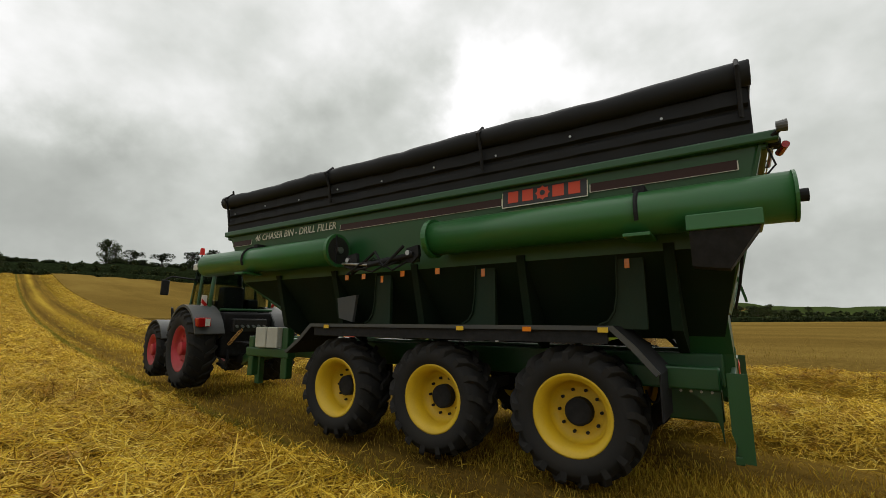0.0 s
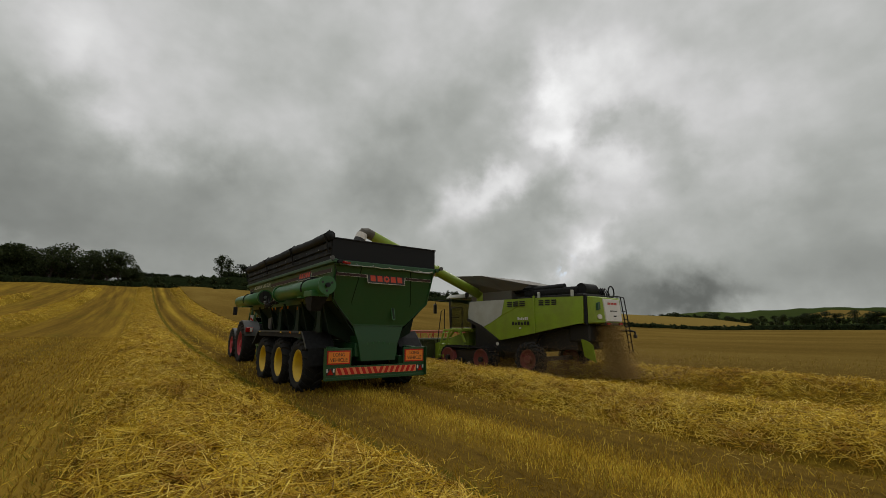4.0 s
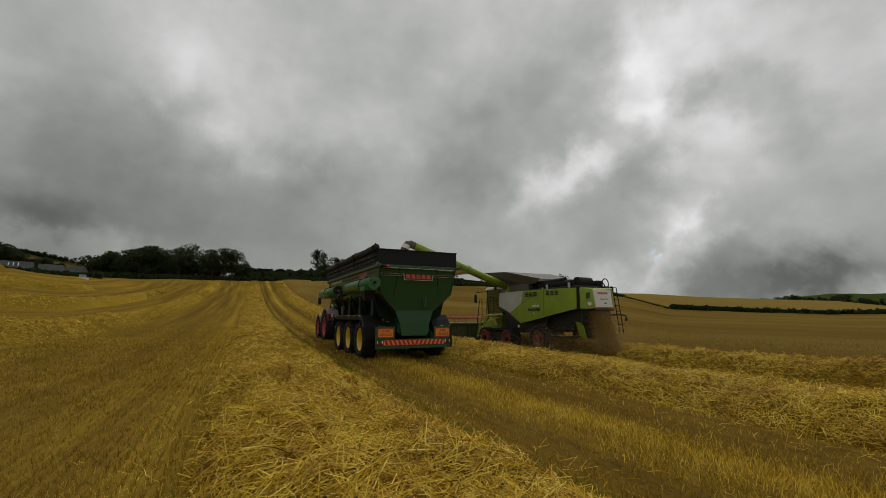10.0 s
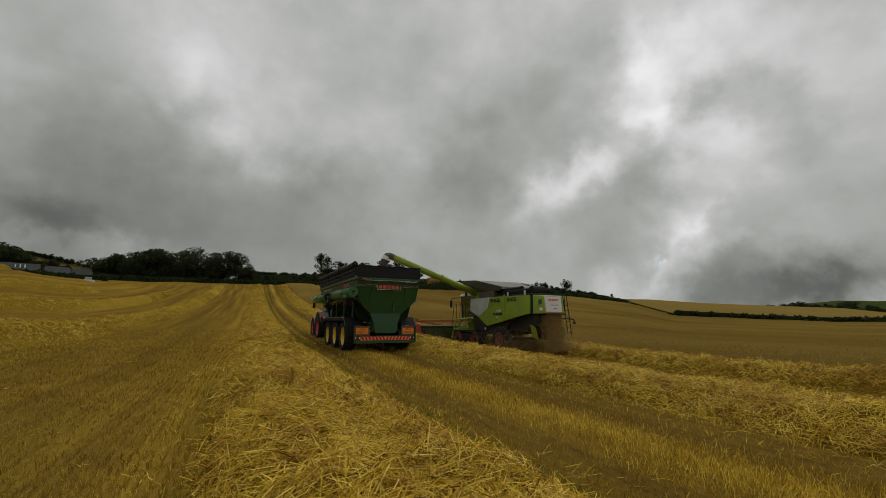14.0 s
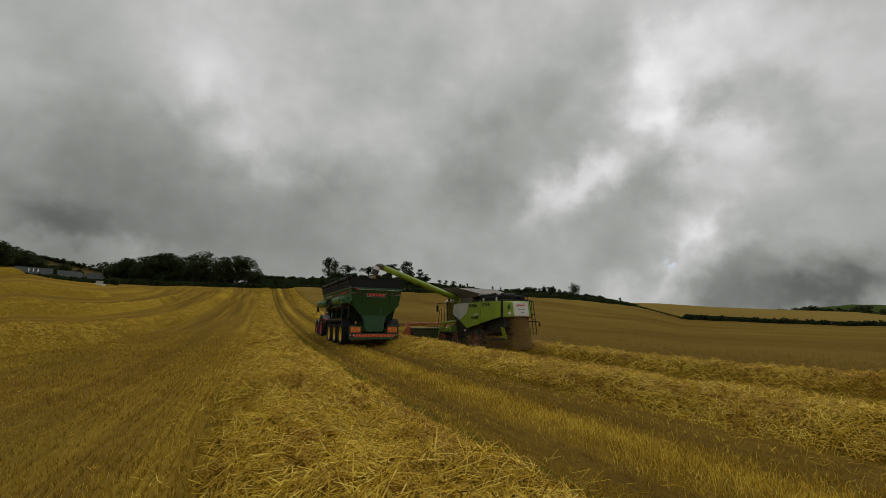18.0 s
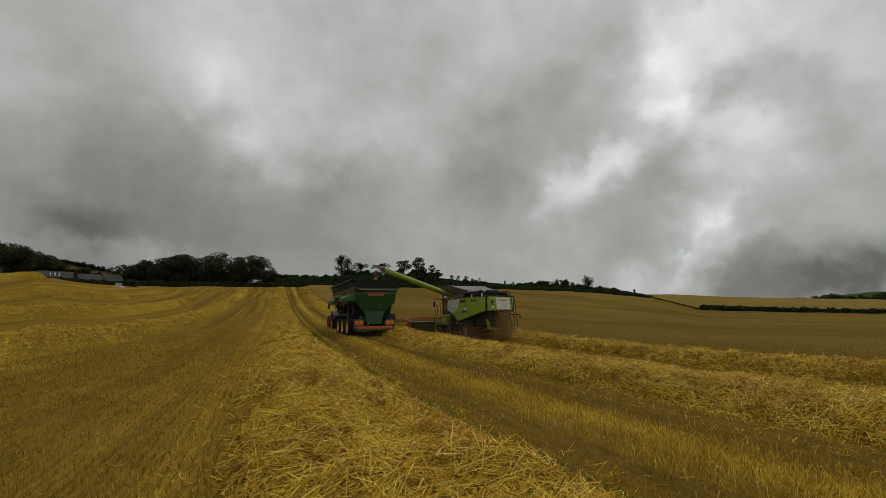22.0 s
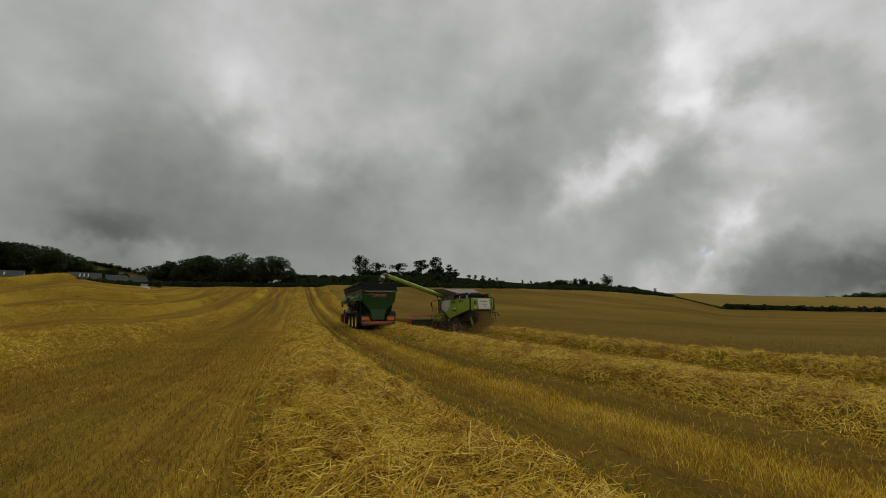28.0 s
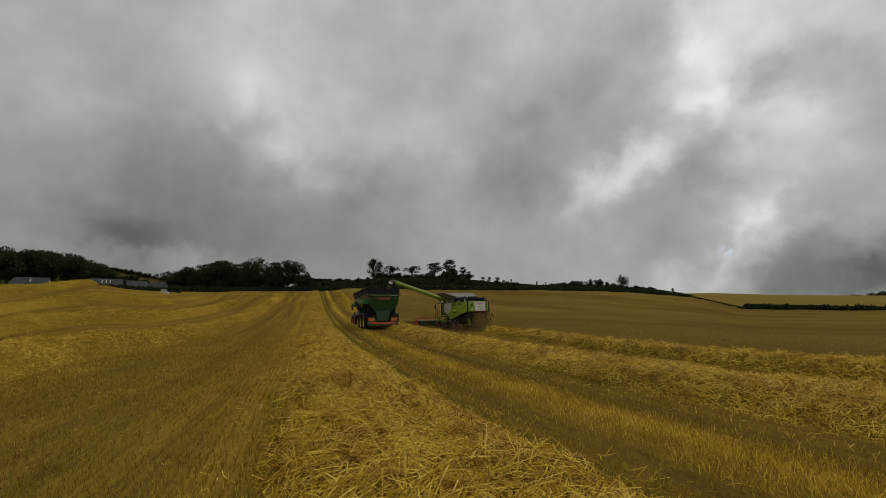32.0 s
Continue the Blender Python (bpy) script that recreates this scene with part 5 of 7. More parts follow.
    # rails round the top, stripes, writing
    for s in (-1, 1):
        part("top_rail", boxed(s * 1.47, s * 1.58, yr - 0.14, yf + 0.05, TOP - 0.07, TOP + 0.03, 0.02), M["green"], c)
    part("top_rail", boxed(-1.50, 1.50, yr - 0.06, yr + 0.05, TOP - 0.12, TOP + 0.02, 0.02), M["green"], c)
    part("top_rail", boxed(-1.50, 1.50, yf - 0.05, yf + 0.06, TOP - 0.12, TOP + 0.02, 0.02), M["green"], c)

    def side_m(y, z):
        return pose(-1.50 + (TOP - z) * 0.103 - 0.004, y, z, 0, 0, -90) @ pose(0, 0, 0, -5.5)
    for y0, y1 in ((-0.30, 1.08), (2.15, 5.0), (7.35, 7.95)):
        for z0, z1, mat, out in ((3.03, 3.14, "cream_print", 0.004), (3.036, 3.134, "stripe", 0.007)):
            d = 0.0 if mat == "cream_print" else 0.01
            ob = part("stripe", boxed(-(y1 - y0) / 2 + d, (y1 - y0) / 2 - d, -out, 0, z0 - 3.085, z1 - 3.085, 0.001), M[mat], c)
            ob.matrix_local = side_m((y0 + y1) / 2, 3.10)
    badge(c, side_m(1.62, 3.13) @ pose(0, -0.004, 0), 1.05, 0.25)
    lettering("46 CHASER BIN - DRILL FILLER", 0.18, M["cream_print"], c, side_m(6.15, 3.145) @ pose(0, -0.008, 0, 90), 0.003, 2.15)

    for x in (-1.0, 1.0):
        for d, mat, out in ((0.0, "cream_print", 0.004), (0.006, "stripe", 0.007)):
            ob = part("stripe", boxed(-0.42 + d, 0.42 - d, -out, 0, -0.042 + d, 0.042 - d, 0.001), M[mat], c)
            ob.matrix_local = rear_m(x, 3.0)
    badge(c, rear_m(0.0, 2.95) @ pose(0, -0.004, 0), 1.12, 0.27)
    # black extension and rolled tarpaulin
    for s in (-1, 1):
        part("extension_side", boxed(s * 1.51, s * 1.55, yr + 0.06, yf - 0.02, TOP + 0.03, 3.90, 0.008), M["tarp"], c, "black sheet extension")
    part("extension_end", boxed(-1.55, 1.55, yr + 0.04, yr + 0.08, TOP + 0.02, 3.88, 0.008), M["tarp"], c, "black sheet extension")
    part("extension_end", boxed(-1.55, 1.55, yf - 0.04, yf, TOP + 0.02, 3.90, 0.008), M["tarp"], c, "black sheet extension")
    part("extension_rim", boxed(-1.57, 1.57, yr + 0.02, yr + 0.10, 3.87, 3.91, 0.01), M["black"], c)
    part("extension_rim", boxed(1.50, 1.57, yr + 0.06, yf, 3.88, 3.92, 0.01), M["black"], c)
    rng = random.Random(4)
    rings = []
    for k in range(45):
        y = yr + 0.02 + (yf - yr + 0.02) * k / 44
        r = 0.125 + 0.006 * math.sin(k * 1.7) + rng.uniform(-0.005, 0.005)
        sag = 0.022 * math.sin(k / 44 * math.pi * 3) ** 2
        rings.append([(-1.60 + r * 0.9 * math.cos(a) + rng.uniform(-.006, .006), y, 3.93 - sag + r * math.sin(a)) for a in np.linspace(0, 2 * math.pi, 12, endpoint=False)])
    bm = bmesh.new()
    loft(bm, rings)
    part("rolled_tarpaulin", bm, M["tarp"], c, "rolled black tarpaulin", True)
    for z0, z1, out in ((3.62, 3.82, 0.055), (3.46, 3.60, 0.03)):
        rings = []
        for k in range(40):
            y = yr + 0.06 + (yf - yr - 0.1) * k / 39
            w = out + 0.012 * math.sin(k * 2.1)
            rings.append([(-1.55, y, z0), (-1.55 - w, y, z0 + 0.02), (-1.55 - w * 0.8, y, z1 - 0.03), (-1.55, y, z1)])
        bm = bmesh.new()
        loft(bm, rings)
        part("tarpaulin_fold", bm, M["tarp"], c)
    for y in (yr + 0.12, 2.35, 5.1, yf - 0.15):
        part("strap", piped([(-1.60, y, 4.08), (-1.75, y, 3.95), (-1.66, y, 3.75), (-1.62, y, 3.50)], 0.022, 6), M["black"], c)
    for k in range(9):
        part("eyelet", rodded((-1.615, 0.3 + 0.93 * k, 3.66 + 0.03 * (k % 2)), (-1.628, 0.3 + 0.93 * k, 3.66 + 0.03 * (k % 2)), 0.014, None, 8), M["steel"], c)
    bm = bmesh.new()
    prism(bm, [(yr + 0.09, 3.40), (yf - 0.05, 3.40), (yf - 0.05, 3.42), (5.2, 3.72), (3.4, 3.78), (1.8, 3.62), (yr + 0.09, 3.42)], "x", -1.49, 1.49)
    part("grain_load", bm, M["grain"], c, "heap of tan harvested grain")
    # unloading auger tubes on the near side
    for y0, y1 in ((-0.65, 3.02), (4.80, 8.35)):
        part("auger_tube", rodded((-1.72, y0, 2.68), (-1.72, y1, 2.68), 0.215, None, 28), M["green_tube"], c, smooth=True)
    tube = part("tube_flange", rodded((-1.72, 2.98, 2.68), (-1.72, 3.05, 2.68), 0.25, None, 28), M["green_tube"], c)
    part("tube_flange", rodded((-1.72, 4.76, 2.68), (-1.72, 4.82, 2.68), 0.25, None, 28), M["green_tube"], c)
    # Closed black disc in place of the open tube's shaded inside.
    part("tube_mouth", rodded((-1.72, 4.752, 2.68), (-1.72, 4.78, 2.68), 0.205, None, 24), M["ink"], c, "black disc painted as the tube's dark inside")
    part("auger_shaft", rodded((-1.72, 4.70, 2.68), (-1.72, 4.80, 2.68), 0.05, None, 12), M["steel"], c)
    part("auger_flight", boxed(-1.79, -1.77, 4.735, 4.752, 2.50, 2.90, 0.002), M["black"], c)
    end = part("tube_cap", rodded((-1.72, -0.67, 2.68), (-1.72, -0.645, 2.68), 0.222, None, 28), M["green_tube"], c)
    part("bearing", rodded((-1.72, -0.75, 2.68), (-1.72, -0.65, 2.68), 0.055, None, 12), M["black"], c)
    # Black discs painted on where the cap has holes.
    for k in range(3):
        a = 2.1 * k + 0.5
        part("cap_hole", rodded((-1.72 + 0.135 * math.cos(a), -0.678, 2.68 + 0.135 * math.sin(a)), (-1.72 + 0.135 * math.cos(a), -0.67, 2.68 + 0.135 * math.sin(a)), 0.028, None, 10), M["ink"], c)
    for y in (0.55, 6.9):
        bm = bmesh.new()
        pipe(bm, [(-1.72 + 0.225 * math.cos(a), y, 2.68 + 0.225 * math.sin(a)) for a in np.linspace(-1.2, 3.6, 14)], 0.022, 5)
        part("tube_strap", bm, M["black"], c)
        part("strap_bracket", boxed(-1.70, -1.45, y - 0.06, y + 0.06, 2.90, 2.98, 0.012), M["black"], c)
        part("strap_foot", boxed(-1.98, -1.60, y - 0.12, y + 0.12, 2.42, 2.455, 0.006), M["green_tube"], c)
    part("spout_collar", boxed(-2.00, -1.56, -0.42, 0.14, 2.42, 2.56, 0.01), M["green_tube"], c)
    bm = bmesh.new()
    loft(bm, [[(-1.98, -0.40, 2.42), (-1.58, -0.40, 2.42), (-1.58, 0.12, 2.42), (-1.98, 0.12, 2.42)], [(-1.90, -0.16, 2.08), (-1.66, -0.16, 2.08), (-1.66, 0.12, 2.12), (-1.90, 0.12, 2.12)]])
    part("unloading_spout", bm, M["black"], c, "dark rubber unloading spout")
    for y, z in ((3.32, 2.52), (4.42, 2.50)):
        part("fold_hinge", prismed([(y - 0.08, z + 0.10), (y + 0.10, z + 0.07), (y + 0.16, z - 0.07), (y + 0.02, z - 0.14), (y - 0.10, z - 0.04)], "x", -1.77, -1.71), M["black"], c)
        part("hinge_pin", rodded((-1.82, y + 0.05, z), (-1.66, y + 0.05, z), 0.035, None, 10), M["steel"], c)
    part("fold_arm", boxed(-1.74, -1.68, 3.25, 4.62, 2.40, 2.47, 0.015), M["green_mid"], c)
    part("fold_ram", rodded((-1.78, 3.30, 2.50), (-1.82, 4.05, 2.40), 0.035), M["black"], c)
    part("ram_rod", rodded((-1.82, 4.05, 2.40), (-1.78, 4.6, 2.46), 0.018), M["steel"], c)
    part("fold_link", piped([(-1.80, 3.45, 2.62), (-1.84, 3.75, 2.36), (-1.80, 3.95, 2.58), (-1.78, 4.30, 2.38)], 0.022, 6), M["black"], c)
    for k in range(6):
        part("hydraulic_hose", piped([(-1.68, 3.30 + 0.1 * k, 2.50), (-1.84, 3.6 + 0.12 * k, 2.30 + 0.06 * (k % 3)), (-1.78, 4.0 + 0.1 * k, 2.50 - 0.04 * k), (-1.68, 4.5, 2.30)], 0.014, 6), M["black"], c)
    part("guide_plate", prismed([(4.55, 2.02), (4.95, 1.98), (4.90, 1.68), (4.62, 1.62)], "x", -1.52, -1.47), M["fender"], c)
    for y in (3.15, 3.75, 4.5, 4.85):
        part("warning_sticker", boxed(-1.440, -1.432, y - 0.035, y + 0.035, 2.26, 2.34, 0.001), M["lamp_amber"], c)
    # ribs and posts in greens darkened for shade, and the sub-frame below the hopper
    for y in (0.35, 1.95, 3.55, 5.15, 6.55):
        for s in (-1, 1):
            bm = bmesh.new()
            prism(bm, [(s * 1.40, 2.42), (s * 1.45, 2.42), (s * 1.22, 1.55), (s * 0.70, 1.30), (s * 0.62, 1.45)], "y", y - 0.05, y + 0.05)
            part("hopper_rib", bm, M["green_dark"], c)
    for y in (0.72, 2.45, 4.15):
        for s in (-1, 1):
            post = [(y - 0.12, 2.36), (y + 0.14, 2.36), (y + 0.16, 1.92), (y + 0.19, 1.74), (y + 0.26, 1.64), (y + 0.36, 1.60), (y + 0.36, 1.56), (y - 0.12, 1.56)]
            part("fender_post", prismed(post, "x", s * 1.30, s * 1.36), M["green_mid"], c)
            part("post_flange", prismed([(y + 0.14, 2.36), (y + 0.15, 2.36), (y + 0.17, 1.92), (y + 0.20, 1.75), (y + 0.27, 1.65), (y + 0.36, 1.615), (y + 0.36, 1.60), (y + 0.26, 1.64), (y + 0.19, 1.74), (y + 0.16, 1.92)], "x", s * 1.27, s * 1.39), M["green_mid"], c)
            part("warning_sticker", boxed(s * 1.361, s * 1.366, y + 0.02, y + 0.07, 2.20, 2.30, 0.001), M["lamp_amber"], c)
    for s in (-1, 1):
        part("chassis_beam", boxed(s * 0.42, s * 0.62, 0.0, 8.4, 0.95, 1.30, 0.02), M["green"], c)
        for y in (1.34, 3.09, 4.81):
            part("spring_hanger", boxed(s * 0.46, s * 0.58, y - 0.12, y + 0.12, 0.55, 0.98, 0.02), M["black"], c)
    for y in (1.34, 3.09, 4.81):
        part("axle", boxed(-1.1, 1.1, y - 0.075, y + 0.075, 0.63, 0.78, 0.02), M["black"], c)
    # front sub-frame, boxes, drawbar
    for s in (-1, 1):
        part("front_leg", boxed(s * 1.02, s * 1.16, 6.55, 6.72, 0.62, 1.52, 0.02), M["green"], c)
        part("front_leg", boxed(s * 1.02, s * 1.16, 7.55, 7.70, 0.62, 1.35, 0.02), M["green"], c)
        part("front_sill", boxed(s * 1.00, s * 1.18, 6.5, 7.75, 0.98, 1.14, 0.02), M["green"], c)
    for y in (6.90, 7.24):
        part("control_box", boxed(-1.24, -1.06, y - 0.155, y + 0.155, 1.15, 1.52, 0.02), M["silver"], c, "pale grey control box")
    bm = bmesh.new()
    loft(bm, [[(-0.55, 8.3, 0.95), (0.55, 8.3, 0.95), (0.55, 8.3, 1.25), (-0.55, 8.3, 1.25)], [(-0.10, 9.55, 0.62), (0.10, 9.55, 0.62), (0.10, 9.55, 0.80), (-0.10, 9.55, 0.80)]])
    part("drawbar", bm, M["green"], c)
    part("support_leg", boxed(-0.52, -0.40, 8.25, 8.40, 0.35, 1.1, 0.015), M["green"], c)
    # fenders
    prof = [(5.85, 1.16), (5.55, 1.36), (5.28, 1.59), (0.86, 1.59), (0.66, 1.40), (0.46, 1.16), (0.50, 1.13), (0.70, 1.36), (0.89, 1.545), (5.25, 1.545), (5.50, 1.33), (5.81, 1.13)]
    for s in (-1, 1):
        part("fender", prismed(prof, "x", s * 0.98, s * 1.74), M["black"], c)
        part("fender_lip", prismed([(p[0], p[1] + 0.006) for p in prof], "x", s * 1.732, s * 1.75), M["fender"], c)
        part("fender_skirt", boxed(s * 1.70, s * 1.715, 0.92, 5.22, 1.42, 1.545, 0.004), M["black"], c)
        for y, mat in ((0.95, "yellow"), (1.75, "lamp_amber"), (2.6, "yellow"), (4.9, "yellow")):
            part("reflector", boxed(s * 1.76, s * 1.768, y - 0.05, y + 0.05, 1.53, 1.58, 0.002), M[mat], c)
        part("mudflap", boxed(s * 1.02, s * 1.68, 0.47, 0.485, 0.72, 1.15, 0.003), M["black"], c)
    # rear bar with boards
    part("bar_frame", boxed(-1.46, 1.46, -0.02, 0.05, 0.40, 0.47, 0.01), M["green"], c)
    part("bar_panel", boxed(-1.45, 1.45, -0.005, 0.03, 0.47, 0.74, 0.004), M["green"], c)
    part("chevron_panel", boxed(-1.17, 1.17, -0.016, -0.006, 0.53, 0.70, 0.001), M["salmon"], c)
    for k in range(-7, 7):
        x = (k + 0.5) * 0.165
        sl = 0.075 if x > 0 else -0.075
        part("chevron", prismed([(x - 0.045 - sl / 2, 0.532), (x + 0.045 - sl / 2, 0.532), (x + 0.045 + sl / 2, 0.698), (x - 0.045 + sl / 2, 0.698)], "y", -0.021, -0.016), M["red"], c)
    for s in (-1, 1):
        part("marker_plate", boxed(s * 1.20, s * 1.42, -0.016, -0.006, 0.53, 0.70, 0.002), M["ink"], c)
        part("triangle_reflector", prismed([(s * 1.31 - 0.075, 0.545), (s * 1.31 + 0.075, 0.545), (s * 1.31, 0.685)], "y", -0.024, -0.016), M["lamp_red"], c)
        for x in (1.225, 1.395):
            part("side_lens", boxed(s * x - 0.02, s * x + 0.02, -0.024, -0.016, 0.60, 0.69, 0.002), M["lamp_white"], c)
        part("bar_end", prismed([(-0.10, 1.18), (0.06, 1.18), (0.06, 0.66), (-0.02, 0.42), (-0.10, 0.42)], "x", s * 1.452, s * 1.468), M["green"], c)
        part("board_backing", boxed(s * 0.76, s * 1.45, -0.015, 0.03, 0.74, 1.18, 0.008), M["green"], c)
        board = part("warning_board", boxed(s * 0.80, s * 1.41, -0.024, -0.015, 0.79, 1.12, 0.003), M["red"], c, "orange board reading LONG VEHICLE with a red border")
        part("board_face", boxed(s * 0.83, s * 1.38, -0.029, -0.024, 0.82, 1.09, 0.002), M["orange"], board)
        for word, z in (("LONG", 1.02), ("VEHICLE", 0.89)):
            lettering(word, 0.125, M["ink"], board, pose(s * 1.105, -0.031, z, 90), 0.002, 0.30 if word == "LONG" else 0.46)
        part("bar_stay", boxed(s * 0.70, s * 0.82, 0.03, 0.55, 0.62, 0.95, 0.02), M["green"], c)
        part("rear_outrigger", boxed(s * 1.08, s * 1.22, 0.02, 0.95, 0.98, 1.20, 0.02), M["green"], c)
        curve = [(0.42 - 0.38 * math.sin(a), 0.98 - 0.46 * (1 - math.cos(a))) for a in np.linspace(0, math.pi / 2, 9)]
        part("curved_gusset", prismed([(0.03, 0.99), (0.42, 0.99)] + curve + [(0.03, 0.50)], "x", s * 1.12, s * 1.15), M["green"], c)
        for k in range(4):
            part("gusset_bolt", rodded((s * 1.15, 0.10 + 0.09 * k, 0.96), (s * 1.165, 0.10 + 0.09 * k, 0.96), 0.014, None, 6), M["steel"], c)
        part("tie_loop", piped([(s * 1.18, 0.62 + 0.07 * math.cos(a), 0.96 - 0.12 * max(0.0, math.sin(a)) - 0.02) for a in np.linspace(0, math.pi, 11)], 0.012, 6), M["black"], c)
        arm = part("marker_arm", piped([(s * 1.52, yr - 0.02, TOP - 0.06), (s * 1.60, yr - 0.14, TOP + 0.0)], 0.02, 6), M["black"], c)
        part("marker_lamp", rodded((s * 1.62, yr - 0.20, TOP + 0.03), (s * 1.62, yr - 0.12, TOP + 0.03), 0.055, 0.045, 12), M["grey"], arm)
    # the bar is moved back a little to fit the camera's view
    for piece in list(c.children):
        if piece.name.split(".")[0] in ("bar_frame", "bar_panel", "chevron_panel", "chevron", "marker_plate", "triangle_reflector", "side_lens", "board_backing", "warning_board", "bar_end"):
            piece.location.y -= 0.10
    part("tie_rope", piped([(-1.38 + 0.23 * k, yr - 0.075, 3.235 - 0.018 * (k % 2)) for k in range(13)], 0.008, 5), M["cream_print"], c, "pale tarpaulin rope")
    for k in range(7):
        part("tie_hook", piped([(-1.38 + 0.46 * k, yr - 0.06, 3.27), (-1.38 + 0.46 * k, yr - 0.10, 3.24), (-1.38 + 0.46 * k, yr - 0.08, 3.215)], 0.010, 5), M["steel"], c)
    part("corner_lamp", rodded((-1.34, yr - 0.20, TOP - 0.05), (-1.16, yr - 0.16, TOP - 0.07), 0.035, None, 10), M["lamp_red"], c)
    part("lamp_cable", piped([(-1.50, yr - 0.05, TOP - 0.1), (-1.47, yr - 0.10, 3.05), (-1.44, yr + 0.02, 2.92), (-1.46, yr - 0.02, 2.80)], 0.010, 5), M["black"], c)
    part("pipe_run", piped([(-1.43, yr + 0.10, 2.62), (-1.40, yr + 0.20, 2.40), (-1.10, -0.22, 2.02), (-0.84, -0.16, 1.78)], 0.014, 6), M["black"], c)
    part("work_lamp", boxed(-1.46, -1.30, yr - 0.16, yr - 0.06, TOP - 0.08, TOP + 0.0, 0.02), M["black"], c)
    part("grab_rail", piped([(-1.35, yr - 0.02, 3.22), (-1.35, yr - 0.09, 3.22), (-0.85, yr - 0.09, 3.22), (-0.85, yr - 0.02, 3.22)], 0.014, 6), M["steel"], c)
    part("grab_rail", piped([(0.75, yr - 0.02, 3.20), (0.75, yr - 0.09, 3.20), (1.30, yr - 0.09, 3.20), (1.30, yr - 0.02, 3.20)], 0.014, 6), M["steel"], c)
    part("front_lamp", piped([(-1.5, yf - 0.1, 3.95), (-1.52, yf - 0.05, 4.12), (-1.56, yf - 0.1, 4.16)], 0.02, 6), M["black"], c)
    for y in (1.34, 3.09, 4.81):
        for s in (-1, 1):
            wheel(c, s * 1.40, y, 0.685, 0.71, 0.58, 0.405, M["yellow"], 17, s, "chaser", 0.38)
    return c


chaser = make_chaser()


# ---- the tractor: same origin as the chaser, so that the hitch stays closed ----
def arch(yc, zc, r0, r1, a0, a1, n=30):
    return [(yc + r1 * math.cos(a), zc + r1 * math.sin(a)) for a in np.linspace(a0, a1, n)] + [(yc + r0 * math.cos(a), zc + r0 * math.sin(a)) for a in np.linspace(a1, a0, n)]


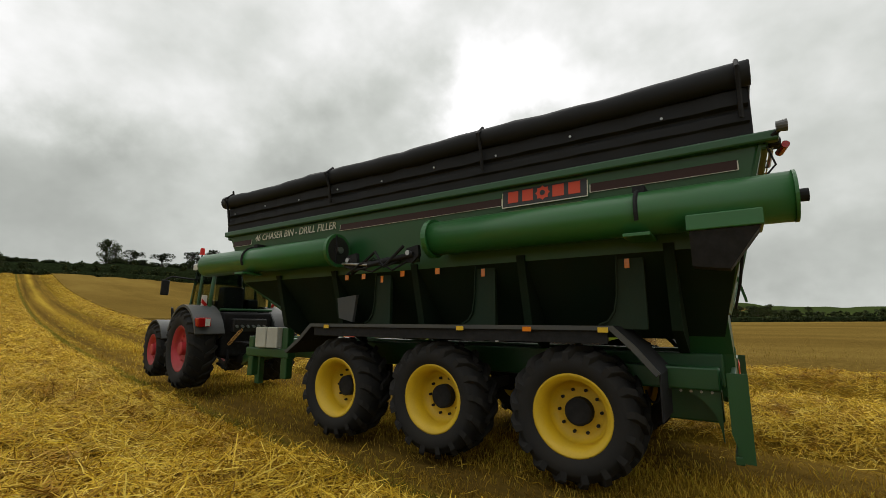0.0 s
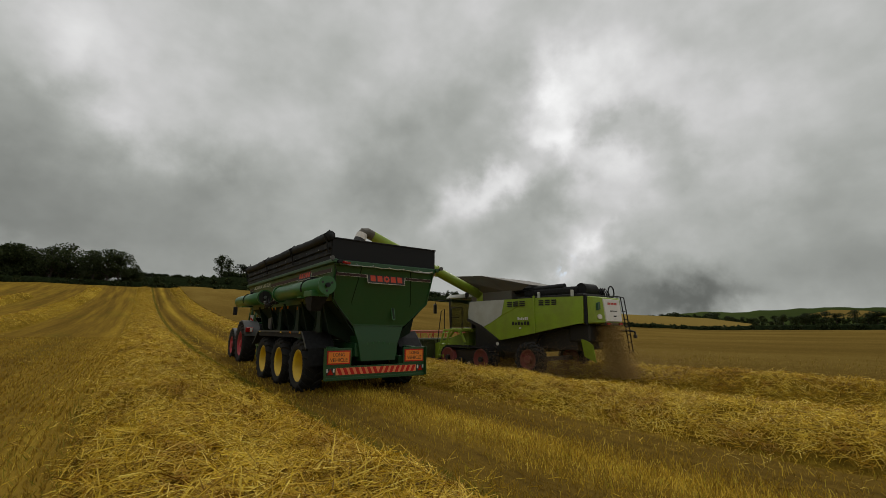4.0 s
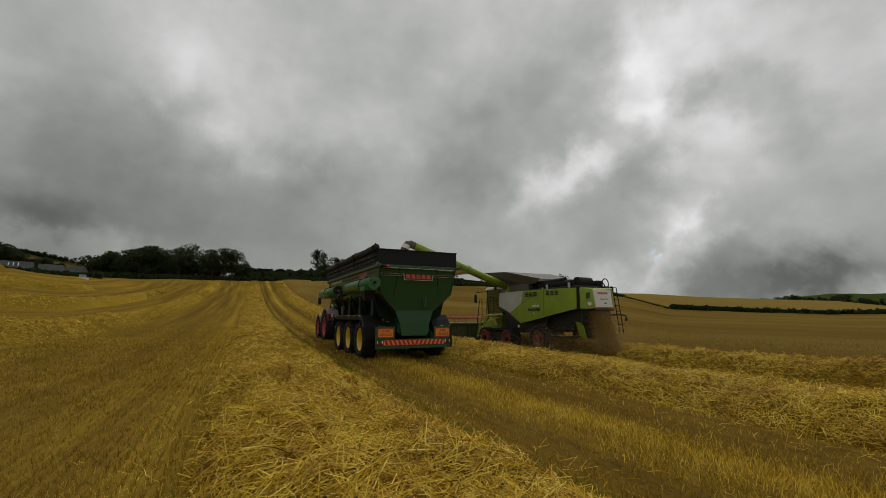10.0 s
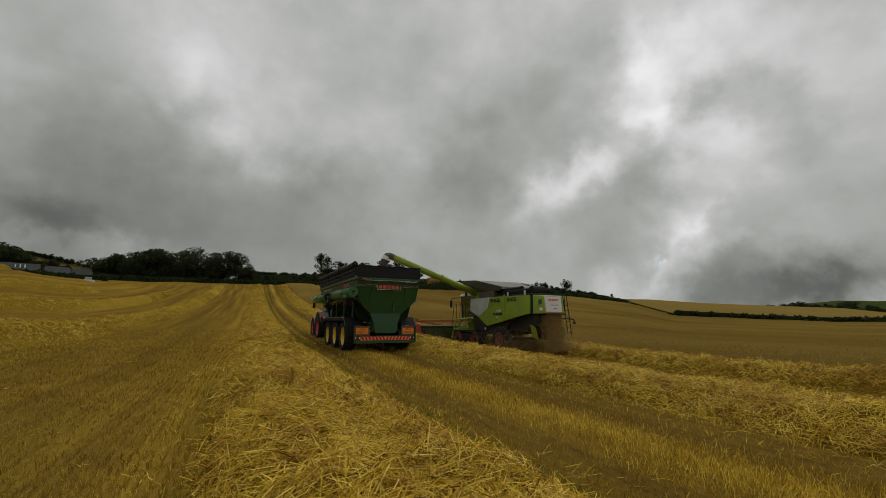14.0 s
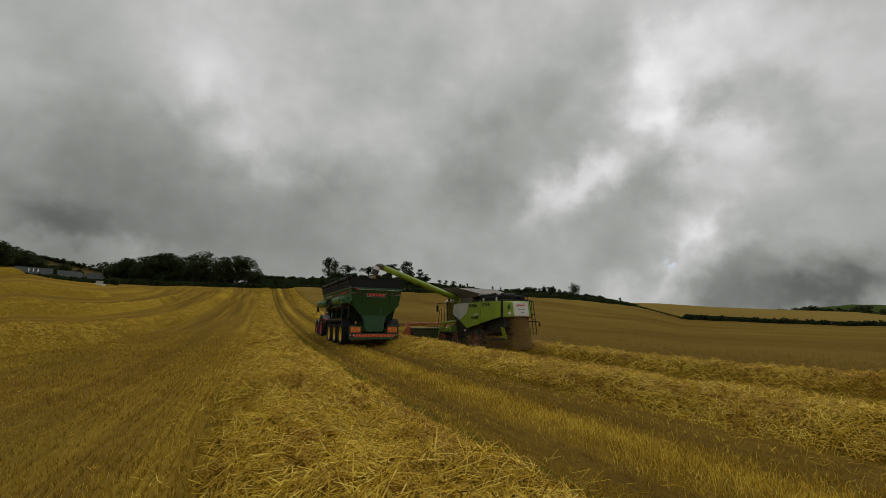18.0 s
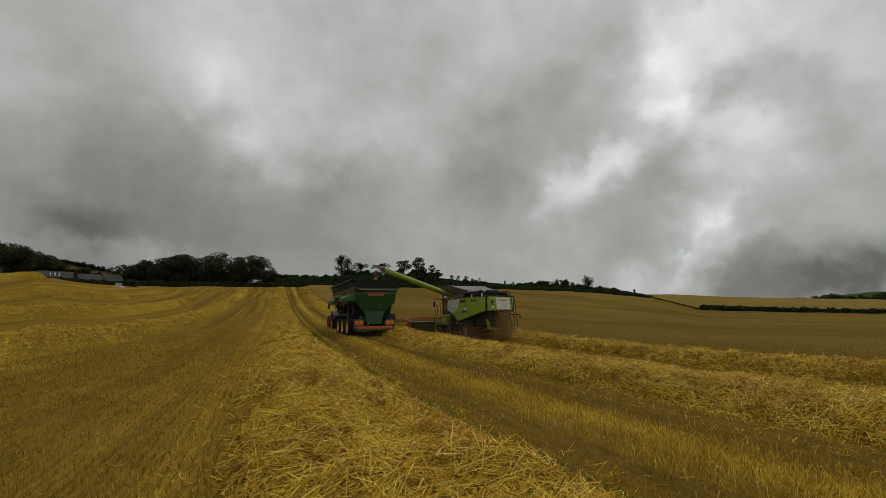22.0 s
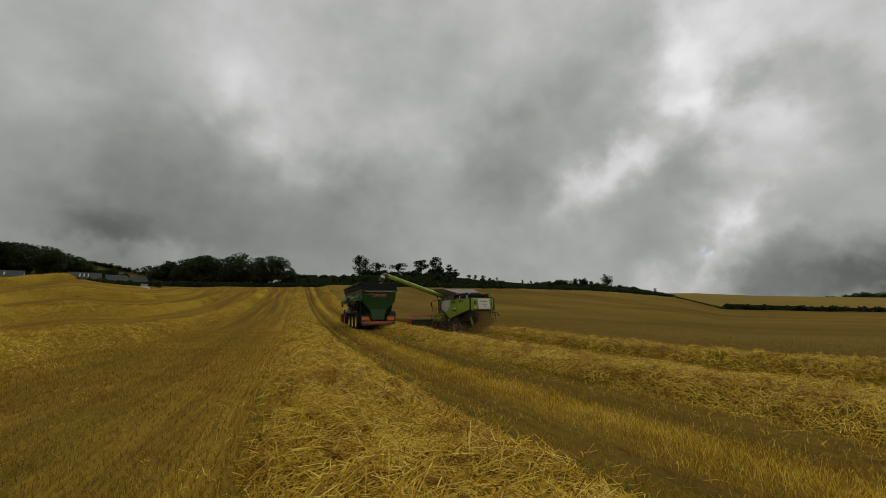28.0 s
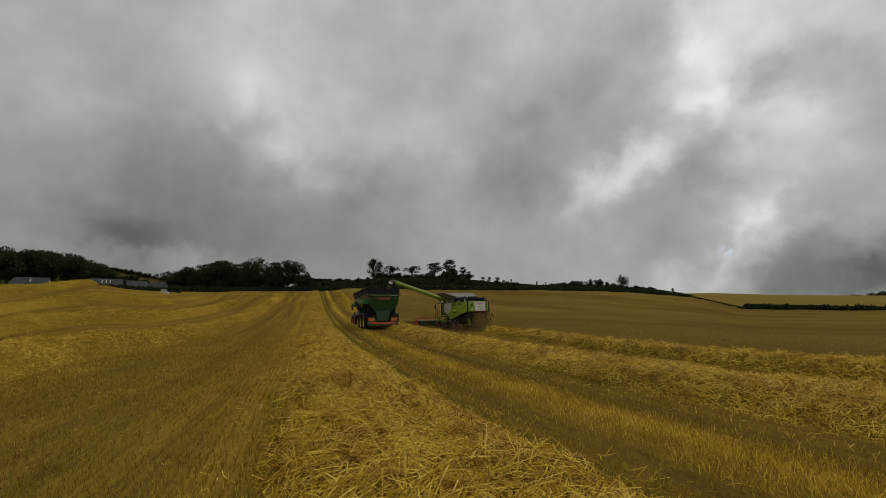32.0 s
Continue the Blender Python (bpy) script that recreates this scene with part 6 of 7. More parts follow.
def make_tractor():
    t = tagged(new("tractor"), "dark green and grey tractor with red wheel rims pulling the chaser", "tractor")
    R, F = 0.88, 0.68
    yr, yf = 10.3, 12.55
    z0 = 0.10
    f = 0.12                    # the cab sits just forward of the rear axle
    part("transmission", boxed(-0.32, 0.32, 9.75, 12.6, 0.62 + z0, 1.15 + z0, 0.06), M["black"], t)
    part("rear_axle", boxed(-0.95, 0.95, yr - 0.14, yr + 0.14, R - 0.14 + z0, R + 0.14 + z0, 0.05), M["black"], t)
    part("front_axle", boxed(-0.95, 0.95, yf - 0.09, yf + 0.09, F - 0.09 + z0, F + 0.09 + z0, 0.03), M["black"], t)
    bm = bmesh.new()
    loft(bm, [[(-0.42, 11.25, 1.15 + z0), (0.42, 11.25, 1.15 + z0), (0.44, 11.25, 1.85 + z0), (-0.44, 11.25, 1.85 + z0)], [(-0.42, 12.6, 1.10 + z0), (0.42, 12.6, 1.10 + z0), (0.40, 12.6, 1.74 + z0), (-0.40, 12.6, 1.74 + z0)],
              [(-0.36, 13.25, 0.95 + z0), (0.36, 13.25, 0.95 + z0), (0.32, 13.25, 1.50 + z0), (-0.32, 13.25, 1.50 + z0)]])
    bmesh.ops.bevel(bm, geom=list(bm.edges), offset=0.05, segments=2, affect="EDGES", profile=0.5)
    part("hood", bm, M["green_dark"], t)
    # cab
    part("cab_floor", boxed(-0.72, 0.72, f + 9.95, f + 11.45, 1.22 + z0, 1.42 + z0, 0.04), M["green_dark"], t)
    for s in (-1, 1):
        part("cab_pillar", piped([(s * 0.74, f + 10.0, 1.4 + z0), (s * 0.72, f + 9.96, 2.1 + z0), (s * 0.64, f + 10.05, 2.78 + z0)], 0.045), M["green"], t)
        part("cab_pillar", piped([(s * 0.74, f + 10.75, 1.4 + z0), (s * 0.66, f + 10.75, 2.78 + z0)], 0.04), M["green"], t)
        part("cab_pillar", piped([(s * 0.70, f + 11.42, 1.4 + z0), (s * 0.60, f + 11.30, 2.78 + z0)], 0.04), M["green"], t)
        part("side_window", prismed([(f + 10.05, 1.45 + z0), (f + 11.38, 1.45 + z0), (f + 11.27, 2.74 + z0), (f + 10.08, 2.74 + z0)], "x", s * 0.67, s * 0.675), M["glass"], t)
        part("fender", prismed(arch(yr, R + z0, R + 0.05, R + 0.11, 0.35, 2.75), "x", s * 0.62, s * 1.22), M["fender"], t)
        part("fender_skirt", prismed(arch(yr, R + z0, R * 0.55, R + 0.10, 0.6, 2.75), "x", s * 0.60, s * 0.635), M["fender"], t)
        lamp = part("tail_lamp", boxed(s * 0.92, s * 1.20, 9.36, 9.58, R + 0.52 + z0, R + 0.72 + z0, 0.03), M["lamp_red"], t)
        part("lamp_lens", boxed(s * 0.95, s * 1.05, 9.345, 9.362, R + 0.54 + z0, R + 0.70 + z0, 0.004), M["lamp_white"], lamp)
        part("marker_board", boxed(s * 0.78, s * 0.90, f + 10.02, f + 10.04, 1.72 + z0, 2.1 + z0, 0.004), M["white"], t)
        part("marker_stripe", prismed([(s * 0.78, 1.80 + z0), (s * 0.90, 1.92 + z0), (s * 0.90, 2.02 + z0), (s * 0.78, 1.90 + z0)], "y", f + 10.012, f + 10.02), M["red"], t)
        arm = part("mirror_arm", piped([(s * 0.62, f + 11.3, 2.5 + z0), (s * 1.15, f + 11.4, 2.55 + z0), (s * 1.28, f + 11.4, 2.48 + z0)], 0.02), M["black"], t)
        part("mirror", boxed(s * 1.20, s * 1.38, f + 11.36, f + 11.44, 2.08 + z0, 2.46 + z0, 0.03), M["black"], arm)
        part("step_rail", piped([(s * 1.02, f + 11.3, 1.25 + z0), (s * 1.08, f + 11.35, 1.75 + z0), (s * 0.98, f + 11.75, 1.78 + z0), (s * 0.92, f + 11.8, 1.3 + z0)], 0.022), M["black"], t)
        part("front_fender", prismed(arch(yf, F + z0, F + 0.05, F + 0.09, 0.3, 2.7), "x", s * 0.72, s * 1.14), M["fender"], t)
        wheel(t, s * 0.98, yr, R + z0, R, 0.58, 0.50, M["red_rim"], 20, s, "chaser", 0.18)
        wheel(t, s * 0.94, yf, F + z0, F, 0.48, 0.38, M["red_rim"], 18, s, "chaser", 0.14)
    part("rear_window", boxed(-0.62, 0.62, f + 10.00, f + 10.005, 1.55 + z0, 2.72 + z0), M["glass"], t)
    part("windscreen", boxed(-0.58, 0.58, f + 11.36, f + 11.365, 1.5 + z0, 2.74 + z0), M["glass"], t)
    part("seat", boxed(-0.25, 0.25, f + 10.35, f + 10.85, 1.45 + z0, 2.35 + z0, 0.08), M["ink"], t)
    # Dark boxes added so the cab's inside reads darker.
    part("dashboard", boxed(-0.45, 0.45, f + 11.05, f + 11.33, 1.45 + z0, 2.0 + z0, 0.06), M["ink"], t)
    part("console", boxed(0.30, 0.60, f + 10.3, f + 11.0, 1.45 + z0, 2.05 + z0, 0.05), M["ink"], t)
    bm = bmesh.new()
    loft(bm, [[(-0.70, f + 9.88, 2.76 + z0), (0.70, f + 9.88, 2.76 + z0), (0.66, f + 11.5, 2.76 + z0), (-0.66, f + 11.5, 2.76 + z0)], [(-0.70, f + 9.88, 2.90 + z0), (0.70, f + 9.88, 2.90 + z0), (0.66, f + 11.5, 2.90 + z0), (-0.66, f + 11.5, 2.90 + z0)],
              [(-0.55, f + 10.05, 3.0 + z0), (0.55, f + 10.05, 3.0 + z0), (0.5, f + 11.3, 3.0 + z0), (-0.5, f + 11.3, 3.0 + z0)]])
    part("cab_roof", bm, M["cream"], t, "pale grey cab roof")
    for x in (-0.5, 0.5):
        part("roof_lamp", boxed(x - 0.12, x + 0.12, f + 9.83, f + 9.89, 2.78 + z0, 2.88 + z0, 0.02), M["ink"], t)
    stem = part("beacon_stem", rodded((-0.62, f + 11.1, 2.88 + z0), (-0.62, f + 11.1, 3.16 + z0), 0.016), M["black"], t)
    part("beacon", rodded((-0.62, f + 11.1, 3.14 + z0), (-0.62, f + 11.1, 3.31 + z0), 0.06, 0.05, 12), M["red"], stem, "red warning beacon")
    part("exhaust", rodded((0.6, f + 11.6, 1.5 + z0), (0.6, f + 11.6, 2.9 + z0), 0.06), M["black"], t)
    # linkage and hoses behind
    part("rear_body", boxed(-0.58, 0.58, 9.62, 10.7, 0.72 + z0, 1.72 + z0, 0.05), M["black"], t)
    part("valve_block", boxed(-0.40, 0.40, 9.48, 9.64, 1.28 + z0, 1.58 + z0, 0.03), M["ink"], t)
    for k in range(6):
        part("coupling", rodded((-0.33 + 0.13 * k, 9.40, 1.40 + z0), (-0.33 + 0.13 * k, 9.50, 1.42 + z0), 0.03, None, 10), M["steel"], t)
    part("work_bracket", piped([(-0.62, 9.75, 1.78 + z0), (0.62, 9.75, 1.78 + z0)], 0.03), M["green"], t)
    for s in (-1, 1):
        part("stabiliser", piped([(s * 0.5, 9.9, 0.55 + z0), (s * 0.52, 9.3, 0.5 + z0)], 0.03), M["black"], t)
    for s in (-1, 1):
        part("lift_arm", piped([(s * 0.35, 9.95, 0.75 + z0), (s * 0.45, 9.45, 0.62 + z0)], 0.04), M["black"], t)
        part("lift_rod", piped([(s * 0.38, 9.92, 1.3 + z0), (s * 0.44, 9.5, 0.68 + z0)], 0.025), M["black"], t)
    part("hitch", boxed(-0.12, 0.12, 9.45, 9.95, 0.55 + z0, 0.78 + z0, 0.03), M["black"], t)
    for k in range(4):
        x = -0.22 + 0.14 * k
        part("hose", piped([(x, 9.9, 1.35 + z0), (x - 0.1, 9.55, 1.05 + z0 - 0.05 * k), (x - 0.12, 9.2, 1.08 + z0), (x, 8.9, 1.15)], 0.022, 7), M["black"], t)
    part("coiled_cable", piped([(-0.40 + 0.035 * math.cos(k * 1.3), 9.75 - 0.012 * k, 1.02 + 0.012 * k * 0.6 + 0.035 * math.sin(k * 1.3)) for k in range(60)], 0.012, 5), M["hose"], t, "orange coiled cable")
    return t


tractor = make_tractor()


# ---- the combine harvester: origin under the rear hood, y ahead ----
def make_combine():
    c = tagged(new("combine_harvester"), "dusty lime green combine harvester with its unloading auger swung out", "combine")
    # side panels: pale front, lime rear, one hinged sheet each, in at the tail
    def sx(y):
        return 1.28 - 0.20 * max(0.0, min(1.0, (2.6 - y) / 2.6))

    def sheet_side(name, pts, mat, s, out=0.0, thick=0.07):
        bm = bmesh.new()
        ring0 = [(s * (sx(y) + out + 0.03 * math.sin(max(0, (z - 1.4)) / 1.7 * math.pi)), y, z) for y, z in pts]
        ring1 = [(s * (sx(y) - thick), y, z) for y, z in pts]
        loft(bm, [ring1, ring0])
        return part(name, bm, mat, c)
    pale = [(5.77, 3.08), (5.84, 2.65), (5.82, 2.25), (5.02, 1.95), (4.45, 2.15), (3.85, 2.45), (3.70, 3.08)]
    lime1 = [(3.68, 3.08), (3.83, 2.46), (4.43, 2.15), (5.00, 1.94), (4.55, 1.66), (4.08, 1.43), (3.2, 1.57), (2.22, 1.74), (2.20, 2.4), (2.20, 3.08)]
    lime2 = [(2.12, 3.08), (2.12, 2.4), (2.12, 1.76), (1.3, 1.92), (0.52, 2.06), (0.14, 2.11), (0.12, 2.6), (0.12, 3.05)]
    for s in (-1, 1):
        sheet_side("front_panel", pale, M["silver"], s)
        sheet_side("side_panel", lime1, M["lime"], s)
        sheet_side("side_panel", lime2, M["lime"], s)
        part("panel_pillar", boxed(s * 1.25, s * 1.31, 2.125, 2.195, 1.74, 3.16, 0.012), M["lime"], c)
        part("panel_pillar", boxed(s * 0.98, s * 1.095, 0.00, 0.11, 2.05, 3.10, 0.012), M["black"], c)
        for y0, y1, n in ((2.55, 3.55, 3), (1.15, 1.98, 3)):
            for k in range(3):
                w = (y1 - y0) / 3
                for j in range(3):
                    yy = y0 + k * w
                    xx = sx(yy + w / 2) + 0.022
                    part("vent_slot", boxed(s * xx, s * (xx + 0.012), yy + 0.03, yy + w - 0.03, 2.80 + 0.075 * j - 0.02, 2.80 + 0.075 * j + 0.028, 0.004), M["ink"], c)
        # plain bars where the maker's marks are
        for y, z, w, h, mat in ((2.85, 2.12, 0.92, 0.13, "ink"), (2.72, 2.30, 0.55, 0.11, "white"), (2.85, 1.94, 0.12, 0.07, "white")):
            xx = sx(y) + 0.028
            mark = part("mark", boxed(s * xx, s * (xx + 0.008), y - w / 2, y - w / 2 + w * 0.12, z - h / 2, z + h / 2, 0.002), M[mat], c)
            for k in range(1, 6):
                y0 = y - w / 2 + w * k / 6
                part("mark_bar", boxed(s * xx, s * (xx + 0.008), y0, y0 + w * 0.11, z - h / 2, z + h / 2 * (1 if k % 2 else 0.5), 0.002), M[mat], mark)
        part("round_reflector", rodded((s * 1.33, 4.05, 1.30), (s * 1.35, 4.05, 1.30), 0.07, None, 14), M["white"], c)
        # arch over the tracks
        part("track_arch", prismed([(5.86, 2.24), (5.04, 1.92), (4.10, 1.40), (4.02, 1.48), (4.98, 2.04), (5.84, 2.36)], "x", s * 1.20, s * 1.36), M["ink"], c)
    # Black on the under-body stands in for the shade beneath the panels.
    bm = bmesh.new()
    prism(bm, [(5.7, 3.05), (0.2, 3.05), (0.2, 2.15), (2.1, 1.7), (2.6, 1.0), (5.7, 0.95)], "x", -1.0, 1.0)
    part("chassis", bm, M["ink"], c, "chassis coloured black for the shade under the panels")
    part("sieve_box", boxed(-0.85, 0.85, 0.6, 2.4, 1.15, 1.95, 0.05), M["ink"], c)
    # rear hood
    bm = bmesh.new()
    loft(bm, [[(-1.04, 0.30, 2.08), (1.04, 0.30, 2.08), (1.04, 0.30, 3.05), (-1.04, 0.30, 3.05)], [(-1.03, -0.01, 2.09), (1.03, -0.01, 2.09), (1.03, -0.01, 3.05), (-1.03, -0.01, 3.05)], [(-0.90, -0.20, 2.10), (0.90, -0.20, 2.10), (0.88, -0.16, 3.04), (-0.88, -0.16, 3.04)], [(-0.58, -0.36, 2.12), (0.58, -0.36, 2.12), (0.56, -0.28, 3.01), (-0.56, -0.28, 3.01)]])
    bmesh.ops.bevel(bm, geom=list(bm.edges), offset=0.04, segments=2, affect="EDGES", profile=0.5)
    part("rear_hood", bm, M["lime"], c)
    bm = bmesh.new()
    loft(bm, [[(-0.50, -0.34, 2.16), (0.57, -0.34, 2.16), (0.55, -0.27, 2.97), (-0.54, -0.27, 2.97)], [(-0.48, -0.39, 2.18), (0.55, -0.39, 2.18), (0.53, -0.32, 2.95), (-0.52, -0.32, 2.95)]])
    part("rear_panel", bm, M["white"], c, "white rear panel with printed bars")
    for z, x0, x1, h, mat in ((2.80, -0.28, 0.34, 0.08, "red"), (2.54, -0.18, 0.30, 0.04, "grey"), (2.36, 0.02, 0.20, 0.05, "ink")):
        for k in range(6):
            w = (x1 - x0) / 6
            part("print_bar", boxed(x0 + k * w, x0 + k * w + w * 0.7, -0.396 + (z - 2.18) * 0.09, -0.37 + (z - 2.18) * 0.09, z - h / 2, z + h / 2, 0.002), M[mat], c)
    part("round_reflector", rodded((-0.76, -0.31, 2.33), (-0.72, -0.22, 2.33), 0.085, None, 16), M["white"], c)
    part("maker_mark", prismed([(-0.84, 2.55), (-0.68, 2.60), (-0.70, 2.85), (-0.82, 2.80)], "y", -0.29, -0.19), M["green"], c)
    part("lower_lip", boxed(-0.56, 0.58, -0.39, 0.1, 2.03, 2.14, 0.02), M["ink"], c)
    for x in (-0.40, 0.42):
        part("rear_lamp", boxed(x - 0.1, x + 0.1, -0.42, -0.38, 2.06, 2.13, 0.006), M["lamp_red"], c)
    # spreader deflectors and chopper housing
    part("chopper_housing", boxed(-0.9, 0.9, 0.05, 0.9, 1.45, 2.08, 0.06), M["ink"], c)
    for s in (-1, 1):
        bm = bmesh.new()
        loft(bm, [[(s * 0.95, 0.35 - 0.45 * k, 1.55 - 0.20 * k * k), (s * 0.99, 0.35 - 0.45 * k, 1.55 - 0.20 * k * k), (s * 0.86, 0.32 - 0.45 * k, 0.95 - 0.18 * k), (s * 0.82, 0.32 - 0.45 * k, 0.95 - 0.18 * k)] for k in (0, 0.33, 0.66, 1.0)])
        part("spreader_plate", bm, M["lime"], c, "curved lime spreader plate")
    # ladder and arm at the tail
    for x in (0.68, 0.92):
        part("ladder_rail", piped([(x, 0.0, 3.14), (x, -0.30, 3.07), (x + 0.06, -0.42, 1.9), (x + 0.10, -0.48, 1.05)], 0.022, 6), M["black"], c)
    for k in range(6):
        z = 1.15 + 0.28 * k
        part("ladder_rung", piped([(0.69 + 0.1 * (1 - k / 5), -0.47 + 0.03 * k, z), (0.93 + 0.1 * (1 - k / 5), -0.47 + 0.03 * k, z)], 0.016, 6), M["black"], c)
    part("top_hoop", piped([(0.58 + 0.20 * math.cos(a), 0.0, 3.25 + 0.24 * math.sin(a)) for a in np.linspace(-0.6, 3.7, 14)], 0.025, 6), M["black"], c)
    arm = part("rear_arm", piped([(0.55, -0.25, 1.85), (0.95, -0.42, 1.86), (1.22, -0.48, 1.82), (1.24, -0.48, 1.66)], 0.035, 7), M["black"], c)
    part("arm_lamp", boxed(1.18, 1.30, -0.54, -0.43, 1.58, 1.72, 0.03), M["ink"], arm)
    # engine deck
    part("deck", boxed(-1.03, 1.03, 0.15, 3.6, 3.06, 3.16, 0.02), M["ink"], c)
    part("air_intake", boxed(-1.00, 0.92, 0.45, 2.9, 3.15, 3.44, 0.09), M["black"], c)
    part("intake_drum", rodded((-0.80, 0.38, 3.32), (0.0, 0.38, 3.32), 0.23, None, 20), M["black"], c)
    part("exhaust_pipe", rodded((-0.88, 3.4, 3.42), (-0.88, 1.0, 3.48), 0.10), M["black"], c)
    part("deck_rail", piped([(-1.05, 3.5, 3.16), (-1.05, 3.45, 3.42), (-1.05, 2.4, 3.42), (-1.05, 2.35, 3.16)], 0.018, 6), M["black"], c)
    for y in (2.05, 0.55):
        part("deck_bracket", boxed(-1.14, -1.06, y - 0.05, y + 0.05, 3.06, 3.30, 0.02), M["silver"], c)
    for k in range(3):
        part("deck_hose", piped([(0.3 + 0.15 * k, 0.45, 3.15), (0.3 + 0.15 * k, 0.25, 3.42), (0.4 + 0.15 * k, 0.15, 3.2), (0.4 + 0.15 * k, 0.2, 3.0)], 0.03, 7), M["black"], c)
    # grain tank with raised flaps
    part("tank_body", boxed(-1.15, 1.15, 3.4, 5.75, 3.0, 3.45, 0.03), M["tank"], c)
    rim = [(-1.85, 6.75, 4.24), (1.85, 6.75, 4.24), (1.55, 4.75, 4.14), (-1.55, 4.75, 4.14)]
    base = [(-1.12, 5.72, 3.42), (1.12, 5.72, 3.42), (1.12, 3.7, 3.42), (-1.12, 3.7, 3.42)]
    for i, nrm in ((0, (0, 1, -0.8)), (1, (1, 0, -0.3)), (3, (-1, 0, -0.3))):
        j = (i + 1) % 4
        bm = bmesh.new()
        slab(bm, [base[i], base[j], rim[j], rim[i]], nrm, 0.02)
        part("tank_flap", bm, M["tank"], c)
    bm = bmesh.new()
    slab(bm, [(-1.55, 4.75, 4.14), (1.55, 4.75, 4.14), (1.15, 2.45, 3.62), (-1.15, 2.45, 3.62)], (0, -0.3, 1), 0.02)
    part("tank_cover", bm, M["tank"], c, "dusty grey sloping tank cover")
    for s in (-1, 1):
        bm = bmesh.new()
        slab(bm, [(s * 1.55, 4.75, 4.14), (s * 1.15, 2.45, 3.62), (s * 1.10, 2.9, 3.44), (s * 1.12, 3.7, 3.42)], (s, 0, -0.2), 0.02)
        part("tank_gusset", bm, M["tank"], c)
    part("tank_rod", piped([(-1.1, 3.9, 3.5), (-1.2, 5.4, 3.62)], 0.03), M["steel"], c)
    # unloading auger, swung out to the left
    p0, p1 = Vector((-1.05, 5.30, 3.36)), Vector((-6.75, 5.28, 5.30))
    d = (p1 - p0).normalized()
    part("auger_turret", rodded((-0.98, 5.25, 2.95), (-1.0, 5.27, 3.5), 0.27, 0.24, 18), M["lime"], c, smooth=True)
    part("unloading_auger", rodded(p0 - d * 0.1, p1, 0.20, 0.185, 22), M["lime"], c, "long lime unloading auger", True)
    part("auger_collar", rodded(p0 + d * 2.6, p0 + d * 2.72, 0.225, None, 22), M["lime"], c)
    part("auger_elbow", piped([p1 - d * 0.1, p1 + d * 0.12, p1 + d * 0.28 + Vector((0, 0, -0.07)), p1 + d * 0.36 + Vector((0, 0, -0.2))], 0.19, 14), M["tank"], c, "grey auger elbow")
    e = p1 + d * 0.36
    part("spout_collar", rodded(e + Vector((0.02, 0, -0.14)), e + Vector((-0.06, 0, -0.34)), 0.20, 0.205, 18), M["white"], c)
    part("spout", rodded(e + Vector((-0.06, 0, -0.34)), e + Vector((-0.16, 0, -0.62)), 0.205, 0.23, 18), M["ink"], c, "black rubber spout")
    part("auger_lamp", boxed(-1.95, -1.85, 5.2, 5.35, 3.22, 3.42, 0.02), M["black"], c)
    # cab
    part("cab_floor", boxed(-0.98, 0.98, 5.9, 7.5, 1.75, 1.92, 0.03), M["lime"], c)
    for s in (-1, 1):
        for y, dy in ((5.95, 0.0), (7.45, 0.1)):
            part("cab_pillar", piped([(s * 0.96, y, 1.9), (s * 0.94, y + dy, 3.35)], 0.045), M["ink"], c)
        part("side_window", boxed(s * 0.93, s * 0.935, 6.0, 7.45, 1.95, 3.3), M["glass"], c)
        part("mirror_arm", piped([(s * 0.95, 7.5, 3.25), (s * 1.5, 7.9, 3.2), (s * 1.55, 7.9, 3.05)], 0.02), M["black"], c)
        part("mirror", boxed(s * 1.47, s * 1.63, 7.85, 7.95, 2.6, 3.05, 0.03), M["ink"], c)
    part("windscreen", boxed(-0.9, 0.9, 7.48, 7.485, 1.95, 3.3), M["glass"], c)
    part("cab_back", boxed(-0.95, 0.95, 5.88, 5.93, 1.92, 3.3, 0.01), M["ink"], c)
    bm = bmesh.new()
    loft(bm, [[(-1.02, 5.85, 3.32), (1.02, 5.85, 3.32), (1.0, 7.75, 3.34), (-1.0, 7.75, 3.34)], [(-0.98, 5.88, 3.48), (0.98, 5.88, 3.48), (0.9, 7.6, 3.5), (-0.9, 7.6, 3.5)]])
    part("cab_roof", bm, M["silver"], c)
    part("seat", boxed(-0.25, 0.25, 6.3, 6.8, 2.0, 2.8, 0.08), M["ink"], c)
    # platform, ladder and rails at the cab's door
    part("platform", boxed(-1.55, -0.98, 5.95, 7.2, 1.80, 1.88, 0.015), M["lime"], c)
    for y in (6.85, 7.25):
        part("stair_string", piped([(-1.52, y, 1.85), (-1.72, y + 0.22, 0.62)], 0.045, 8), M["lime"], c)
    for k in range(5):
        z = 0.70 + 0.25 * k
        part("stair_tread", boxed(-1.80 + 0.042 * k, -1.52 + 0.042 * k, 6.86 + 0.2 * (1 - k / 4), 7.26 + 0.2 * (1 - k / 4), z, z + 0.035, 0.008), M["lime"], c)
    part("handrail", piped([(-1.53, 6.0, 1.88), (-1.53, 6.0, 2.85), (-1.53, 6.7, 2.85), (-1.53, 6.75, 1.9)], 0.02), M["black"], c)
    part("handrail", piped([(-1.53, 6.2, 2.4), (-1.53, 6.7, 2.4)], 0.016), M["black"], c)
    part("handrail", piped([(-1.55, 7.2, 1.88), (-1.55, 7.2, 2.8), (-1.62, 7.35, 2.7), (-1.75, 7.45, 1.3)], 0.02), M["black"], c)
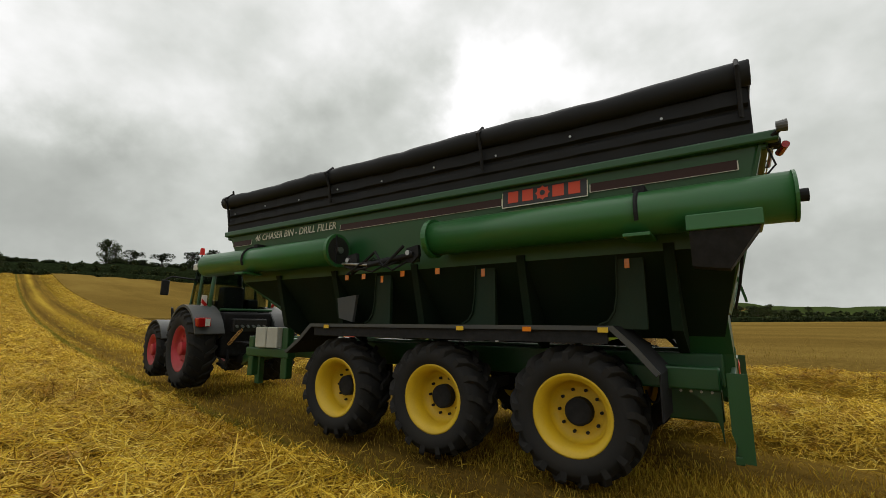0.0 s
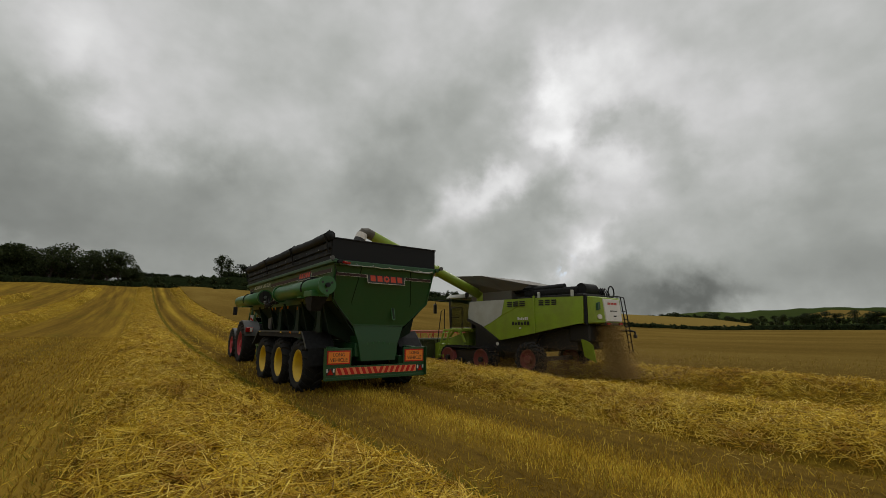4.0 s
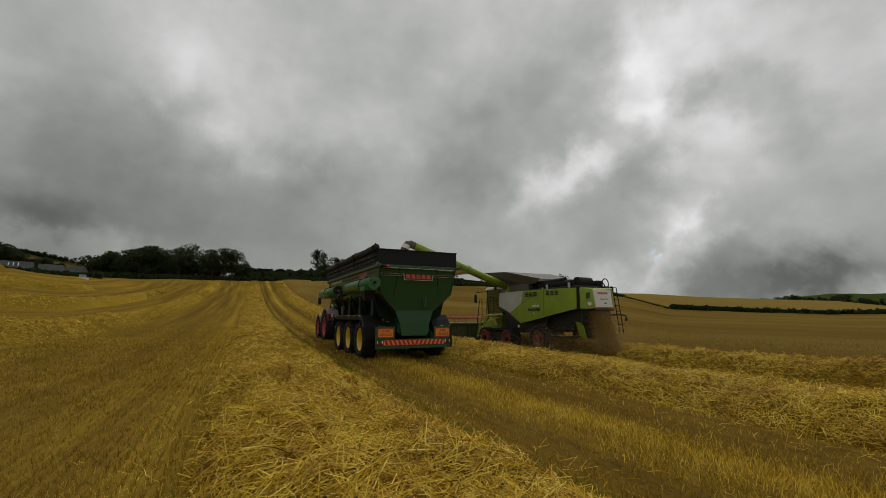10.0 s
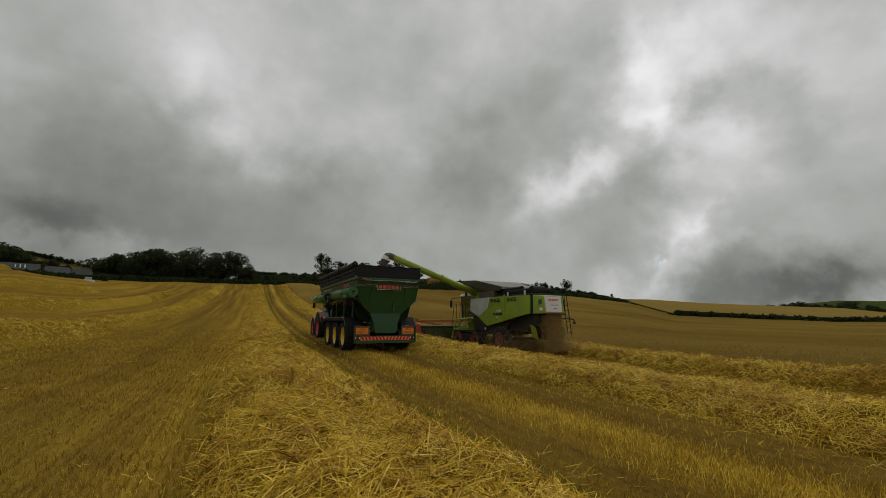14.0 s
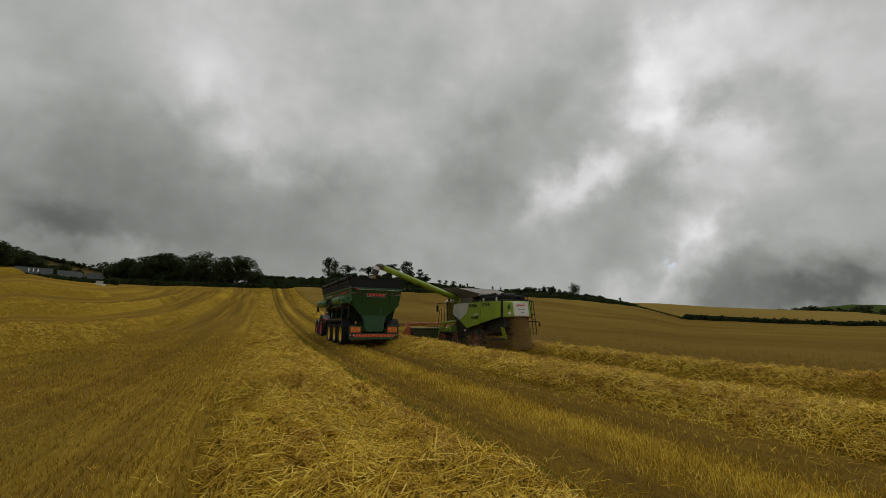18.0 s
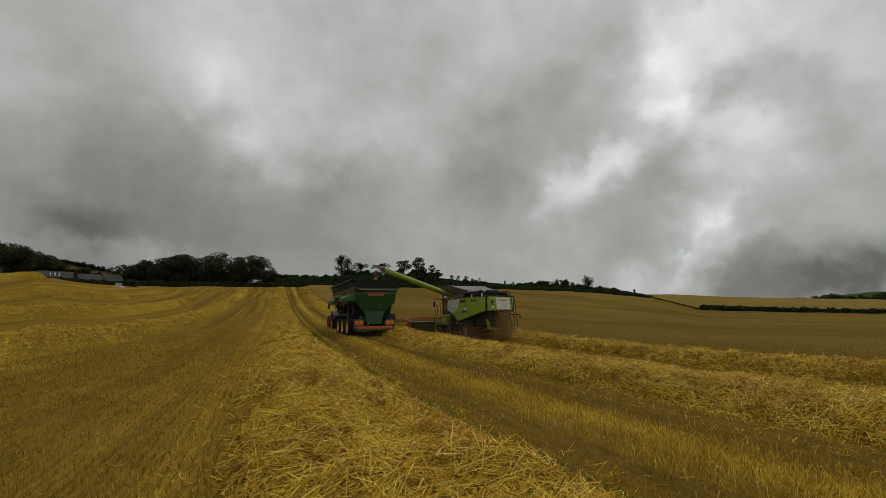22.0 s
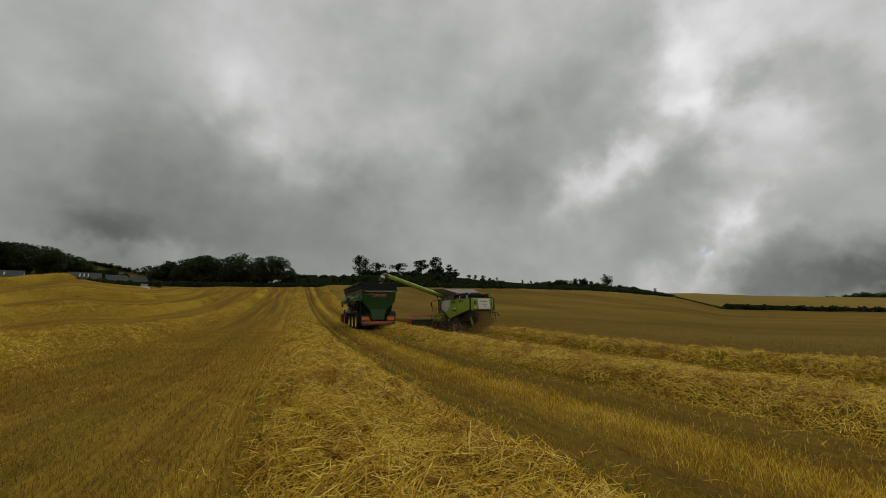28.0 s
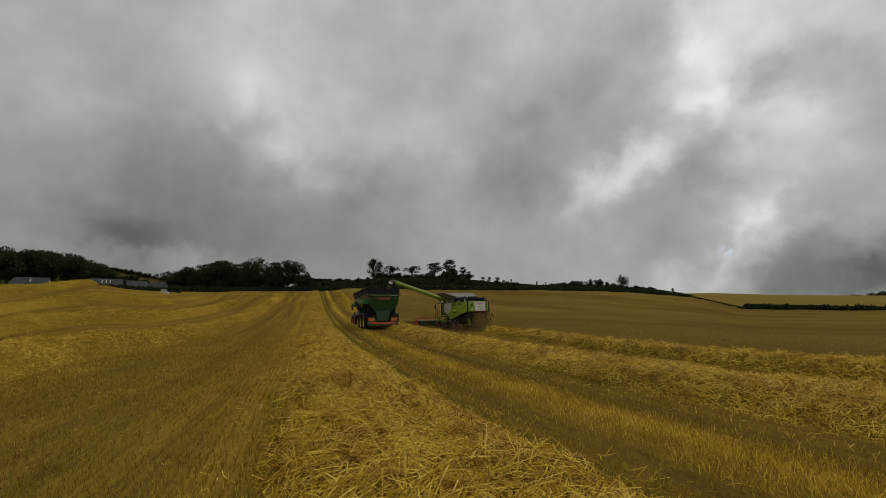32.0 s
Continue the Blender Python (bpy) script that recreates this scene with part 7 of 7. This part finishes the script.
    part("lime_arch", piped([(-1.45, 5.9, 1.3), (-1.48, 6.15, 1.75), (-1.45, 6.6, 1.85), (-1.45, 6.9, 1.55)], 0.06), M["lime"], c)
    # rubber tracks in front
    for s in (-1, 1):
        def loop(grow):
            pts = []
            for yc, zc, r, a0, a1 in ((6.70, 0.66, 0.44, 1.45, -1.45), (4.60, 0.66, 0.44, -1.70, -4.58)):
                pts += [(yc + (r + grow) * math.cos(a), zc + (r + grow) * math.sin(a)) for a in np.linspace(a0, a1, 12)]
            return pts
        bm = bmesh.new()
        loft(bm, [[(s * 1.15, y, z) for y, z in loop(0.05)], [(s * 1.78, y, z) for y, z in loop(0.05)]], True, False)
        loft(bm, [[(s * 1.15, y, z) for y, z in loop(0.0)], [(s * 1.78, y, z) for y, z in loop(0.0)]], True, False)
        for x in (1.15, 1.78):
            a, b = loop(0.05), loop(0.0)
            for k in range(len(a)):
                q = (k + 1) % len(a)
                bm.faces.new([bm.verts.new((s * x, *p)) for p in (a[k], a[q], b[q], b[k])])
        belt = part("track_belt", bm, M["rubber"], c, "black rubber track belt")
        bm = bmesh.new()
        outer = loop(0.05)
        for k in range(len(outer)):
            a, b = Vector((0, *outer[k])), Vector((0, *outer[(k + 1) % len(outer)]))
            n = max(1, int((b - a).length / 0.2))
            for j in range(n):
                p = a + (b - a) * j / n
                u = (b - a).normalized()
                w = Vector((0, u.z, -u.y)) * 0.045
                box(bm, -0.3, 0.3, -0.035, 0.035, -0.02, 0.035, 0, Matrix.Translation((s * 1.465, p.y, p.z)) @ Matrix.Rotation(math.atan2(u.z, u.y), 4, "X"))
        part("track_lugs", bm, M["rubber"], belt)
        for y in (4.60, 6.70):
            idler = part("idler_wheel", rodded((s * 1.70, 0, 0), (s * 1.82, 0, 0), 0.11, None, 16), M["ink"], c)
            idler.location = (0, y, 0.66)
            bm = bmesh.new()
            lathe_x(bm, [(s * 1.20, 0.43), (s * 1.77, 0.43), (s * 1.79, 0.40), (s * 1.72, 0.33), (s * 1.70, 0.15), (s * 1.70, 0.02)], 28)
            part("rim", bm, M["dusty_red_rim"], idler, smooth=True)
            WHEELS.append((idler, "combine", (0, y, 0.66), 0.44))
        for y in (5.30, 5.98):
            part("mid_roller", rodded((s * 1.25, y, 0.46), (s * 1.76, y, 0.46), 0.22, None, 18), M["ink"], c)
            part("roller_hub", rodded((s * 1.76, y, 0.46), (s * 1.80, y, 0.46), 0.08, None, 12), M["steel"], c)
        part("track_frame", boxed(s * 1.2, s * 1.6, 4.9, 6.4, 0.55, 1.05, 0.05), M["ink"], c)
        wheel(c, s * 1.38, 2.30, 0.76, 0.66, 0.46, 0.36, M["dusty_red_rim"], 16, s, "combine", 0.12, 8)
    part("rear_axle", boxed(-1.2, 1.2, 2.2, 2.4, 0.68, 0.84, 0.03), M["ink"], c)
    # header and feeder house
    bm = bmesh.new()
    loft(bm, [[(-0.75, 6.4, 1.0), (0.75, 6.4, 1.0), (0.75, 6.4, 1.8), (-0.75, 6.4, 1.8)], [(-0.75, 8.95, 0.42), (0.75, 8.95, 0.42), (0.75, 8.95, 1.15), (-0.75, 8.95, 1.15)]])
    part("feeder_house", bm, M["lime"], c)
    h = part("header", boxed(-3.25, 3.25, 8.95, 9.05, 0.40, 1.32, 0.02), M["header_green"], c, "wide cutting header with a red reel")
    part("header_top_tube", rodded((-3.25, 8.98, 1.36), (3.25, 8.98, 1.36), 0.09), M["header_green"], h)
    part("header_low_tube", rodded((-3.25, 8.93, 0.42), (3.25, 8.93, 0.42), 0.10), M["ink"], h)
    for x in np.arange(-3.0, 3.1, 0.75):
        part("header_rib", boxed(x - 0.04, x + 0.04, 8.86, 8.95, 0.40, 1.32, 0.015), M["header_green"], h)
    part("header_floor", boxed(-3.25, 3.25, 9.0, 10.3, 0.33, 0.38, 0.01), M["header_green"], h)
    part("feed_auger", rodded((-3.2, 9.5, 0.72), (3.2, 9.5, 0.72), 0.30, None, 18), M["header_red"], h)
    for s in (-1, 1):
        part("end_panel", prismed([(8.9, 0.35), (10.5, 0.30), (11.2, 0.35), (10.4, 0.95), (9.6, 1.45), (8.95, 1.45)], "x", s * 3.22, s * 3.32), M["header_red"], h)
        part("reel_arm", piped([(s * 3.12, 9.0, 1.4), (s * 3.14, 10.3, 1.62)], 0.06), M["header_red"], h)
        part("belt_guard", boxed(s * 3.0, s * 3.22, 8.78, 8.95, 0.5, 1.2, 0.05), M["ink"], h)
    part("rear_rail", piped([(-3.25, 8.95, 1.78), (3.25, 8.95, 1.78)], 0.03), M["header_red"], h)
    for x in np.arange(-3.2, 3.3, 0.8):
        part("rail_post", piped([(x, 8.98, 1.36), (x, 8.95, 1.78)], 0.018), M["header_red"], h)
    reel = part("reel", rodded((-3.1, 0, 0), (3.1, 0, 0), 0.08, None, 12), M["header_red"], h)
    reel.location = (0, 10.25, 1.25)
    for k in range(6):
        a = k * math.pi / 3
        part("reel_bat", piped([(-3.1, 0.52 * math.cos(a), 0.52 * math.sin(a)), (3.1, 0.52 * math.cos(a), 0.52 * math.sin(a))], 0.03, 6), M["header_red"], h).matrix_local = pose(0, 10.25, 1.25)
        for x in (-3.05, 0, 3.05):
            part("reel_spoke", piped([(x, 10.25, 1.25), (x, 10.25 + 0.52 * math.cos(a), 1.25 + 0.52 * math.sin(a))], 0.025, 5), M["header_red"], h)
    return c


combine = make_combine()


# ---- straw and chaff thrown out behind, and dust about the wheels ----
def make_chaff():
    root = tagged(new("chaff_cloud"), "tan straw and chaff blowing from the combine's tail", "chaff", kind="stuff")
    clouds = []
    for k in range(3):
        rng = np.random.RandomState(300 + k)
        n = 11000
        f = rng.uniform(0, 1, n) ** 0.8
        x = 0.0 + rng.normal(0, 0.36 + 0.12 * f) * 0.75
        y = -0.15 - 0.42 * f + rng.normal(0, 0.08 + 0.16 * f)
        z = 2.05 - 1.75 * f ** 1.2 + rng.normal(0, 0.08, n)
        clouds.append(flakes("straw_stream", np.stack([x, y, np.maximum(z, 0.3)], 1), rng.uniform(0.004, 0.017, n), M["chaff"], root, k))
        # dust hanging in puffs about the wheels and behind the tail
        pts = []
        for px, py, pz, r, n in ((-1.5, 2.0, 0.6, 0.45, 9000), (-1.6, 1.0, 0.6, 0.5, 11000), (-0.8, 0.2, 0.6, 0.55, 10000), (0.1, -0.8, 0.6, 0.6, 8000), (-1.7, 3.4, 0.45, 0.4, 5000), (0.3, -1.8, 0.5, 0.6, 6000), (0.0, 0.0, 1.7, 0.4, 4000), (-2.2, 9.2, 0.6, 0.45, 4000)):
            pts.append(np.array([px, py, pz]) + rng.normal(0, r, (n, 3)) * np.array([0.9, 1.3, 0.75]))
        pts = np.concatenate(pts)
        pts[:, 2] = 0.25 + np.abs(pts[:, 2] - 0.25)
        clouds.append(flakes("dust_puff", pts, rng.uniform(0.0015, 0.0042, len(pts)), M["dust"], root, 10 + k))
    return root, clouds


chaff, chaff_parts = make_chaff()


def make_stream():
    root = tagged(new("grain_stream"), "tan stream of grain falling from the auger spout into the chaser", "grain", kind="stuff")
    rng = np.random.RandomState(9)
    n = 2500
    f = rng.uniform(0, 1, n)
    pts = np.stack([-0.25 * f + rng.normal(0, 0.05 + 0.06 * f), rng.normal(0, 0.05 + 0.05 * f), -1.1 * f], 1)
    flakes("falling_grain", pts, rng.uniform(0.008, 0.02, n), M["grain"], root, 5)
    bm = bmesh.new()
    loft(bm, [ring_at((0, 0, 0), (0, 0, 1), 0.09, 10), ring_at((-0.1, 0, -0.5), (0.2, 0, 1), 0.11, 10), ring_at((-0.24, 0, -1.05), (0.2, 0, 1), 0.16, 10)])
    part("grain_core", bm, M["grain"], root)
    return root


stream = make_stream()


# seconds, x, y, z, turn to the left in degrees; fitted to the camera's view, so z leaves the ground in places
CHASER_WAY = [
    (0, 6.24, 1.09, 0.08, 8.20),
    (0.5, 5.84, 2.45, 0.06, 5.50),
    (1, 5.77, 4.07, 0.03, 4.30),
    (2, 5.80, 7.01, 0.02, 1.40),
    (3, 5.91, 9.19, 0.02, -0.20),
    (6, 5.97, 12.19, 0.12, -2.37),
    (7, 6.13, 12.78, 0.13, -1.96),
    (8, 6.24, 13.48, 0.15, -1.42),
    (9, 6.33, 14.29, 0.16, -0.98),
    (10, 6.40, 15.17, 0.18, -0.72),
    (11, 6.51, 16.19, 0.21, -0.59),
    (12, 6.60, 17.42, 0.23, -0.49),
    (13, 6.69, 18.73, 0.27, -0.40),
    (14, 6.80, 19.93, 0.30, -0.33),
    (14.5, 6.83, 20.55, 0.31, -0.30),
    (16.5, 7.33, 23.73, 0.41, -0.18),
    (17, 7.46, 24.42, 0.43, -0.14),
    (18, 7.56, 25.49, 0.47, -0.08),
    (19, 7.69, 26.62, 0.51, -0.03),
    (20, 7.92, 28.06, 0.56, -0.01),
    (21, 8.11, 29.58, 0.62, -0.01),
    (22, 8.21, 30.88, 0.67, -0.01),
    (23, 8.27, 32.08, 0.72, -0.01),
    (24, 8.44, 33.40, 0.77, -0.01),
    (25, 8.52, 34.45, 0.82, -0.01),
    (25.5, 8.56, 34.93, 0.84, -0.01),
    (27.5, 8.83, 37.40, 0.95, -0.01),
    (28, 8.84, 37.95, 0.98, -0.01),
    (29, 8.95, 39.29, 1.04, -0.01),
    (30, 9.14, 41.00, 1.13, -0.01),
    (31, 9.13, 42.16, 1.19, -0.01),
    (32, 8.99, 42.64, 1.21, -0.01),
]
COMBINE_WAY = [
    (0, 14.40, 5.00, -0.22, 2.80),
    (1, 14.42, 6.36, -0.22, 2.70),
    (2, 14.43, 7.60, -0.16, 2.60),
    (3, 14.51, 8.50, -0.16, 2.40),
    (6, 14.55, 11.07, -0.17, 1.19),
    (7, 14.96, 11.95, -0.15, 1.01),
    (8, 15.16, 12.98, -0.13, 0.82),
    (9, 15.18, 13.95, -0.11, 0.68),
    (10, 15.17, 14.82, -0.09, 0.62),
    (11, 15.16, 15.71, -0.07, 0.60),
    (12, 15.12, 16.63, -0.05, 0.59),
    (13, 15.10, 17.47, -0.03, 0.59),
    (14, 15.13, 18.34, -0.00, 0.59),
    (14.5, 15.15, 18.83, 0.01, 0.60),
    (16.5, 15.35, 20.86, 0.05, 0.59),
    (17, 15.35, 21.31, 0.06, 0.59),
    (18, 15.36, 22.17, 0.08, 0.57),
    (19, 15.45, 23.14, 0.11, 0.54),
    (20, 15.55, 24.29, 0.15, 0.52),
    (21, 15.71, 25.40, 0.18, 0.50),
    (22, 15.78, 26.32, 0.20, 0.46),
    (23, 15.85, 27.31, 0.23, 0.43),
    (24, 15.99, 28.60, 0.27, 0.41),
    (25, 16.24, 29.94, 0.31, 0.38),
    (25.5, 16.33, 30.53, 0.32, 0.37),
    (27.5, 16.53, 32.74, 0.39, 0.33),
    (28, 16.52, 33.29, 0.41, 0.32),
    (29, 16.69, 34.62, 0.45, 0.29),
    (30, 16.90, 36.12, 0.50, 0.26),
    (31, 17.01, 37.28, 0.55, 0.24),
    (32, 17.08, 38.21, 0.58, 0.21),
]


def way_pose(rows):
    return [(t, pose(x, y, z, 0, 0, turn)) for t, x, y, z, turn in rows]


def rolled(rows, place, radius):
    """Poses of a wheel in its thing: turned by the way gone, a row for each sixth of a turn or less."""
    ts, gone = [rows[0][0]], [0.0]
    for a, b in zip(rows, rows[1:]):
        ts.append(b[0])
        gone.append(gone[-1] + math.hypot(b[1] - a[1], b[2] - a[2]))
    out, t = [], 0.0
    for t in np.arange(0, 32.01, 0.2):
        out.append((float(round(t, 2)), pose(*place, -math.degrees(float(np.interp(t, ts, gone)) / radius))))
    return out


def motions():
    ways = {"chaser": CHASER_WAY, "combine": COMBINE_WAY}
    for ob, way, place, radius in WHEELS:
        walk(ob, rolled(ways[way], place, radius))
    walk(chaser, way_pose(CHASER_WAY))
    # the tractor runs straight while the chaser swings in behind it; its nose is raised to fit the camera's view
    rise = pose(0, 10.3, 0.03, 2) @ pose(0, -10.3, 0)
    rows = []
    for (t, x, y, z, turn), (_, m) in zip(CHASER_WAY, way_pose(CHASER_WAY)):
        own = float(np.interp(t, [0, 1, 3, 6], [-0.5, -1.5, -2.0, -2.37])) if t < 6 else turn
        rows.append((t, Matrix.Translation(m @ Vector((0, 9.55, 0))) @ pose(0, 0, 0, 0, 0, own) @ pose(0, -9.55, 0) @ rise))
    walk(tractor, rows)
    walk(combine, way_pose(COMBINE_WAY))
    walk(chaff, way_pose(COMBINE_WAY))
    for k, puff in enumerate(chaff_parts):
        walk(puff, [(t * 0.5, pose(0.05 * math.sin(2.1 * t + k), 0.10 * math.sin(1.3 * t + 2 * k), 0.06 * math.sin(1.7 * t + k), 3 * math.sin(t + k), 2 * math.cos(t * 1.4 + k), 0)) for t in range(65)])
    # grain waits in the tube until the auger runs
    inside, out = pose(-3.4, 5.29, 4.15, 0, 71), pose(-7.25, 5.28, 4.72)
    rows = []
    for t, m in way_pose(COMBINE_WAY):
        rows.append((t, m @ (inside if t < 15 else out)))
    walk(stream, rows)


motions()
